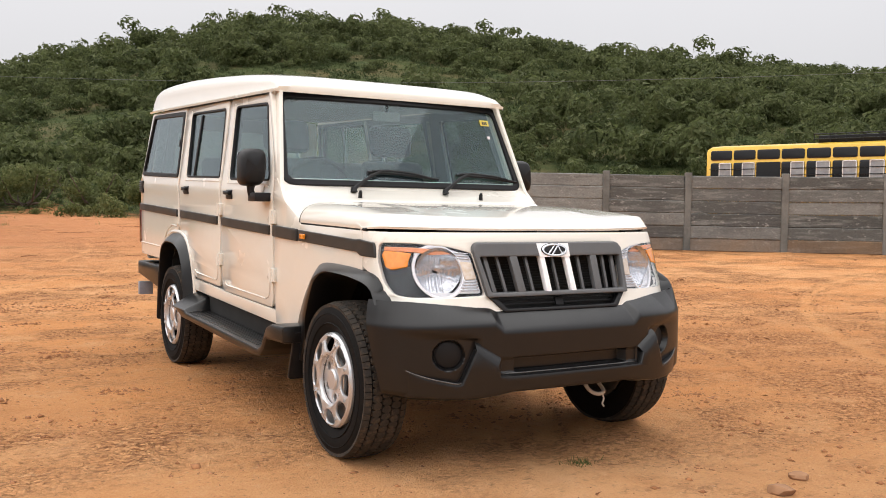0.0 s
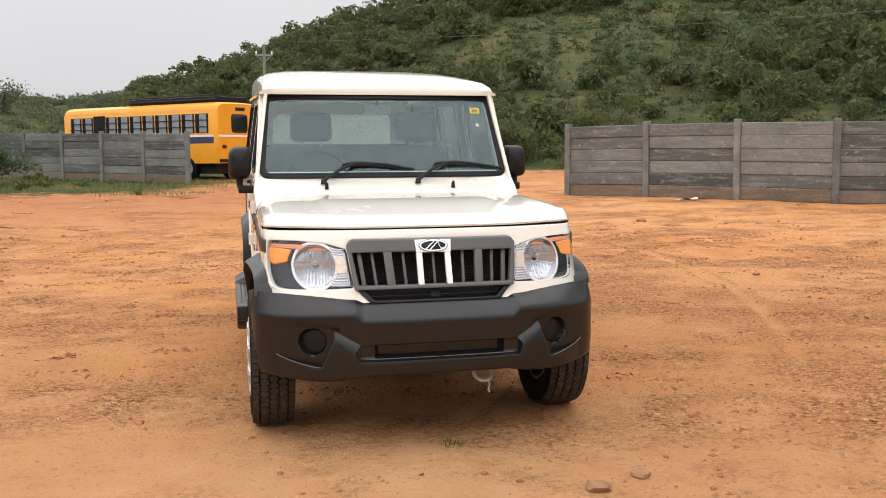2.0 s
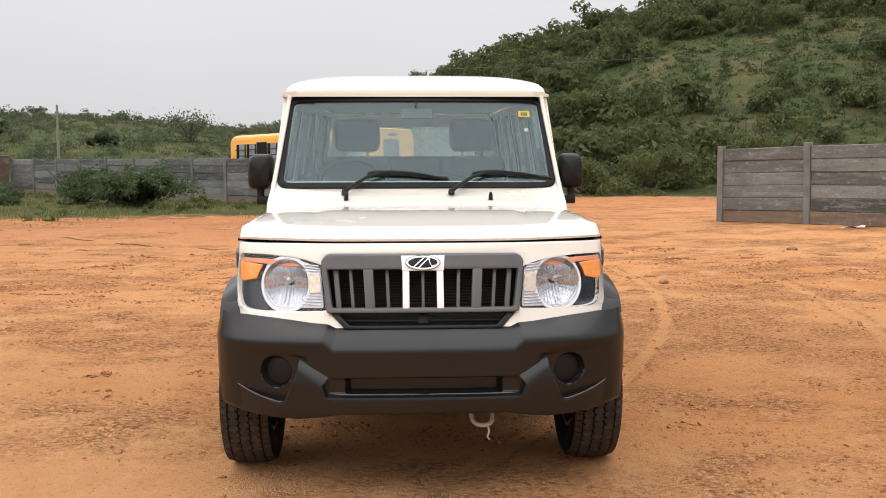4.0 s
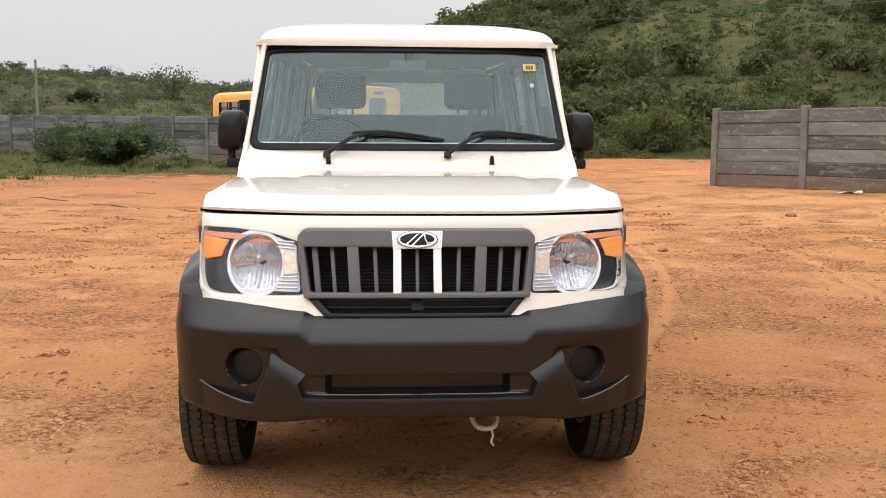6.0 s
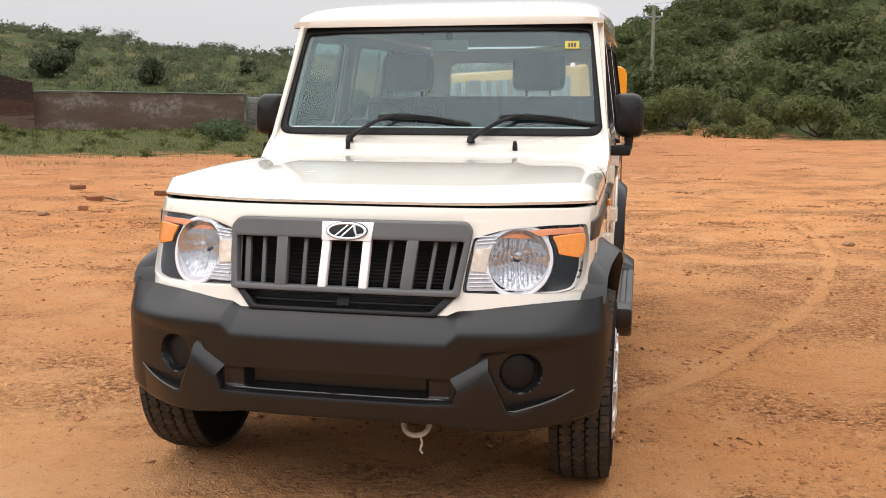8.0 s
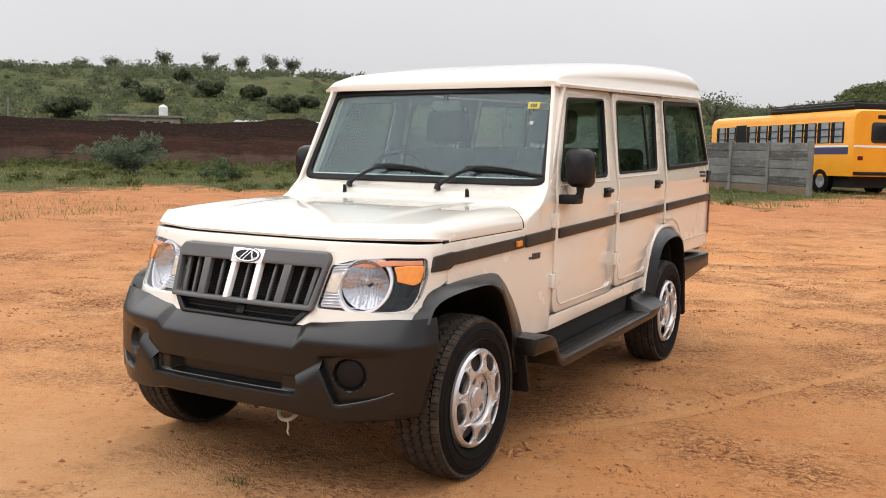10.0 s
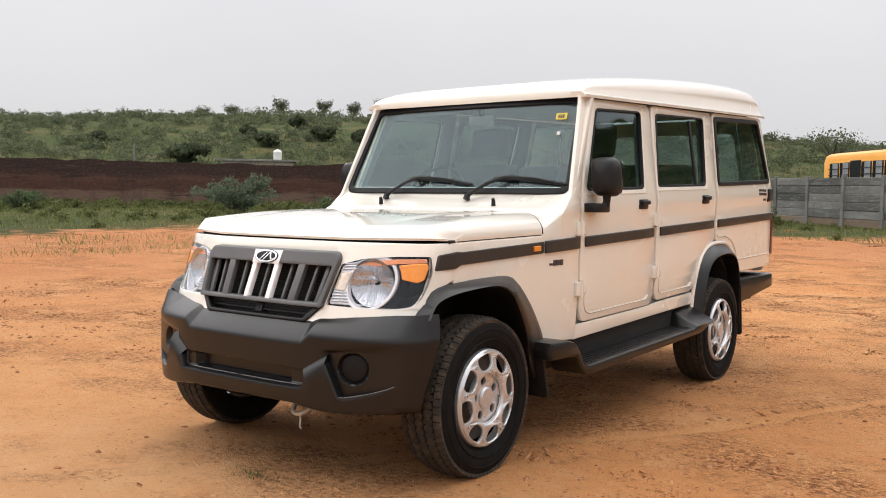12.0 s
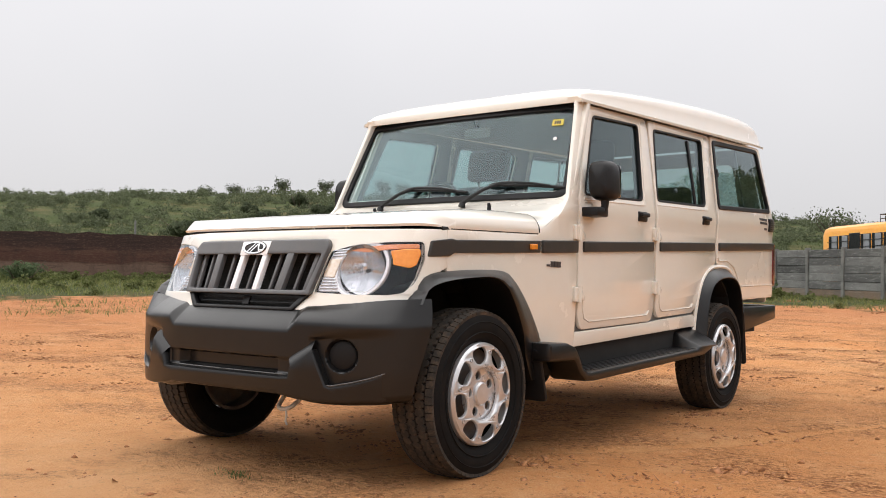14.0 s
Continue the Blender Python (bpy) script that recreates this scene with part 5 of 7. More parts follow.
NOSE = spline([(0, -0.462), (0.20, -0.460), (0.37, -0.448), (0.50, -0.412), (0.60, -0.374), (0.66, -0.346), (0.70, -0.316), (0.722, -0.28), (0.732, -0.23), (0.7350, -0.17), (0.7365, -0.12)], 80)
NOSE_RUN = [0.0]
for a_, b_ in zip(NOSE, NOSE[1:]):
    NOSE_RUN.append(NOSE_RUN[-1] + (b_ - a_).length)
NOSE_X = [p.x for p in NOSE]


def run_at(x):
    """Length along the nose's plan from the middle to that x."""
    return math.copysign(float(np.interp(abs(x), NOSE_X, NOSE_RUN)), x)


def on_nose(u, v, w):
    x = float(np.interp(abs(u), NOSE_RUN, NOSE_X))
    y = float(np.interp(abs(u), NOSE_RUN, [p.y for p in NOSE]))
    i = min(len(NOSE) - 2, max(0, int(np.searchsorted(NOSE_RUN, abs(u))) - 1))
    d = (NOSE[i + 1] - NOSE[i]).normalized()
    n = Vector((d.y, -d.x))                       # outward in plan for the +x half
    s = 1 if u >= 0 else -1
    back = 0.40 * (v - 0.69) * (1 - 0.10 * smooth01((x - 0.5) / 0.2)) * (1 - 0.95 * smooth01((abs(u) - 0.83) / (NOSE_RUN[-1] - 0.83)))
    return Vector((s * (x + n.x * w), y + n.y * w + back, v))


# -- nose panel with openings for lamps and grille --
LAMP_OUT = [(0.376, 0.858), (0.47, 0.884), (0.60, 0.896), (0.712, 0.898), (0.722, 0.83), (0.716, 0.745), (0.694, 0.700), (0.64, 0.690), (0.50, 0.690), (0.356, 0.696)]
GRILLE_OUT = [(-0.382, 0.878), (-0.362, 0.901), (0.362, 0.901), (0.382, 0.878), (0.352, 0.694), (0.285, 0.633), (-0.285, 0.633), (-0.352, 0.694)]


def to_run(pts, s=1):
    return [(run_at(s * x), z) for x, z in pts]


end = NOSE_RUN[-1]
nose_top = 0.941
outline = [(-end, 0.80), (-run_at(0.733), 0.775), (-run_at(0.729), 0.74), (-run_at(0.724), 0.69), (-run_at(0.715), 0.62), (-run_at(0.60), 0.60), (run_at(0.60), 0.60), (run_at(0.715), 0.62), (run_at(0.724), 0.69), (run_at(0.729), 0.74), (run_at(0.733), 0.775), (end, 0.80), (end, nose_top + 0.005), (run_at(0.68), nose_top), (-run_at(0.68), nose_top), (-end, nose_top + 0.005)]
cu_ = frange(-end, end, 33)
bm = plate([outline, rounded(to_run(LAMP_OUT), 0.02), rounded(to_run(LAMP_OUT, -1), 0.02), rounded(GRILLE_OUT, 0.015)], 0.03, 0.005, cu_, (0.66, 0.70, 0.78, 0.86, 0.90), lambda u, v, w: on_nose(u, v, w - 0.03))
part("front_panel", bm, M_PAINT, car)
# upper lip, where the panel turns in; dark colour paints the bonnet gap's shade
rows = []
for k in range(5):
    t = k / 4
    rows.append([on_nose(u, nose_top - 0.006 - 0.02 * t, -0.004 - 0.05 * t) for u in cu_])
part("bonnet_gap_shade", grid(rows), M_DARK, car)
# added near-black sheet: paints the shade behind the nose's openings
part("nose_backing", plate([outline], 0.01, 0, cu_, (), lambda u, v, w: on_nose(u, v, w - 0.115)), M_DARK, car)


# -- bonnet: it wraps over the shoulders down to a seam along each wing --
BODY_X = 0.7365


def seam_z(y):
    return 0.950 + 0.0225 * (y + 0.31)


def shoulder(x, width):
    """Rise of a rounded shoulder, 0 at the body's edge and 1 on the flat top."""
    d = min(1.0, max(0.0, (BODY_X - abs(x)) / width))
    return (1 - (1 - d) ** 2.3) ** (1 / 2.3)


def bonnet_mid(y):
    b = min(1.0, max(0.0, (y + 0.455) / 1.095))
    return 0.966 + 0.094 * b ** 0.72 + 0.016 * math.sin(math.pi * b)


def bonnet_point(u, b):
    """u along the nose's plan, b from the front edge (0) to the rear (1)."""
    f = on_nose(u, nose_top, 0.0)
    yf = f.y + 0.006
    x = math.copysign(min(abs(f.x), BODY_X), u)
    rear = 0.640 - 0.105 * smooth01((abs(x) - 0.52) / 0.215)
    y = yf + (rear - yf) * b
    lip = smooth01(b / 0.06)
    top = seam_z(y) + (bonnet_mid(y) - seam_z(y)) * (0.2 + 0.8 * lip)
    z = seam_z(y) + (top - seam_z(y)) * shoulder(x, 0.075 + 0.07 * b)
    z += 0.006 * smooth01((0.46 - abs(x)) / 0.05) * smooth01((b - 0.1) / 0.4)
    return Vector((x, y, z))


us_ = [math.copysign(abs(t) ** 0.7, t) * end for t in frange(-1, 1, 91)]
rows = []
for b in [0.0, 0.004, 0.012] + frange(0.03, 1, 30):
    line = [bonnet_point(u, b) for u in us_]
    rows.append([line[0] + Vector((0.004, 0, -0.016))] + line + [line[-1] + Vector((-0.004, 0, -0.016))])
rows.insert(0, [p + Vector((0, 0.006, -0.009)) for p in rows[0]])
rows.append([p + Vector((0, -0.002, -0.012)) for p in rows[-1]])
part("bonnet", grid(rows), M_PAINT, car, "cream bonnet with a raised middle", 50)

# -- cowl below the windscreen, running out over the shoulders --
rows = []
for y in frange(0.50, 0.78, 15) + [0.80, 0.815, 0.825, 0.835]:
    z = float(np.interp(y, [0.50, 0.60, 0.64, 0.66, 0.72, 0.78, 0.815, 0.835], [1.030, 1.040, 1.054, 1.070, 1.094, 1.122, 1.145, 1.18]))
    ze = float(np.interp(y, [0.50, 0.535, 0.60, 0.70, 0.78, 0.815, 0.835], [0.966, 0.978, 1.005, 1.058, 1.119, 1.151, 1.176]))
    rows.append([(x, y, ze + (z - ze) * shoulder(x, 0.11)) for x in [math.copysign(abs(t) ** 0.6, t) * BODY_X for t in frange(-1, 1, 81)]])
part("cowl", grid(rows), M_PAINT, car)
# dark tubes paint the shade in the bonnet's side and rear gaps
for s in (1, -1):
    part("bonnet_seam_shade", tube([(s * 0.728, y, seam_z(y) - 0.006) for y in frange(-0.15, 0.535, 8)], 0.008, 6), M_DARK, car)
    part("bonnet_rear_seam_shade", tube([bonnet_point(s * u, 1.0) + Vector((0, 0.003, -0.003)) for u in frange(0.50, end, 14)], 0.0035, 6), M_DARK, car)


# -- side panels --
FRONT_ARCH_IN = [(0.44, 0.34), (0.375, 0.46), (0.318, 0.56), (0.25, 0.652), (0.165, 0.735), (0.085, 0.766), (-0.05, 0.762), (-0.16, 0.750), (-0.24, 0.734), (-0.29, 0.712), (-0.322, 0.664)]
FRONT_ARCH_OUT = [(0.60, 0.36), (0.585, 0.492), (0.51, 0.597), (0.413, 0.702), (0.333, 0.768), (0.255, 0.797), (0.036, 0.797), (-0.126, 0.788), (-0.20, 0.780), (-0.245, 0.762), (-0.272, 0.73), (-0.290, 0.664)]
REAR_ARCH_IN = [(2.35, 0.44), (2.375, 0.62), (2.44, 0.735), (2.54, 0.785), (2.66, 0.80), (2.78, 0.795), (2.88, 0.75), (2.945, 0.66), (2.975, 0.52), (2.985, 0.33)]
REAR_ARCH_OUT = [(2.312, 0.46), (2.335, 0.60), (2.37, 0.72), (2.44, 0.80), (2.55, 0.85), (2.70, 0.862), (2.82, 0.852), (2.92, 0.80), (2.985, 0.70), (3.02, 0.54), (3.03, 0.33)]


def window_hole(pts, grow=0.0, r=0.03):
    c = Vector((sum(p[0] for p in pts) / len(pts), sum(p[1] for p in pts) / len(pts)))
    out = []
    for p in pts:
        d = Vector(p) - c
        out.append((p[0] + grow * math.copysign(1, d.x), p[1] + grow * math.copysign(1, d.y)))
    return rounded(out, r, 4)


W_FRONT = [(0.950, 1.168), (1.128, 1.574), (1.632, 1.600), (1.580, 1.188)]
W_REAR = [(1.770, 1.203), (1.830, 1.606), (2.522, 1.636), (2.455, 1.224)]
W_QUARTER = [(2.668, 1.232), (2.708, 1.655), (3.535, 1.695), (3.640, 1.272)]
FRONT_DOOR = [(0.888, 0.60), (0.888, 1.10), (0.905, 1.16), (1.082, 1.605), (1.11, 1.622), (1.735, 1.648), (1.752, 1.61), (1.727, 1.0), (1.727, 0.60), (1.695, 0.556), (0.93, 0.534)]
REAR_DOOR = [(1.747, 0.62), (1.747, 1.0), (1.772, 1.61), (1.787, 1.650), (2.655, 1.682), (2.672, 1.64), (2.614, 1.0), (2.610, 0.885), (2.54, 0.850), (2.43, 0.795), (2.365, 0.72), (2.33, 0.64), (2.27, 0.592), (1.79, 0.572)]
WING = [(-0.125, 0.78), (-0.125, 0.944), (0.528, 0.958), (0.540, 0.982), (0.60, 1.004), (0.70, 1.056), (0.795, 1.142), (0.985, 1.600), (0.99, 1.632), (1.10, 1.640), (1.066, 1.615), (0.892, 1.16), (0.874, 1.10), (0.874, 0.458), (0.50, 0.476), (0.45, 0.60), (0.355, 0.70), (0.275, 0.760), (0.18, 0.78), (-0.10, 0.775)]
QUARTER = [(2.637, 0.90), (2.637, 1.0), (2.690, 1.64), (2.695, 1.688), (3.56, 1.722), (3.62, 1.715), (3.675, 1.36), (3.71, 1.22), (3.715, 0.68), (3.03, 0.66), (2.98, 0.72), (2.91, 0.80), (2.80, 0.852), (2.68, 0.866)]
SILL_PANEL = [(0.86, 0.457), (0.86, 0.526), (1.70, 0.553), (1.79, 0.562), (2.28, 0.584), (2.318, 0.56), (2.318, 0.513)]
INNER = [(0.83, 0.50), (0.90, 1.14), (1.09, 1.63), (3.56, 1.712), (3.66, 1.2), (3.68, 0.69), (3.03, 0.66), (2.90, 0.79), (2.66, 0.855), (2.44, 0.79), (2.34, 0.60), (2.31, 0.52)]
Z_CUTS = (0.60, 0.70, 0.80, 0.95, 1.05, 1.08, 1.11, 1.14, 1.17, 1.20, 1.26, 1.35, 1.48, 1.60)
PANEL_T, PANEL_B = 0.022, 0.006


def strip(s, y0, y1, z0, z1, h, t, m, parent, name="side_moulding", label="", taper=0.0):
    out = [(y0, z0 - h / 2), (y1, z1 - h / 2), (y1, z1 + h / 2), (y0, z0 + h / 2 + taper)]
    return part(name, plate([rounded(out, 0.006, 2)], t, 0.005, frange(y0, y1, 6)[1:-1], (), lambda u, v, w: on_side(s)(u, v, w - 0.002)), m, parent, label)


def mould_z(y):
    return 0.874 + 0.0405 * (y + 0.25)


def pane(s, pts, inset, m, parent, name="window_glass"):
    g = part(name, plate([window_hole(pts, 0.004)], 0.004, 0, (), (1.3, 1.45), lambda u, v, w: on_side(s)(u, v, w - inset)), m, parent)
    g.visible_shadow = False
    return g


def seal(s, pts, parent, width=0.020, name="window_seal", proud=0.003):
    """A rubber ring round a window, following the bowed side."""
    o, i_ = window_hole(pts, width * 0.30, 0.035), window_hole(pts, -width * 0.70, 0.025)
    pairs = []
    for k in range(len(o)):
        a, b = (Vector(o[k]), Vector(i_[k])), (Vector(o[(k + 1) % len(o)]), Vector(i_[(k + 1) % len(o)]))
        n = max(1, int((b[0] - a[0]).length / 0.06))
        pairs += [(a[0].lerp(b[0], t / n), a[1].lerp(b[1], t / n)) for t in range(n)]
    rows = []
    for f, w in ((0.0, -0.006), (0.0, proud - 0.003), (0.12, proud), (0.86, proud), (1.0, proud - 0.004), (1.0, -0.016)):
        rows.append([on_side(s)(*a.lerp(b, f), w) for a, b in pairs])
    part(name, grid(rows, True), M_RUBBER, parent)


def press_line(s, pts, parent, name="pressed_edge", r=0.0042):
    path = [on_side(s)(y, z, 0.0005) for y, z in pts]
    part(name, tube(path, r, 6), M_PAINT, parent)


def door_handle(s, y, z, parent):
    b = part("handle_recess", plate([rounded([(y - 0.052, z - 0.026), (y + 0.052, z - 0.024), (y + 0.052, z + 0.028), (y - 0.052, z + 0.026)], 0.01)], 0.012, 0.003, fn=lambda u, v, w: on_side(s)(u, v, w - 0.006)), M_BLACK, parent)
    part("handle_grip", plate([rounded([(y - 0.046, z - 0.002), (y + 0.046, z), (y + 0.046, z + 0.022), (y - 0.046, z + 0.020)], 0.008)], 0.020, 0.006, fn=lambda u, v, w: on_side(s)(u, v, w + 0.004)), M_BLACK, b)


def hinge(s, y, z, parent):
    h = part("hinge", plate([rounded([(y - 0.046, z - 0.034), (y - 0.006, z - 0.034), (y - 0.006, z + 0.034), (y - 0.046, z + 0.034)], 0.006)], 0.018, 0.003, fn=lambda u, v, w: on_side(s)(u, v, w - 0.002)), M_PAINT, parent)
    p = on_side(s)(y, z, 0.010)
    part("hinge_pin", tube([p + Vector((0, 0, -0.038)), p + Vector((0, 0, 0.038))], 0.014, 8), M_PAINT, h)
    part("hinge_leaf", plate([rounded([(y + 0.010, z - 0.024), (y + 0.058, z - 0.030), (y + 0.064, z - 0.010), (y + 0.024, z + 0.024), (y + 0.010, z + 0.024)], 0.006)], 0.010, 0.003, fn=lambda u, v, w: on_side(s)(u, v, w - 0.002)), M_PAINT, h)


def door(s, name, outline, window, hinges_z, hinge_y, handle, strip_y, press, slider=None):
    d = part(name, plate([rounded(outline, 0.03), window_hole(window, 0.0)], PANEL_T, PANEL_B, (), Z_CUTS, lambda u, v, w: on_side(s)(u, v, w - PANEL_T)), M_PAINT, car)
    pane(s, window, 0.014, M_GLASS_SIDE, d)
    seal(s, window, d, 0.012, proud=0.003)
    door_handle(s, *handle, d)
    for z in hinges_z:
        hinge(s, hinge_y, z, d)
    y0, y1 = strip_y
    strip(s, y0, y1, mould_z(y0), mould_z(y1), 0.050, 0.014, M_MOULD, d, label="dark grey moulding strip")
    press_line(s, press, d)
    # raised border round the window
    press_line(s, [(window[0][0] - 0.012, window[0][1] - 0.022), (window[3][0] + 0.022, window[3][1] - 0.022), (window[2][0] + 0.026, window[2][1] + 0.016)], d, "pressed_window_frame", 0.004)
    if slider:
        a = [(slider - 0.012, window[0][1]), (slider - 0.012, window[1][1]), (slider + 0.012, window[1][1]), (slider + 0.012, window[0][1])]
        part("slider_bar", plate([a], 0.012, 0.002, fn=lambda u, v, w: on_side(s)(u, v, w - 0.014)), M_RUBBER, d)
    return d


for s in (1, -1):
    wing = part("front_wing", plate([rounded(WING, [0, 0, 0, 0.01, 0.02, 0.02, 0.02, 0.02] + [0.01] * 12)], PANEL_T, PANEL_B, (-0.05, 0.1, 0.3, 0.5, 0.7), Z_CUTS, lambda u, v, w: on_side(s)(u, v, w - PANEL_T)), M_PAINT, car)
    strip(s, 0.552, 0.865, mould_z(0.552), mould_z(0.865), 0.056, 0.016, M_MOULD, wing)
    # the front strip widens towards the lamp
    y0, y1 = -0.225, 0.538
    out = rounded([(y0, 0.838), (y0 + 0.11, 0.843), (y0 + 0.135, 0.856), (y1, mould_z(y1) - 0.026), (y1, mould_z(y1) + 0.026), (y0 + 0.15, 0.907), (y0 + 0.12, 0.910), (y0 + 0.018, 0.898)], 0.006, 2)

    def nose_side(u, v, w, s=s):
        if u > -0.10:
            return on_side(s)(u, v, w - 0.002)
        return Vector((s * (float(np.interp(u, [-0.28, -0.26, -0.22, -0.17, -0.10], [0.682, 0.694, 0.716, 0.730, 0.736])) + w), u, v))

    part("side_moulding", plate([out], 0.011, 0.004, (-0.2, -0.15, -0.1, 0, 0.15, 0.3, 0.45), (), nose_side), M_MOULD, wing)
    yi = 0.440
    part("side_indicator", plate([rounded([(yi, mould_z(yi) - 0.012), (yi + 0.052, mould_z(yi) - 0.010), (yi + 0.052, mould_z(yi) + 0.014), (yi, mould_z(yi) + 0.012)], 0.005)], 0.012, 0.004, fn=lambda u, v, w: on_side(s)(u, v, w + 0.010)), M_AMBER, wing, "small amber side repeater")
    if s == 1:
        for k in range(5):
            z_, w_ = (0.822, 0.012) if k < 2 else (0.820, 0.026)
            y_ = 0.600 + (k * 0.016 if k < 2 else 0.034 + (k - 2) * 0.030)
            part("badge_bar", plate([[(y_, z_), (y_ + w_, z_), (y_ + w_, z_ + (0.010 if k < 2 else 0.026)), (y_, z_ + (0.010 if k < 2 else 0.026))]], 0.003, 0, fn=lambda u, v, w: on_side(s)(u, v, w)), M_DECAL, wing)
    door(s, "front_door", FRONT_DOOR, W_FRONT, (0.70, 0.985), 0.880, (1.560, 1.103), (0.925, 1.695), [(1.665, 0.612), (1.64, 0.592), (1.00, 0.572), (0.955, 0.588), (0.932, 0.63), (0.930, 0.70)])
    door(s, "rear_door", REAR_DOOR, W_REAR, (0.735, 1.02), 1.740, (2.438, 1.138), (1.785, 2.572), [(2.26, 0.645), (2.24, 0.626), (1.84, 0.608), (1.805, 0.625), (1.790, 0.66), (1.790, 0.72)], 2.318)
    q = part("rear_quarter_panel", plate([rounded(QUARTER, 0.015), window_hole(W_QUARTER, 0.0)], PANEL_T, PANEL_B, (2.8, 3.0, 3.2, 3.35, 3.5, 3.6), Z_CUTS, lambda u, v, w: on_side(s)(u, v, w - PANEL_T)), M_PAINT, car)
    pane(s, W_QUARTER, 0.006, M_GLASS_SIDE, q)
    seal(s, W_QUARTER, q, 0.028, proud=0.008)
    a = [(3.16, 1.245), (3.13, 1.655), (3.15, 1.655), (3.18, 1.245)]
    part("slider_bar", plate([a], 0.008, 0.002, fn=lambda u, v, w: on_side(s)(u, v, w - 0.016)), M_TRIM, q)
    part("window_latch", plate([rounded([(2.695, 1.43), (2.725, 1.43), (2.725, 1.48), (2.695, 1.48)], 0.006)], 0.016, 0.003, fn=lambda u, v, w: on_side(s)(u, v, w - 0.004)), M_BLACK, q)
    strip(s, 2.655, 3.70, mould_z(2.655), mould_z(3.70), 0.050, 0.014, M_MOULD, q)
    part("air_vent", plate([rounded([(3.60, 1.135), (3.695, 1.138), (3.698, 1.228), (3.60, 1.225)], 0.006)], 0.010, 0.003, fn=lambda u, v, w: on_side(s)(u, v, w)), M_BLACK, q)
    for k in range(6):
        part("vent_fin", plate([[(3.61, 1.143 + k * 0.0145), (3.69, 1.145 + k * 0.0145), (3.69, 1.150 + k * 0.0145), (3.61, 1.148 + k * 0.0145)]], 0.006, 0, fn=lambda u, v, w: on_side(s)(u, v, w + 0.009)), M_GRILLE, q)
    if s == 1:
        for r_, (za, n_) in enumerate(((1.205, 6), (1.180, 6), (1.142, 2))):
            for k in range(n_):
                y0 = 3.42 + k * 0.026 + (0.10 if n_ == 2 else 0)
                part("badge_bar", plate([[(y0, za), (y0 + 0.019, za), (y0 + 0.019, za + 0.016), (y0, za + 0.016)]], 0.003, 0, fn=lambda u, v, w: on_side(s)(u, v, w)), M_DECAL, q)
    press_line(s, [(2.645, 0.925), (2.67, 0.905), (2.80, 0.912), (2.92, 0.875), (2.985, 0.815), (3.01, 0.77)], q, "arch_pressing", 0.006)
    press_line(s, [(3.05, 0.752), (3.69, 0.768)], q, "lower_pressing", 0.005)
    part("sill", plate([SILL_PANEL], PANEL_T, PANEL_B, (1.2, 1.6, 2.0), (), lambda u, v, w: on_side(s)(u, v, w - PANEL_T)), M_PAINT, car)
    part("inner_side", plate([INNER, window_hole(W_FRONT, -0.004), window_hole(W_REAR, -0.004), window_hole(W_QUARTER, -0.004)], 0.016, 0, (), Z_CUTS, lambda u, v, w: on_side(s)(u, v, w - PANEL_T - 0.020)), M_TRIM, car)
    # painted pillars behind the gaps round the doors
    for gap in ([(0.868, 0.50), (0.894, 0.50), (0.894, 1.10), (0.912, 1.16), (1.088, 1.62), (1.058, 1.62), (0.884, 1.16), (0.868, 1.10)], [(1.718, 0.552), (1.755, 0.552), (1.755, 1.0), (1.785, 1.655), (1.738, 1.655), (1.718, 1.0)], [(2.600, 0.865), (2.648, 0.865), (2.648, 1.0), (2.700, 1.69), (2.655, 1.69), (2.604, 1.0)], [(0.90, 0.522), (1.70, 0.544), (2.29, 0.580), (2.29, 0.600), (1.70, 0.566), (0.90, 0.542)]):
        part("door_gap", plate([gap], 0.004, 0, (), Z_CUTS, lambda u, v, w: on_side(s)(u, v, w - 0.0420)), M_PAINT, car)
    lip = spline([(y - 0.004 if y < 2.6 else y + 0.004, z + 0.008) for y, z in REAR_ARCH_OUT[:-1]], 26)
    part("arch_lip", tube([on_side(s)(p.x, p.y, -0.006) for p in lip], 0.014, 8), M_PAINT, q)
    # tail lamp round the rear corner
    part("tail_lamp", box(*sorted((s * 0.62, s * 0.744)), 3.695, 3.745, 0.76, 1.06, 0.012), M_RED, car, "tall red tail lamp")


# -- roof --
def roof_mid(y):
    return float(np.interp(y, [0.985, 1.02, 1.10, 1.4, 1.8, 2.3, 2.8, 3.2, 3.46, 3.55, 3.61, 3.65, 3.67], [1.650, 1.690, 1.722, 1.772, 1.822, 1.872, 1.912, 1.932, 1.934, 1.916, 1.868, 1.812, 1.765]))


def gutter_z(y):
    return 1.628 + 0.0405 * (y - 1.0)


rows = []
ys = [0.985, 1.0, 1.02, 1.05, 1.10, 1.2] + frange(1.35, 3.2, 14) + [3.3, 3.40, 3.48, 3.55, 3.60, 3.64, 3.67]
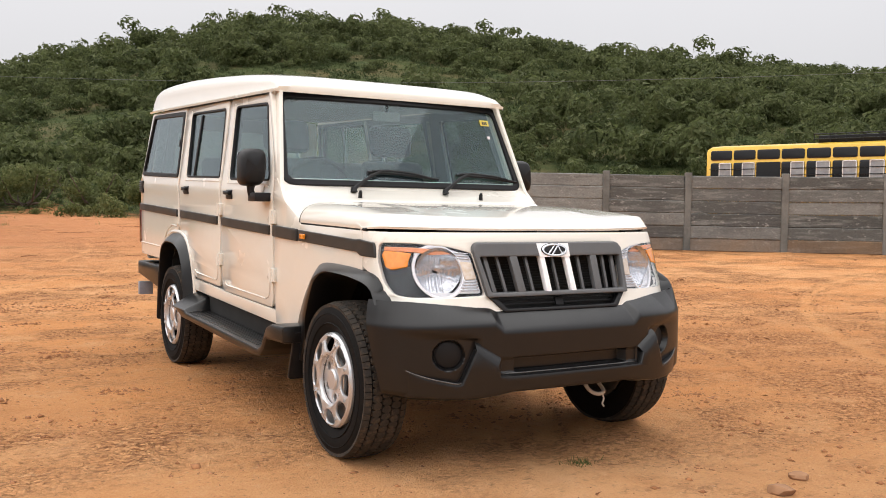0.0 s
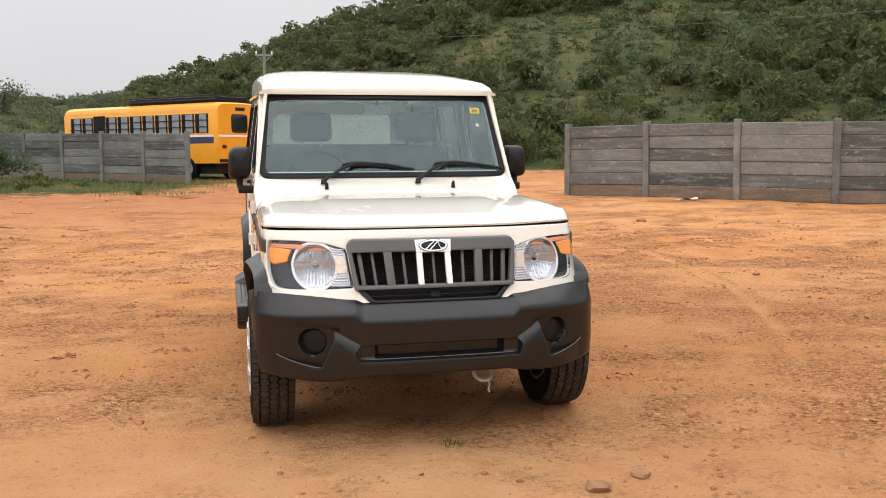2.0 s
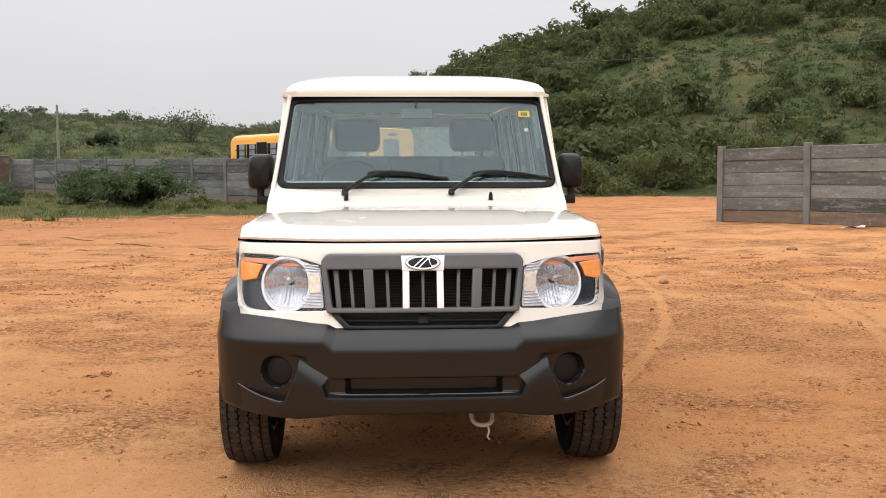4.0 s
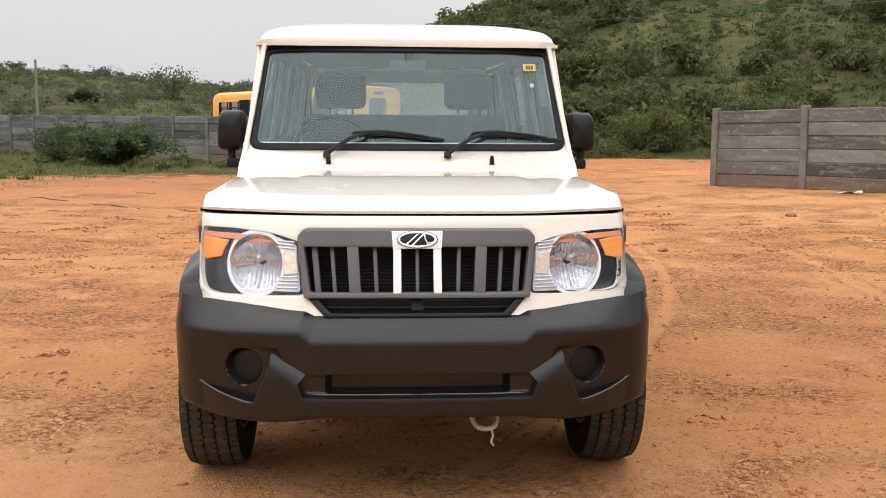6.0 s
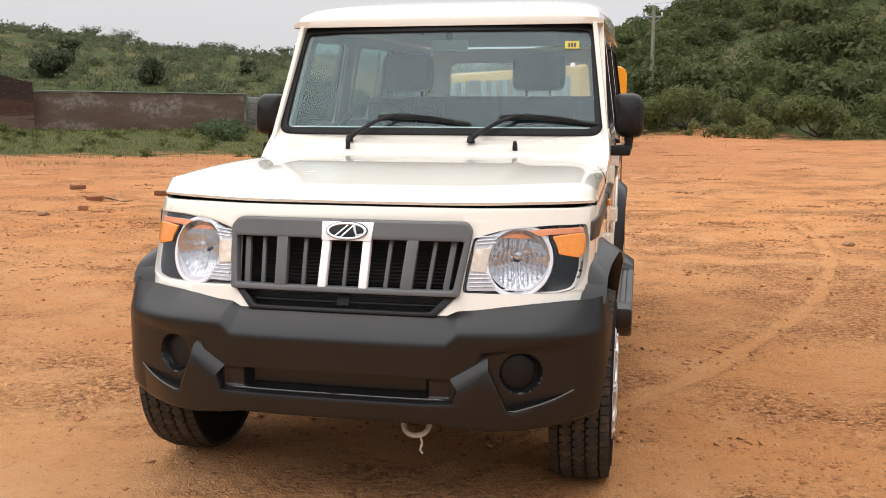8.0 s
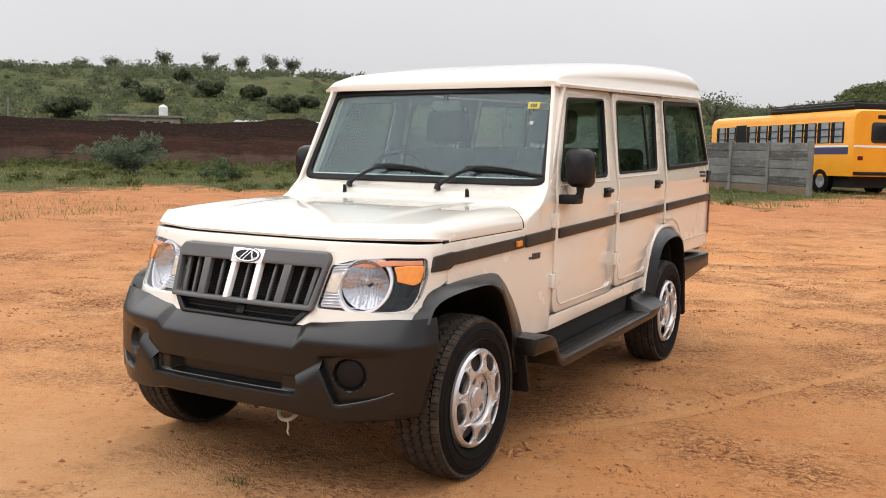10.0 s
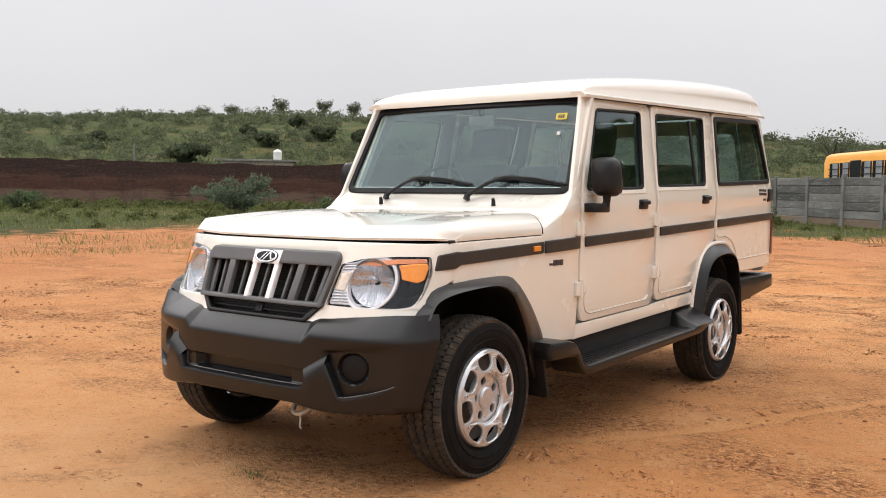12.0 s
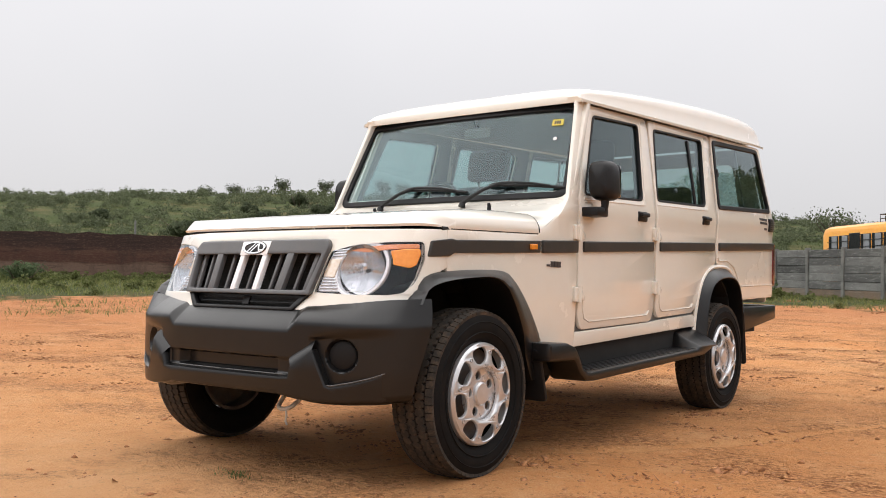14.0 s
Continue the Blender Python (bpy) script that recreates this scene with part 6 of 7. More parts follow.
for y in ys:
    g, m_ = gutter_z(y), roof_mid(y)
    wid = 0.680 - 0.012 * max(0, (y - 3.3) / 0.33) ** 2
    ring = [Vector((-wid - 0.014, y, g - 0.010)), Vector((-wid - 0.016, y, g + 0.004)), Vector((-wid + 0.002, y, g + 0.010))]
    n = 33
    for k in range(n):
        a = math.pi - math.pi * k / (n - 1)
        c, q = math.cos(a), math.sin(a)
        e = 0.42
        ring.append(Vector((math.copysign(abs(c) ** e, c) * (wid - 0.004), y, g + 0.012 + (m_ - g - 0.012) * abs(q) ** 0.40)))
    ring += [Vector((wid - 0.002, y, g + 0.010)), Vector((wid + 0.016, y, g + 0.004)), Vector((wid + 0.014, y, g - 0.010))]
    rows.append(ring)
front = [Vector((p.x, 0.992, min(p.z, 1.632) - 0.012)) for p in rows[0]]
part("roof", grid([front] + rows), M_PAINT, car, "cream domed roof panel", 60)
part("head_liner", plate([rounded([(-0.64, 1.06), (0.64, 1.06), (0.62, 3.52), (-0.62, 3.52)], 0.05)], 0.01, 0, fn=lambda u, v, w: Vector((u, v, 1.628 + 0.04 * (v - 1) + w))), M_LINER, car)

# -- windscreen --
WS_B, WS_T = (0.822, 1.150), (1.040, 1.618)


def on_screen(u, v, w):
    """u across in metres, v from 0 (bottom) to 1 (top), w outward."""
    y = WS_B[0] + (WS_T[0] - WS_B[0]) * v - 0.030 * (1 - (u / 0.7) ** 2)
    z = WS_B[1] + (WS_T[1] - WS_B[1]) * v
    return Vector((u, y - 0.906 * w, z + 0.422 * w))




def screen_loop(d, r=0.05):
    k = d / 0.516
    pts = [(-0.706 + d, k), (0.706 - d, k), (0.662 - d, 1 - k), (-0.662 + d, 1 - k)]
    # round in true proportion: v is scaled to metres first
    q = rounded([(u, v * 0.516) for u, v in pts], r, 5)
    return [(u, v / 0.516) for u, v in q]


sx = frange(-0.6, 0.6, 9)
g_ = part("windscreen", plate([screen_loop(0.01)], 0.005, 0, sx, (0.5,), lambda u, v, w: on_screen(u, v, w - 0.006)), M_GLASS, car)
g_.visible_shadow = False
part("windscreen_seal", plate([screen_loop(-0.006, 0.055), screen_loop(0.026, 0.04)], 0.022, 0.006, sx, (0.3, 0.6), lambda u, v, w: on_screen(u, v, w - 0.014)), M_RUBBER, car)
part("windscreen_frame", plate([[(-0.735, -0.06), (0.735, -0.06), (0.692, 1.045), (-0.692, 1.045)], screen_loop(0.0, 0.05)], 0.03, 0.004, sx, (0.3, 0.6), lambda u, v, w: on_screen(u, v, w - 0.034)), M_PAINT, car)
st = part("permit_sticker", plate([[(0.535, 0.775), (0.595, 0.775), (0.593, 0.845), (0.533, 0.845)]], 0.002, 0, fn=lambda u, v, w: on_screen(u, v, w + 0.001)), M_STICKER, car, "small yellow sticker on the windscreen")
for k in range(3):
    part("sticker_bar", plate([[(0.548 + k * 0.012, 0.79), (0.556 + k * 0.012, 0.79), (0.556 + k * 0.012, 0.825), (0.548 + k * 0.012, 0.825)]], 0.002, 0, fn=lambda u, v, w: on_screen(u, v, w + 0.003)), M_DECAL, st)
part("white_sticker", plate([[(0.562, 0.61), (0.580, 0.61), (0.580, 0.645), (0.562, 0.645)]], 0.002, 0, fn=lambda u, v, w: on_screen(u, v, w + 0.001)), M_WHITEPAPER, car)


def wiper(x0):
    w = part("wiper", tube([on_screen(x0, -0.10, 0.030), on_screen(x0, -0.055, 0.034)], [0.018, 0.014], 10), M_BLACK, car, "black wiper lying on the windscreen")
    part("wiper_arm", tube([on_screen(x0, -0.07, 0.034), on_screen(x0 + 0.03, -0.030, 0.040), on_screen(x0 + 0.105, 0.070, 0.038), on_screen(x0 + 0.185, 0.142, 0.030), on_screen(x0 + 0.27, 0.140, 0.026)], [0.012, 0.010, 0.0085, 0.007, 0.005], 8), M_BLACK, w)
    part("wiper_bridge", tube([on_screen(x0 + 0.13, 0.146, 0.018), on_screen(x0 + 0.22, 0.150, 0.026), on_screen(x0 + 0.36, 0.126, 0.024), on_screen(x0 + 0.45, 0.100, 0.016)], 0.006, 7), M_BLACK, w)
    part("wiper_blade", tube([on_screen(x0 + 0.11, 0.145, 0.008), on_screen(x0 + 0.30, 0.128, 0.010), on_screen(x0 + 0.52, 0.084, 0.008)], 0.0075, 6), M_RUBBER, w)


wiper(-0.362)
wiper(0.170)
for x in (-0.352, 0.362):
    n_ = part("washer_nozzle", tube([(x, 0.700, 1.085), (x, 0.700, 1.110), (x, 0.694, 1.122)], [0.011, 0.010, 0.007], 8), M_BLACK, car)


# -- door mirrors --
def mirror(s):
    rows = []
    for y, f in ((0.975, 0.0), (0.968, 0.82), (0.952, 0.95), (0.932, 1.0), (0.892, 0.98), (0.866, 0.90), (0.850, 0.74), (0.846, 0.0)):
        c = Vector((s * 0.812, y + 0.08, 1.232))
        ring = []
        for j in range(28):
            a = 2 * math.pi * j / 28
            cx, cz = math.cos(a), math.sin(a)
            ring.append(c + Vector((s * math.copysign(abs(cx) ** 0.5, cx) * 0.064 * max(f, 0.02) - s * 0.008 * cz * f, 0, math.copysign(abs(cz) ** 0.5, cz) * 0.094 * max(f, 0.02))))
        rows.append(ring)
    m_ = part("door_mirror", grid(rows, True, True), M_BLACK, car, "black door mirror on a bent arm", 50)
    part("mirror_glass", plate([rounded([(-0.052, -0.080), (0.052, -0.080), (0.052, 0.080), (-0.052, 0.080)], 0.02)], 0.004, 0, fn=lambda u, v, w: Vector((s * 0.812 + u, 1.057 + w, 1.232 + v))), M_CHROME, m_)
    part("mirror_arm", tube([(s * 0.815, 0.995, 1.150), (s * 0.815, 0.995, 1.115), (s * 0.810, 0.990, 1.092)], [0.022, 0.018, 0.020], 10), M_BLACK, m_)
    part("mirror_foot", box(*sorted((s * 0.736, s * 0.825)), 0.905, 1.015, 1.062, 1.106, 0.010), M_BLACK, m_)


mirror(1)
mirror(-1)
for s in (1, -1):
    press_line(s, [(0.945, 1.135), (1.005, 1.140), (1.02, 1.10), (1.02, 1.05)], car, "pressed_corner", 0.004)


# -- arch flares, mud flaps, steps --
def flare(s, outer, inner, width_fn, name="wheel_arch_flare"):
    n = 34
    o, i_ = spline(outer, n), spline(inner, n)
    rows = []
    for a, b in zip(o, i_):
        w = width_fn(a.x)
        base = half_width(max(a.x, -0.1), a.y) if a.x > -0.1 else float(np.interp(a.x, [-0.33, -0.30, -0.26, -0.21, -0.14, -0.10], [0.66, 0.698, 0.722, 0.733, 0.737, 0.738]))
        d = w - base
        at = [a.lerp(b, t) for t in (0.06, 0.22, 0.45, 0.72, 0.92)]
        rows.append([(s * (base - 0.01), a.x, a.y)] + [(s * (base + d * k), p.x, p.y) for p, k in zip(at, (0.06, 0.24, 0.52, 0.84, 0.98))] + [(s * (w - 0.004), b.x, b.y), (s * (w - 0.03), b.x + 0.02 * (b.x - a.x), b.y - 0.004), (s * 0.60, b.x, b.y)])
    return part(name, grid(rows), M_PLASTIC, car, "dark grey wheel arch flare", 40)


for s in (1, -1):
    flare(s, FRONT_ARCH_OUT, FRONT_ARCH_IN, lambda y: float(np.interp(y, [-0.31, -0.25, -0.18, -0.1, 0.1, 0.3, 0.5, 0.6], [0.780, 0.781, 0.784, 0.789, 0.806, 0.822, 0.80, 0.77])))
    flare(s, REAR_ARCH_OUT, REAR_ARCH_IN, lambda y: float(np.interp(y, [2.2, 2.35, 2.6, 2.9, 3.03], [0.780, 0.792, 0.800, 0.798, 0.785])))
    part("mud_flap", plate([rounded([(0.60, 0.250), (0.812, 0.250), (0.800, 0.47), (0.60, 0.47)], 0.02)], 0.02, 0.005, fn=lambda u, v, w: Vector((s * u, 0.445 + w + 0.20 * max(0.0, 0.44 - v) - 0.30 * max(0, v - 0.44), v))), M_BLACK, car, "black mud flap behind the wheel")
    part("mud_flap", plate([rounded([(0.60, 0.255), (0.790, 0.255), (0.785, 0.60), (0.60, 0.60)], 0.02)], 0.014, 0.004, fn=lambda u, v, w: Vector((s * u, 3.01 + w - 0.2 * max(0, v - 0.45), v))), M_BLACK, car)
    top = [(0.44, 0.500), (0.60, 0.494), (0.665, 0.475), (0.705, 0.430), (0.735, 0.378), (0.785, 0.357), (2.055, 0.402), (2.075, 0.500), (2.20, 0.522), (2.35, 0.530)]
    low = [(2.36, 0.47), (2.25, 0.39), (2.15, 0.362), (0.86, 0.314), (0.76, 0.318), (0.70, 0.36), (0.66, 0.415), (0.44, 0.42)]
    step = part("side_step", plate([rounded(top + low, 0.012, 2)], 0.182, 0.014, (), (), lambda u, v, w: Vector((s * (0.672 + w), u, v if u < 2.06 or v < 0.405 else 0.405 + (v - 0.405) * (1 - 0.92 * w / 0.182)))), M_PLASTIC, car, "ribbed dark grey side step")
    for k in range(5):
        x = 0.715 + k * 0.0255
        part("step_rib", plate([[(0.86, 0.352), (2.03, 0.394), (2.03, 0.404), (0.86, 0.363)]], 0.010, 0.002, fn=lambda u, v, w: Vector((s * (x + w), u, v))), M_PLASTIC, step)
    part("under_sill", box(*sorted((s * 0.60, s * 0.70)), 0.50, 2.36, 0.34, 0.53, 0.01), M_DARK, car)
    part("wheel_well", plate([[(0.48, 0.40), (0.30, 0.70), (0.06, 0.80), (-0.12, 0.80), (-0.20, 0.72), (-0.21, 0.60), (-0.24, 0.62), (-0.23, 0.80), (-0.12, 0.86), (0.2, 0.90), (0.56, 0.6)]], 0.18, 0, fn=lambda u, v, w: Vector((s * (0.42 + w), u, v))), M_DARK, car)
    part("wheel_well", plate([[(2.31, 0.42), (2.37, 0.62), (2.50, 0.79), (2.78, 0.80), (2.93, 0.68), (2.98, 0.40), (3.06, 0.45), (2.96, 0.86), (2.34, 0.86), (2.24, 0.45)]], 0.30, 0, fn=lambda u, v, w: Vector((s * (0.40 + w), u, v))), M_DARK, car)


# -- bumpers --
BUMP = spline([(0, -0.560), (0.20, -0.558), (0.36, -0.545), (0.50, -0.512), (0.62, -0.468), (0.72, -0.408), (0.774, -0.350), (0.800, -0.280)], 80)
BUMP_RUN = [0.0]
for a_, b_ in zip(BUMP, BUMP[1:]):
    BUMP_RUN.append(BUMP_RUN[-1] + (b_ - a_).length)
BUMP_X, BUMP_Y = [p.x for p in BUMP], [p.y for p in BUMP]


def bumper_top(x):
    return float(np.interp(x, [0, 0.332, 0.364, 0.45, 0.55, 0.70, 0.82], [0.642, 0.642, 0.651, 0.656, 0.663, 0.678, 0.686]))


def bumper_low(x):
    return float(np.interp(x, [0, 0.30, 0.36, 0.45, 0.55, 0.66, 0.72, 0.82], [0.322, 0.322, 0.310, 0.298, 0.298, 0.304, 0.310, 0.318]))


def bumper_dent(x, z):
    """Depth of the lower face behind the bumper's plan line: tuck under, lamp pocket, slot."""
    o = -0.10 * max(0.0, 0.42 - z) ** 1.3
    o -= 0.011 * smooth01((0.548 + 0.10 * (x - 0.46) - z) / 0.016) * smooth01((0.76 - x) / 0.18) * smooth01((x - 0.42) / 0.03)
    o -= 0.026 * smooth01((0.060 - math.hypot(x - 0.549, z - 0.478)) / 0.008)
    if x < 0.345:
        slot = smooth01((z - 0.404) / 0.008) * smooth01((0.466 - z) / 0.012)
        o -= slot * (0.040 * smooth01((0.290 - x) / 0.02) + 0.005)
    return o


def on_bumper(u, z, o):
    """A place on the bumper: u along its plan, z height, o outward."""
    au = abs(u)
    au -= 0.085 * smooth01((0.66 - z) / 0.36) * smooth01((au - 0.70) / (BUMP_RUN[-1] - 0.70))
    x, y = float(np.interp(au, BUMP_RUN, BUMP_X)), float(np.interp(au, BUMP_RUN, BUMP_Y))
    i = min(len(BUMP) - 2, max(0, int(np.searchsorted(BUMP_RUN, au)) - 1))
    d = (BUMP[i + 1] - BUMP[i]).normalized()
    return Vector((math.copysign(x + d.y * o, u), y - d.x * o, z))


rows = []
for u in frange(-BUMP_RUN[-1], BUMP_RUN[-1], 321):
    x = float(np.interp(abs(u), BUMP_RUN, BUMP_X))
    zt, zl = bumper_top(x), bumper_low(x)
    crease = float(np.interp(x, [0, 0.332, 0.368, 0.5, 0.70, 0.82], [0.566, 0.566, 0.598, 0.596, 0.590, 0.596]))
    inn = float(np.interp(x, [0.0, 0.58, 0.70, 0.76, 0.80], [0.084, 0.084, 0.056, 0.028, 0.020]))
    prof = [(zt - 0.012, -inn - 0.016), (zt - 0.002, -inn - 0.010), (zt, -inn)]
    prof += [(zt + (crease + 0.006 - zt) * t, -inn + (inn - 0.004) * t ** 0.82) for t in frange(0.12, 1.0, 9)]
    prof += [(crease + (zl + 0.03 - crease) * t, bumper_dent(x, crease + (zl + 0.03 - crease) * t)) for t in frange(0.0, 1.0, 56)]
    prof += [(zl + q, bumper_dent(x, zl + q) - w) for q, w in ((0.018, 0.006), (0.008, 0.018), (0.0, 0.04), (0.002, 0.09))]
    for _ in range(7):                            # rounds off the crease
        prof = prof[:3] + [tuple(0.25 * a + 0.5 * b + 0.25 * c for a, b, c in zip(p, q, r_)) for p, q, r_ in zip(prof[2:22], prof[3:23], prof[4:24])] + prof[23:]
    rows.append([on_bumper(u, z, o) for z, o in prof])
bump_front = part("front_bumper", grid(rows), M_PLASTIC, car, "grained dark grey front bumper", 28)


def block_point(u, z, w):
    """The proud lower block; it dies away into the corner."""
    x = float(np.interp(abs(u), BUMP_RUN, BUMP_X))
    f = smooth01((0.725 - x) / 0.23)
    return on_bumper(u, z, -0.10 * max(0.0, 0.42 - z) ** 1.3 + (w - 0.020) * f - 0.006 * (1 - f))


half_block = [(0.352, 0.398), (0.366, 0.442), (0.448, 0.500), (0.456, 0.498), (0.508, 0.376), (0.520, 0.372), (0.60, 0.388), (0.66, 0.405), (0.715, 0.426), (0.73, 0.36), (0.70, 0.322), (0.55, 0.312), (0.45, 0.312), (0.36, 0.322), (0.30, 0.332)]
block = [(run_b, z) for run_b, z in ((float(np.interp(x, BUMP_X, BUMP_RUN)), z) for x, z in half_block)]
block = block + [(-u, z) for u, z in block[::-1]]
part("lower_block", plate([block], 0.046, 0.010, frange(-0.76, 0.76, 39), (0.34, 0.37, 0.42), block_point), M_PLASTIC, bump_front, "", 32)
for s in (1, -1):
    rows = []
    for t in frange(0, 1, 7):
        rows.append([on_bumper(s * float(np.interp(xa + (xb - xa) * t, BUMP_X, BUMP_RUN)), za + (zb - za) * t, o) for xa, za, xb, zb, o in ((0.346, 0.470, 0.452, 0.532, -0.007), (0.352, 0.460, 0.454, 0.521, 0.009), (0.366, 0.440, 0.452, 0.499, 0.0235), (0.374, 0.432, 0.456, 0.489, 0.0262))])
    part("bumper_facet", grid(rows), M_PLASTIC, bump_front, "", 25)
# pale tubes paint the sky's highlight along the block's upper ledge and slot
for ends in ([(0.508, 0.3765), (0.520, 0.373), (0.60, 0.389), (0.66, 0.406), (0.712, 0.427)], [(0.0, 0.402), (0.12, 0.402), (0.24, 0.402), (0.335, 0.402)]):
    for s in (1, -1):
        line = spline([(float(np.interp(x, BUMP_X, BUMP_RUN)), z) for x, z in ends], 14)
        sits = [(0.004 if ends[0][0] else -0.0005) for p in line]
        pts = [block_point(s * p.x, p.y, 0.0445) if ends[0][0] else on_bumper(s * p.x, p.y, o) for p, o in zip(line, sits)]
        part("bumper_edge_highlight", tube(pts, [0.0006] + [0.0028] * (len(pts) - 2) + [0.0006], 6), M_EDGE, bump_front, "pale bumper edge with a painted sky highlight")
for s in (1, -1):
    c_ = on_bumper(s * float(np.interp(0.546, BUMP_X, BUMP_RUN)), 0.478, -0.026)
    m_ = Matrix.Translation(c_) @ Matrix.Rotation(s * radians(22), 4, "Z") @ Matrix.Rotation(radians(-90), 4, "Z")
    part("fog_lamp_blank", move(lathe([(-0.004, 0.001), (-0.003, 0.046), (-0.006, 0.052), (-0.012, 0.058), (-0.03, 0.060)], 36, False), m_), M_RUBBER, bump_front, "round black fog lamp blank")
part("rear_bumper", plate([rounded([(-0.755, 3.06), (-0.765, 3.70), (-0.72, 3.76), (0.72, 3.76), (0.765, 3.70), (0.755, 3.06), (0.70, 3.06), (0.70, 3.55), (-0.70, 3.55), (-0.70, 3.06)], 0.03)], 0.17, 0.015, fn=lambda u, v, w: Vector((u, v, 0.455 + w + (0.17 - w) / 0.17 * 0.085 * max(0.0, v - 3.06) / 0.7))), M_PLASTIC, car, "dark grey rear bumper")
part("tow_plate", box(-0.762, -0.66, 3.66, 3.70, 0.370, 0.470, 0.006), M_TOWPLATE, car, "pale blue-grey plate under the rear bumper")
hook = spline([(0.222, -0.40, 0.305), (0.222, -0.430, 0.272), (0.235, -0.452, 0.256), (0.262, -0.458, 0.250), (0.290, -0.452, 0.256), (0.300, -0.430, 0.270), (0.300, -0.40, 0.290)], 16)
hook = [p + Vector((-0.04, 0, 0.008)) for p in hook]
h_ = part("tow_eye", tube(hook, 0.0085, 8), M_ROPE, car, "pale bent tow eye under the bumper")
part("tow_cord", tube([(0.240, -0.458, 0.258), (0.246, -0.460, 0.236), (0.239, -0.458, 0.214), (0.248, -0.459, 0.202)], 0.004, 6), M_ROPE, h_)


# -- grille --
gr = part("grille", plate([rounded([(-0.382, 0.878), (-0.362, 0.902), (0.362, 0.902), (0.382, 0.878), (0.356, 0.690), (-0.356, 0.690)], [0.012, 0.012, 0.012, 0.012, 0.008, 0.008]), rounded([(-0.358, 0.846), (0.358, 0.846), (0.336, 0.708), (-0.336, 0.708)], 0.008)], 0.030, 0.006, frange(-0.36, 0.36, 13), (0.75, 0.80, 0.86), lambda u, v, w: on_nose(u, v, w - 0.006)), M_GRILLE, car, "dark grey slatted grille")
# near-black backing and fins: the grille's inner shade is in their colour
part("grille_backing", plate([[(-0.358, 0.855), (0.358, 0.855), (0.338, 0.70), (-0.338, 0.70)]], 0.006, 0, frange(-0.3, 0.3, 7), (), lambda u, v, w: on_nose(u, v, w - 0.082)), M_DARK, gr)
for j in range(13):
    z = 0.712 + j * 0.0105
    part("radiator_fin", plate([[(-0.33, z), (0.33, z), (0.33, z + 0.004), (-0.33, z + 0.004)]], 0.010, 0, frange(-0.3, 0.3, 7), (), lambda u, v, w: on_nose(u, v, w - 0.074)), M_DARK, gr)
for x, hw in ((0.0, 0.006), (0.064, 0.0130), (0.136, 0.0068), (0.206, 0.0185), (0.274, 0.0068), (0.330, 0.010)):
    for sg in ((1, -1) if x else (1,)):
        wide, white = hw > 0.01, x == 0.064
        xt, xb = sg * x, sg * x * (1.0 if x < 0.1 else 0.95)
        part("white_bar" if white else "grille_bar", plate([[(xb - hw, 0.702), (xb + hw, 0.702), (xt + hw, 0.852), (xt - hw, 0.852)]], 0.026 if wide else 0.016, 0.004, (), (0.75, 0.80), lambda u, v, w: on_nose(u, v, w - (0.004 if wide else 0.013))), M_WHITE if white else M_GRILLE, gr)
part("emblem_plate", plate([[(-0.078, 0.842), (0.078, 0.842), (0.082, 0.897), (-0.082, 0.897)]], 0.003, 0.001, (), (), lambda u, v, w: on_nose(u, v, w + 0.0226)), M_WHITE, gr, "white plate with an oval emblem")
em = part("emblem", plate([ellipse(0, 0.871, 0.066, 0.0275, 36)], 0.006, 0.002, (), (), lambda u, v, w: on_nose(u, v, w + 0.0245)), M_BLACK, gr, "black oval emblem with a bright rim")
part("emblem_rim", plate([ellipse(0, 0.871, 0.0635, 0.0260, 36), ellipse(0, 0.871, 0.0545, 0.0185, 36)], 0.009, 0.002, (), (), lambda u, v, w: on_nose(u, v, w + 0.0245)), M_CHROME, em)
for x0, x1, wd in ((-0.038, 0.004, 0.008), (-0.016, 0.022, 0.008)):
    part("emblem_bar", plate([[(x0 - wd / 2, 0.853), (x0 + wd / 2, 0.852), (x1 + wd / 2, 0.890), (x1 - wd / 2, 0.889)]], 0.008, 0.001, (), (), lambda u, v, w: on_nose(u, v, w + 0.0245)), M_CHROME, em)
part("emblem_bar", tube([on_nose(u, z, 0.0315) for u, z in ((0.022, 0.889), (0.026, 0.872), (0.032, 0.859), (0.050, 0.862))], 0.0038, 6), M_CHROME, em)
lw = part("lower_grille", plate([rounded([(-0.350, 0.694), (0.350, 0.694), (0.290, 0.632), (-0.290, 0.632)], 0.008), rounded([(-0.312, 0.686), (0.312, 0.686), (0.272, 0.645), (-0.272, 0.645)], 0.006)], 0.024, 0.005, frange(-0.3, 0.3, 7), (), lambda u, v, w: on_nose(u, v, w - 0.014)), M_BLACK, car)
# near-black sheet paints the shade behind the lower bars
part("lower_grille_backing", plate([[(-0.33, 0.69), (0.33, 0.69), (0.29, 0.638), (-0.29, 0.638)]], 0.006, 0, frange(-0.3, 0.3, 7), (), lambda u, v, w: on_nose(u, v, w - 0.055)), M_DARK, lw)
for z in (0.657, 0.671):
    part("lower_grille_bar", plate([[(-0.30, z), (0.30, z), (0.30, z + 0.004), (-0.30, z + 0.004)]], 0.012, 0, frange(-0.3, 0.3, 7), (), lambda u, v, w: on_nose(u, v, w - 0.03)), M_BLACK, lw)
part("lower_latch", plate([rounded([(-0.02, 0.648), (0.02, 0.648), (0.02, 0.682), (-0.02, 0.682)], 0.004)], 0.012, 0.002, fn=lambda u, v, w: on_nose(u, v, w - 0.026)), M_BLACK, lw)


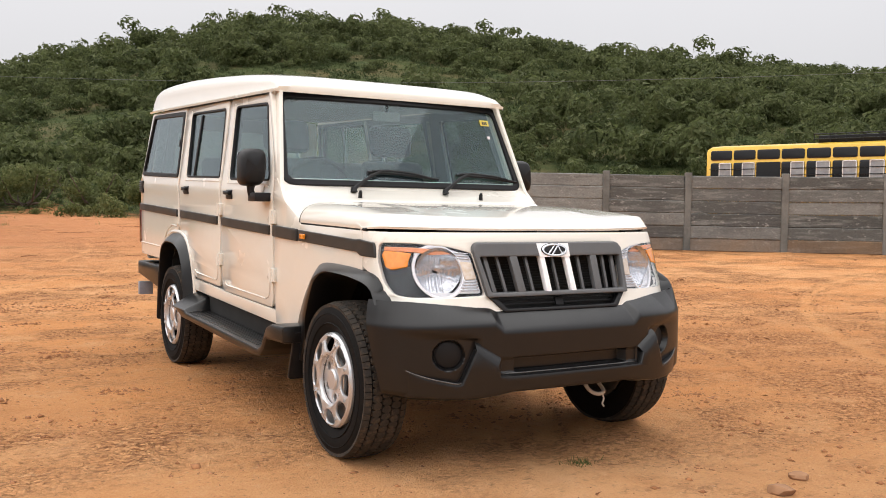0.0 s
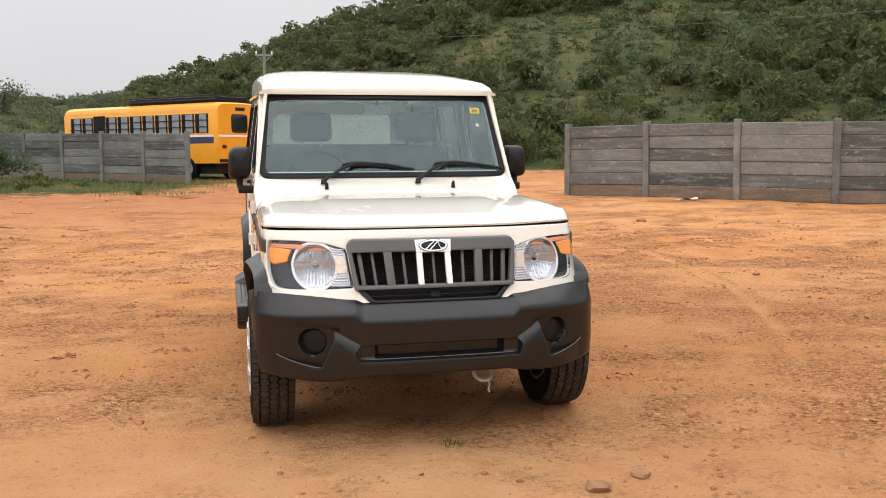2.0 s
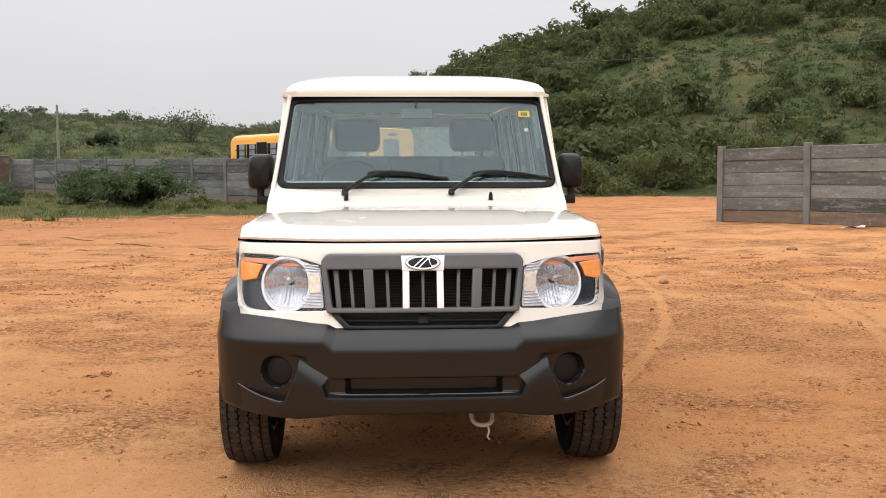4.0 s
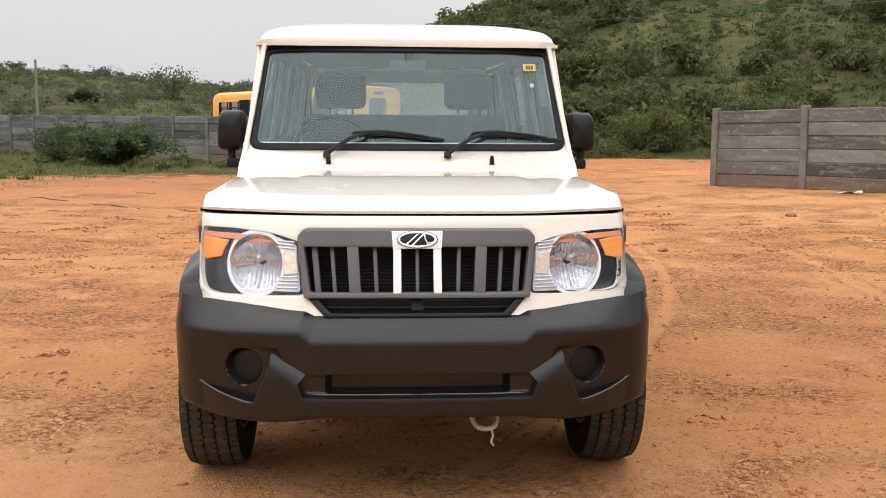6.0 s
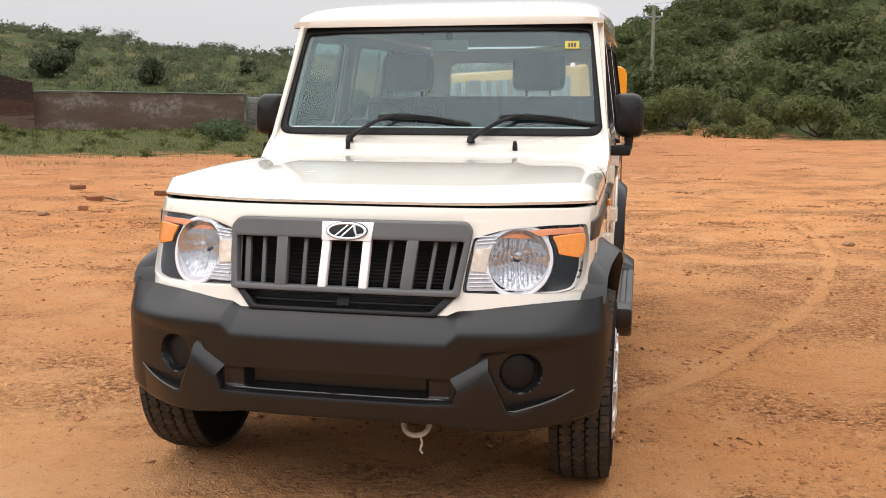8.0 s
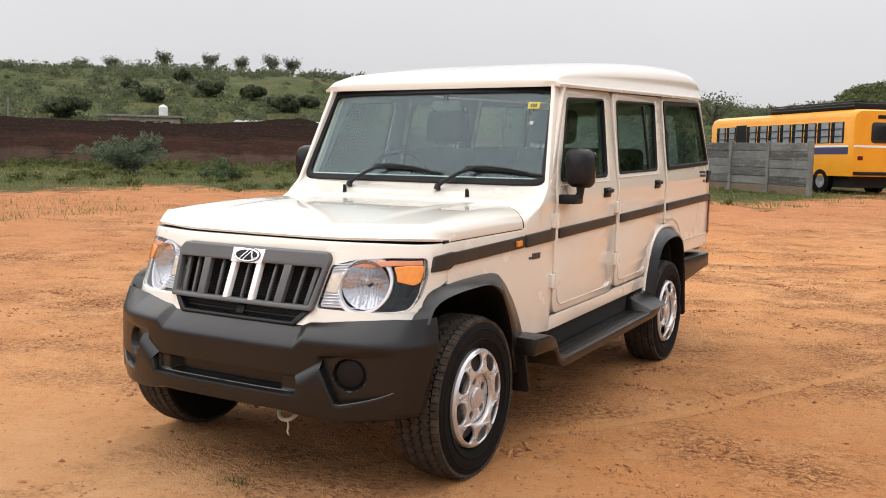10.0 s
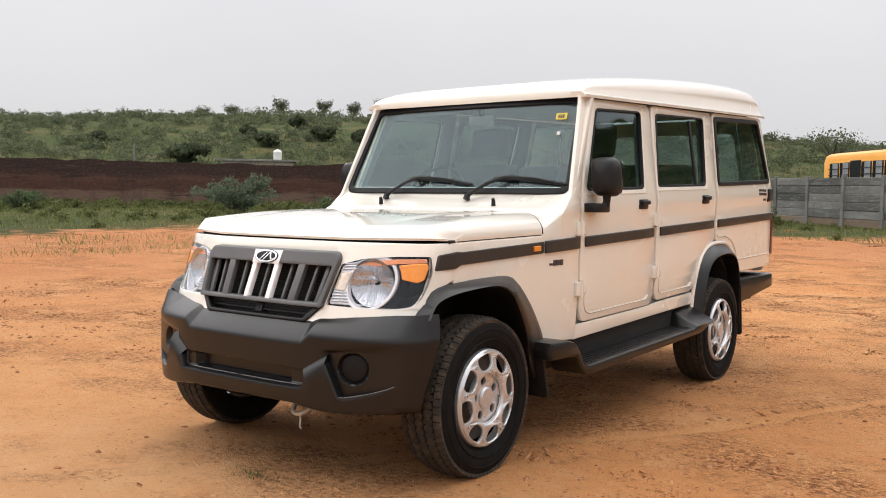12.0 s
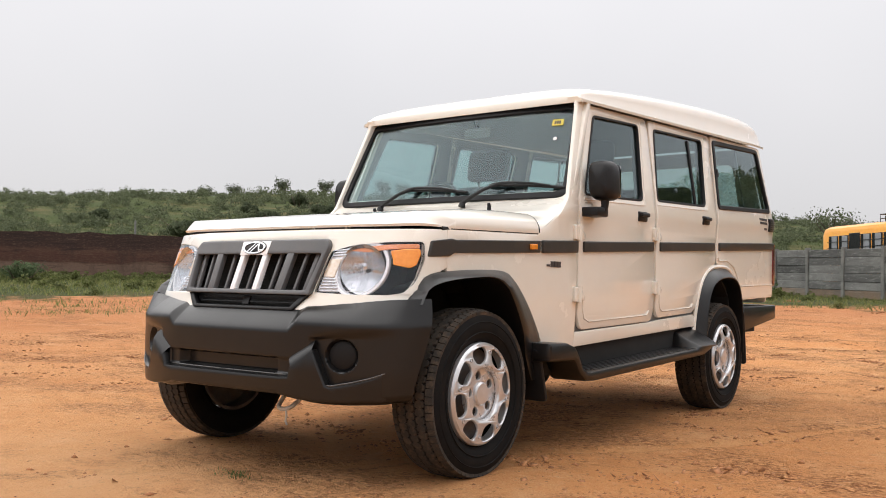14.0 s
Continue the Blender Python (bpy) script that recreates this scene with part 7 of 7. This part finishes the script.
# -- headlamps --
def headlamp(s):
    def f(depth):
        return lambda u, v, w: on_nose(u, v, w + depth)

    def L(pts):
        return to_run(pts, s)

    cuts = sorted(run_at(s * x) for x in (0.42, 0.48, 0.54, 0.60, 0.63, 0.65, 0.665, 0.68, 0.69, 0.70, 0.708, 0.714, 0.719))
    cx, cz, r = 0.522, 0.788, 0.1000
    ucx = run_at(s * cx)
    h = part("headlamp", plate([rounded(L(LAMP_OUT), 0.02), ellipse(ucx, cz, r * 0.97, r * 0.97, 36)], 0.02, 0.003, cuts, (0.75, 0.80, 0.85), f(-0.036)), M_BLACK, car, "headlamp with round reflector and amber indicator")
    # white bezel: inner panel and ring
    white = [(0.390, 0.850), (0.47, 0.876), (0.572, 0.884), (0.602, 0.862), (0.616, 0.80), (0.606, 0.745), (0.572, 0.704), (0.372, 0.704)]
    part("lamp_bezel", plate([rounded(L(white), 0.012), ellipse(ucx, cz, r * 0.93, r * 0.93, 36)], 0.010, 0.003, cuts, (0.75, 0.80, 0.85), f(-0.0155)), M_BEZEL, h, "silvery white lamp bezel")
    part("lamp_ring", plate([ellipse(ucx, cz, r * 1.06, r * 1.06, 40), ellipse(ucx, cz, r * 0.945, r * 0.945, 40)], 0.033, 0.003, cuts, (0.72, 0.78, 0.84), f(-0.0368)), M_WHITE, h)
    part("amber_strip", plate([rounded(L([(0.462, 0.856), (0.50, 0.872), (0.60, 0.881), (0.700, 0.884), (0.704, 0.868), (0.60, 0.862), (0.535, 0.852)]), 0.004)], 0.006, 0.002, cuts, (), f(-0.006)), M_AMBER_PALE, h, "pale orange strip")
    part("indicator", plate([rounded(L([(0.612, 0.858), (0.660, 0.865), (0.704, 0.867), (0.710, 0.852), (0.706, 0.806), (0.690, 0.794), (0.634, 0.806), (0.628, 0.828)]), 0.006)], 0.008, 0.003, cuts, (), f(-0.006)), M_AMBER, h, "amber indicator lens")
    part("side_marker", plate([rounded(L([(0.388, 0.824), (0.436, 0.828), (0.430, 0.772), (0.428, 0.755), (0.380, 0.760)]), 0.006)], 0.006, 0.002, cuts, (), f(-0.006)), M_MARKER, h)
    for k in range(4):
        z = 0.716 + k * 0.011
        part("bezel_rib", plate([L([(0.380, z), (0.455 - k * 0.006, z), (0.455 - k * 0.006, z + 0.004), (0.380, z + 0.004)])], 0.012, 0.001, fn=f(-0.011)), M_REFLECTOR, h)
    for k in range(3):
        z = 0.836 + k * 0.010
        part("bezel_rib", plate([L([(0.394, z), (0.452, z + 0.004), (0.452, z + 0.008), (0.394, z + 0.004)])], 0.012, 0.001, fn=f(-0.011)), M_REFLECTOR, h)
    # bowl, bulb shield and lens, on the lamp's own axis
    c = on_nose(ucx, cz, -0.014)
    bowl = [(-0.050 * (1 - (q / 0.94) ** 2) - 0.002, r * q) for q in (0.94, 0.90, 0.84, 0.78, 0.71, 0.64, 0.57, 0.50, 0.43, 0.36, 0.29, 0.22, 0.12)]
    bm = lathe(bowl, 96, False)
    for v in bm.verts:
        # upright flutes pressed into the lower part, plain facets above
        q = math.hypot(v.co.y, v.co.z) / r
        v.co.x += 0.0062 * abs(math.sin(v.co.y * 230)) * smooth01((0.93 - q) / 0.08) * (1.0 if v.co.z < 0.02 else 0.45)
    rot = Matrix.Rotation(radians(-90), 4, "Z")
    part("reflector_bowl", move(bm, Matrix.Translation(c) @ Matrix.Rotation(s * radians(14), 4, "Z") @ rot), M_REFLECTOR, h, "bright fluted reflector", 20)
    part("bulb_shield", move(lathe([(-0.066, 0.012), (-0.030, 0.014), (-0.018, 0.012), (-0.014, 0.002)], 20, False), Matrix.Translation(c + Vector((0, 0, 0.012))) @ Matrix.Rotation(s * radians(14), 4, "Z") @ rot), M_REFLECTOR, h)
    lens = part("lamp_lens", plate([rounded(L(LAMP_OUT), 0.02)], 0.003, 0, cuts, (0.72, 0.76, 0.80, 0.84, 0.87), f(-0.003)), M_LENS, h, "clear lens over the whole lamp")
    lens.visible_shadow = False


headlamp(1)
headlamp(-1)


# -- wheels --
WHEEL_SCALE = 0.968


def wheel_proto():
    w = new("wheel")
    w.parent = car
    w.scale = (1.0, WHEEL_SCALE, WHEEL_SCALE)
    prof = [(-0.075, 0.205), (-0.092, 0.225), (-0.099, 0.265), (-0.096, 0.300), (-0.083, 0.322), (-0.052, 0.3275), (0.0, 0.3285), (0.052, 0.3275), (0.083, 0.322), (0.096, 0.300), (0.099, 0.265), (0.092, 0.225), (0.075, 0.205)]
    t = part("tyre", lathe(prof, 72), M_TYRE, w, "dusty all-terrain tyre")
    for q in (0.243, 0.285):
        part("sidewall_ring", lathe([(0.0965, q - 0.003), (0.1000, q), (0.0965, q + 0.003)], 72, False), M_TYRE, t)
    bm = bmesh.new()
    n = 68
    for x, wd, ph, rr, tilt in ((-0.079, 0.031, 0.0, 0.3245, 0.30), (-0.041, 0.040, 0.5, 0.3305, 0.03), (0.0, 0.040, 0.0, 0.3318, 0.0), (0.041, 0.040, 0.5, 0.3305, -0.03), (0.079, 0.031, 0.0, 0.3245, -0.30)):
        for k in range(n):
            a = 2 * math.pi * (k + ph) / n
            # six-sided block, wider at its foot
            side_row = abs(x) > 0.06
            six = [(-0.50, -0.36), (0.0, -0.37), (0.50, -0.36), (0.50, 0.36), (0.0, 0.37), (-0.50, 0.36)] if side_row else [(-0.50, -0.25), (0.0, -0.52), (0.50, -0.25), (0.50, 0.25), (0.0, 0.52), (-0.50, 0.25)]
            b = bmesh.new()
            ring = [[b.verts.new((p * wd * kk, q * 0.040 * kk, z)) for p, q in six] for z, kk in ((-0.010, 1.0), (0.0035 if side_row else 0.0052, 0.90))]
            for e in range(6):
                b.faces.new((ring[0][e], ring[0][(e + 1) % 6], ring[1][(e + 1) % 6], ring[1][e]))
            b.faces.new(ring[1])
            move(b, Matrix.Rotation(a, 4, "X") @ Matrix.Translation((x, 0, rr)) @ Matrix.Rotation(-tilt, 4, "Y"))
            me = bpy.data.meshes.new("block")
            b.to_mesh(me)
            b.free()
            bm.from_mesh(me)
            bpy.data.meshes.remove(me)
    part("tread", bm, M_TREAD, t, "dusty blocky tread", 0)
    holes = []
    for k in range(8):
        a = 2 * math.pi * k / 8 + 0.2
        d_ = rounded([(0.121, 0.0), (0.131, 0.034), (0.158, 0.047), (0.181, 0.040), (0.186, 0.0), (0.181, -0.040), (0.158, -0.047), (0.131, -0.034)], 0.018, 3)
        holes.append([(p * math.cos(a) - q * math.sin(a), p * math.sin(a) + q * math.cos(a)) for p, q in d_])
    lugs = [ellipse(0.074 * math.cos(a), 0.074 * math.sin(a), 0.0175, 0.0175, 16) for a in (2 * math.pi * k / 5 + 0.5 for k in range(5))]

    def dish(u, v, q):
        d = float(np.interp(math.hypot(u, v), [0.100, 0.108, 0.122, 0.150, 0.182, 0.192, 0.200], [0.082, 0.094, 0.097, 0.094, 0.086, 0.088, 0.078]))
        return Vector((d + q, u, v))

    cover = part("wheel_cover", plate([ellipse(0, 0, 0.200, 0.200, 72), ellipse(0, 0, 0.101, 0.101, 48)] + holes, 0.014, 0.005, (), (), dish), M_ALLOY, w, "silver wheel cover with rounded openings", 40)
    part("cover_hub", plate([ellipse(0, 0, 0.106, 0.106, 48)] + lugs, 0.014, 0.003, (), (), lambda u, v, q: Vector((0.070 + q, u, v))), M_ALLOY, cover, "recessed hub with five bolt holes")
    part("cover_rim", lathe([(0.050, 0.196), (0.090, 0.194), (0.096, 0.198), (0.090, 0.203), (0.050, 0.206)], 64), M_ALLOY, cover)
    part("centre_cap", lathe([(0.076, 0.048), (0.090, 0.047), (0.096, 0.040), (0.098, 0.001)], 32, False), M_ALLOY, cover)
    for k in range(8):
        a = 2 * math.pi * (k + 0.5) / 8 + 0.2
        part("cover_boss", move(lathe([(0.080, 0.009), (0.094, 0.0085), (0.094, 0.0055), (0.086, 0.005), (0.086, 0.0005)], 12, False), Matrix.Translation((0.014, 0.166 * math.cos(a), 0.166 * math.sin(a)))), M_ALLOY, cover)
    part("steel_rim", lathe([(-0.08, 0.20), (-0.06, 0.19), (0.03, 0.185), (0.045, 0.12), (0.05, 0.03), (0.03, 0.03), (0.0, 0.18), (-0.08, 0.185)], 40), M_STEEL, w)
    return w


proto = wheel_proto()
proto.matrix_basis = pose(0.703, AX_F, TYRE_R * WHEEL_SCALE - 0.001) @ Matrix.Diagonal((1, WHEEL_SCALE, WHEEL_SCALE, 1))
for x, y, turn in ((-0.703, AX_F, 180), (0.676, AX_R, 0), (-0.676, AX_R, 180)):
    copy_thing(proto, pose(x, y, TYRE_R * WHEEL_SCALE - 0.001, 35, 0, turn))


# -- tailgate, floor, cabin --
part("tailgate", plate([rounded([(-0.70, 0.64), (0.70, 0.64), (0.68, 1.15), (0.62, 1.72), (-0.62, 1.72), (-0.68, 1.15)], 0.03), rounded([(-0.52, 1.26), (0.52, 1.26), (0.49, 1.62), (-0.49, 1.62)], 0.05)], 0.03, 0.006, (), (1.15, 1.4), lambda u, v, w: Vector((u, 3.70 - w - 0.22 * max(0, v - 1.2), v))), M_PAINT, car)
tg = part("tailgate_glass", plate([rounded([(-0.53, 1.25), (0.53, 1.25), (0.50, 1.63), (-0.50, 1.63)], 0.05)], 0.004, 0, (), (1.4,), lambda u, v, w: Vector((u, 3.69 - w - 0.22 * max(0, v - 1.2), v))), M_GLASS_REAR, car)
tg.visible_shadow = False
part("floor_pan", box(-0.64, 0.64, 0.55, 3.62, 0.44, 0.52), M_DARK, car)
part("engine_bay", box(-0.40, 0.40, -0.34, 0.62, 0.36, 0.90, 0.02), M_DARK, car)
part("firewall", box(-0.68, 0.68, 0.62, 0.68, 0.44, 0.965), M_DARK, car)
part("chassis_rail", box(-0.42, -0.34, -0.40, 3.60, 0.33, 0.45, 0.01), M_DARK, car)
part("chassis_rail", box(0.34, 0.42, -0.40, 3.60, 0.33, 0.45, 0.01), M_DARK, car)
part("front_axle", tube([(-0.62, AX_F, 0.31), (0.62, AX_F, 0.31)], 0.045, 10), M_DARK, car)
part("rear_axle", tube([(-0.62, AX_R, 0.33), (-0.12, AX_R, 0.33), (0, AX_R, 0.33), (0.12, AX_R, 0.33), (0.62, AX_R, 0.33)], [0.05, 0.05, 0.13, 0.05, 0.05], 12), M_DARK, car)
rows = []
for y, z in ((0.83, 1.09), (0.84, 1.125), (0.90, 1.142), (1.00, 1.140), (1.06, 1.118), (1.085, 1.05), (1.06, 0.86), (1.02, 0.70)):
    rows.append([(x, y, z + (0.022 * smooth01(1 - abs(x + 0.36) / 0.2) if 0.9 <= y < 1.08 else 0)) for x in frange(-0.69, 0.69, 31)])
part("dashboard", grid(rows), M_TRIM, car, "grey dashboard")


def seat(x, y, label, width=0.47, lean=0.16):
    st = new("seat")
    st.parent = car
    st.matrix_basis = pose(x, y, 0.57)
    tagged(st, label)
    part("cushion", box(-width / 2, width / 2, -0.46, 0.04, 0.10, 0.28, 0.05, 3), M_SEAT, st)
    b = box(-width / 2, width / 2, -0.07, 0.06, 0.22, 0.76, 0.05, 3)
    for v in b.verts:
        v.co.x *= 1 - 0.18 * smooth01((v.co.z - 0.4) / 0.4)
        v.co.y += lean * (v.co.z - 0.2)
    part("backrest", b, M_SEAT, st)
    hr = box(-0.135, 0.135, -0.055, 0.055, 0.79, 0.985, 0.05, 3)
    for v in hr.verts:
        v.co.y += lean * (v.co.z - 0.2)
    r = part("headrest", hr, M_SEAT, st)
    for k in (-0.06, 0.06):
        part("headrest_post", tube([(k, 0.08, 0.72), (k, 0.10, 0.84)], 0.007, 6), M_CHROME, r)


seat(-0.345, 1.62, "grey fabric driver's seat with a headrest")
seat(0.345, 1.62, "grey fabric front passenger seat with a headrest")
bench = new("rear_bench")
bench.parent = car
part("bench_cushion", box(-0.62, 0.62, 2.00, 2.48, 0.72, 0.88, 0.05, 3), M_SEAT, bench)
part("bench_back", box(-0.62, 0.62, 2.44, 2.56, 0.82, 1.355, 0.05, 3), M_SEAT, bench)
sw = new("steering_wheel")
sw.parent = car
sw.matrix_basis = pose(-0.355, 1.16, 1.135, 62)
circ = [(0.19 * math.cos(a), 0.19 * math.sin(a), 0) for a in (2 * math.pi * k / 36 for k in range(37))]
part("rim", tube(circ, 0.014, 8), M_BLACK, sw)
part("hub", lathe([(0, 0.06), (0.03, 0.055), (0.04, 0.03), (0.04, 0.001)], 20, False), M_BLACK, sw).matrix_basis = pose(0, 0, -0.02, 0, -90, 0)
for a in (200, 340, 270):
    c_, q_ = math.cos(radians(a)), math.sin(radians(a))
    part("spoke", tube([(0.04 * c_, 0.04 * q_, -0.01), (0.18 * c_, 0.18 * q_, 0)], [0.018, 0.012], 8, flat=0.5), M_BLACK, sw)
part("steering_column", tube([(-0.355, 1.15, 1.12), (-0.355, 0.95, 1.02)], 0.035, 10), M_BLACK, car)
rv = part("cabin_mirror", box(-0.085, 0.085, 1.105, 1.125, 1.515, 1.570, 0.012), M_LINER, car, "rear-view mirror behind the windscreen")
part("cabin_mirror_glass", box(-0.075, 0.075, 1.126, 1.130, 1.520, 1.564), M_CHROME, rv)
part("mirror_stalk", tube([(0, 1.115, 1.57), (0, 1.09, 1.62)], 0.012, 8), M_BLACK, rv)
for x in (-0.33, 0.33):
    part("sun_visor", box(x - 0.19, x + 0.19, 1.07, 1.22, 1.595, 1.612, 0.006), M_LINER, car)
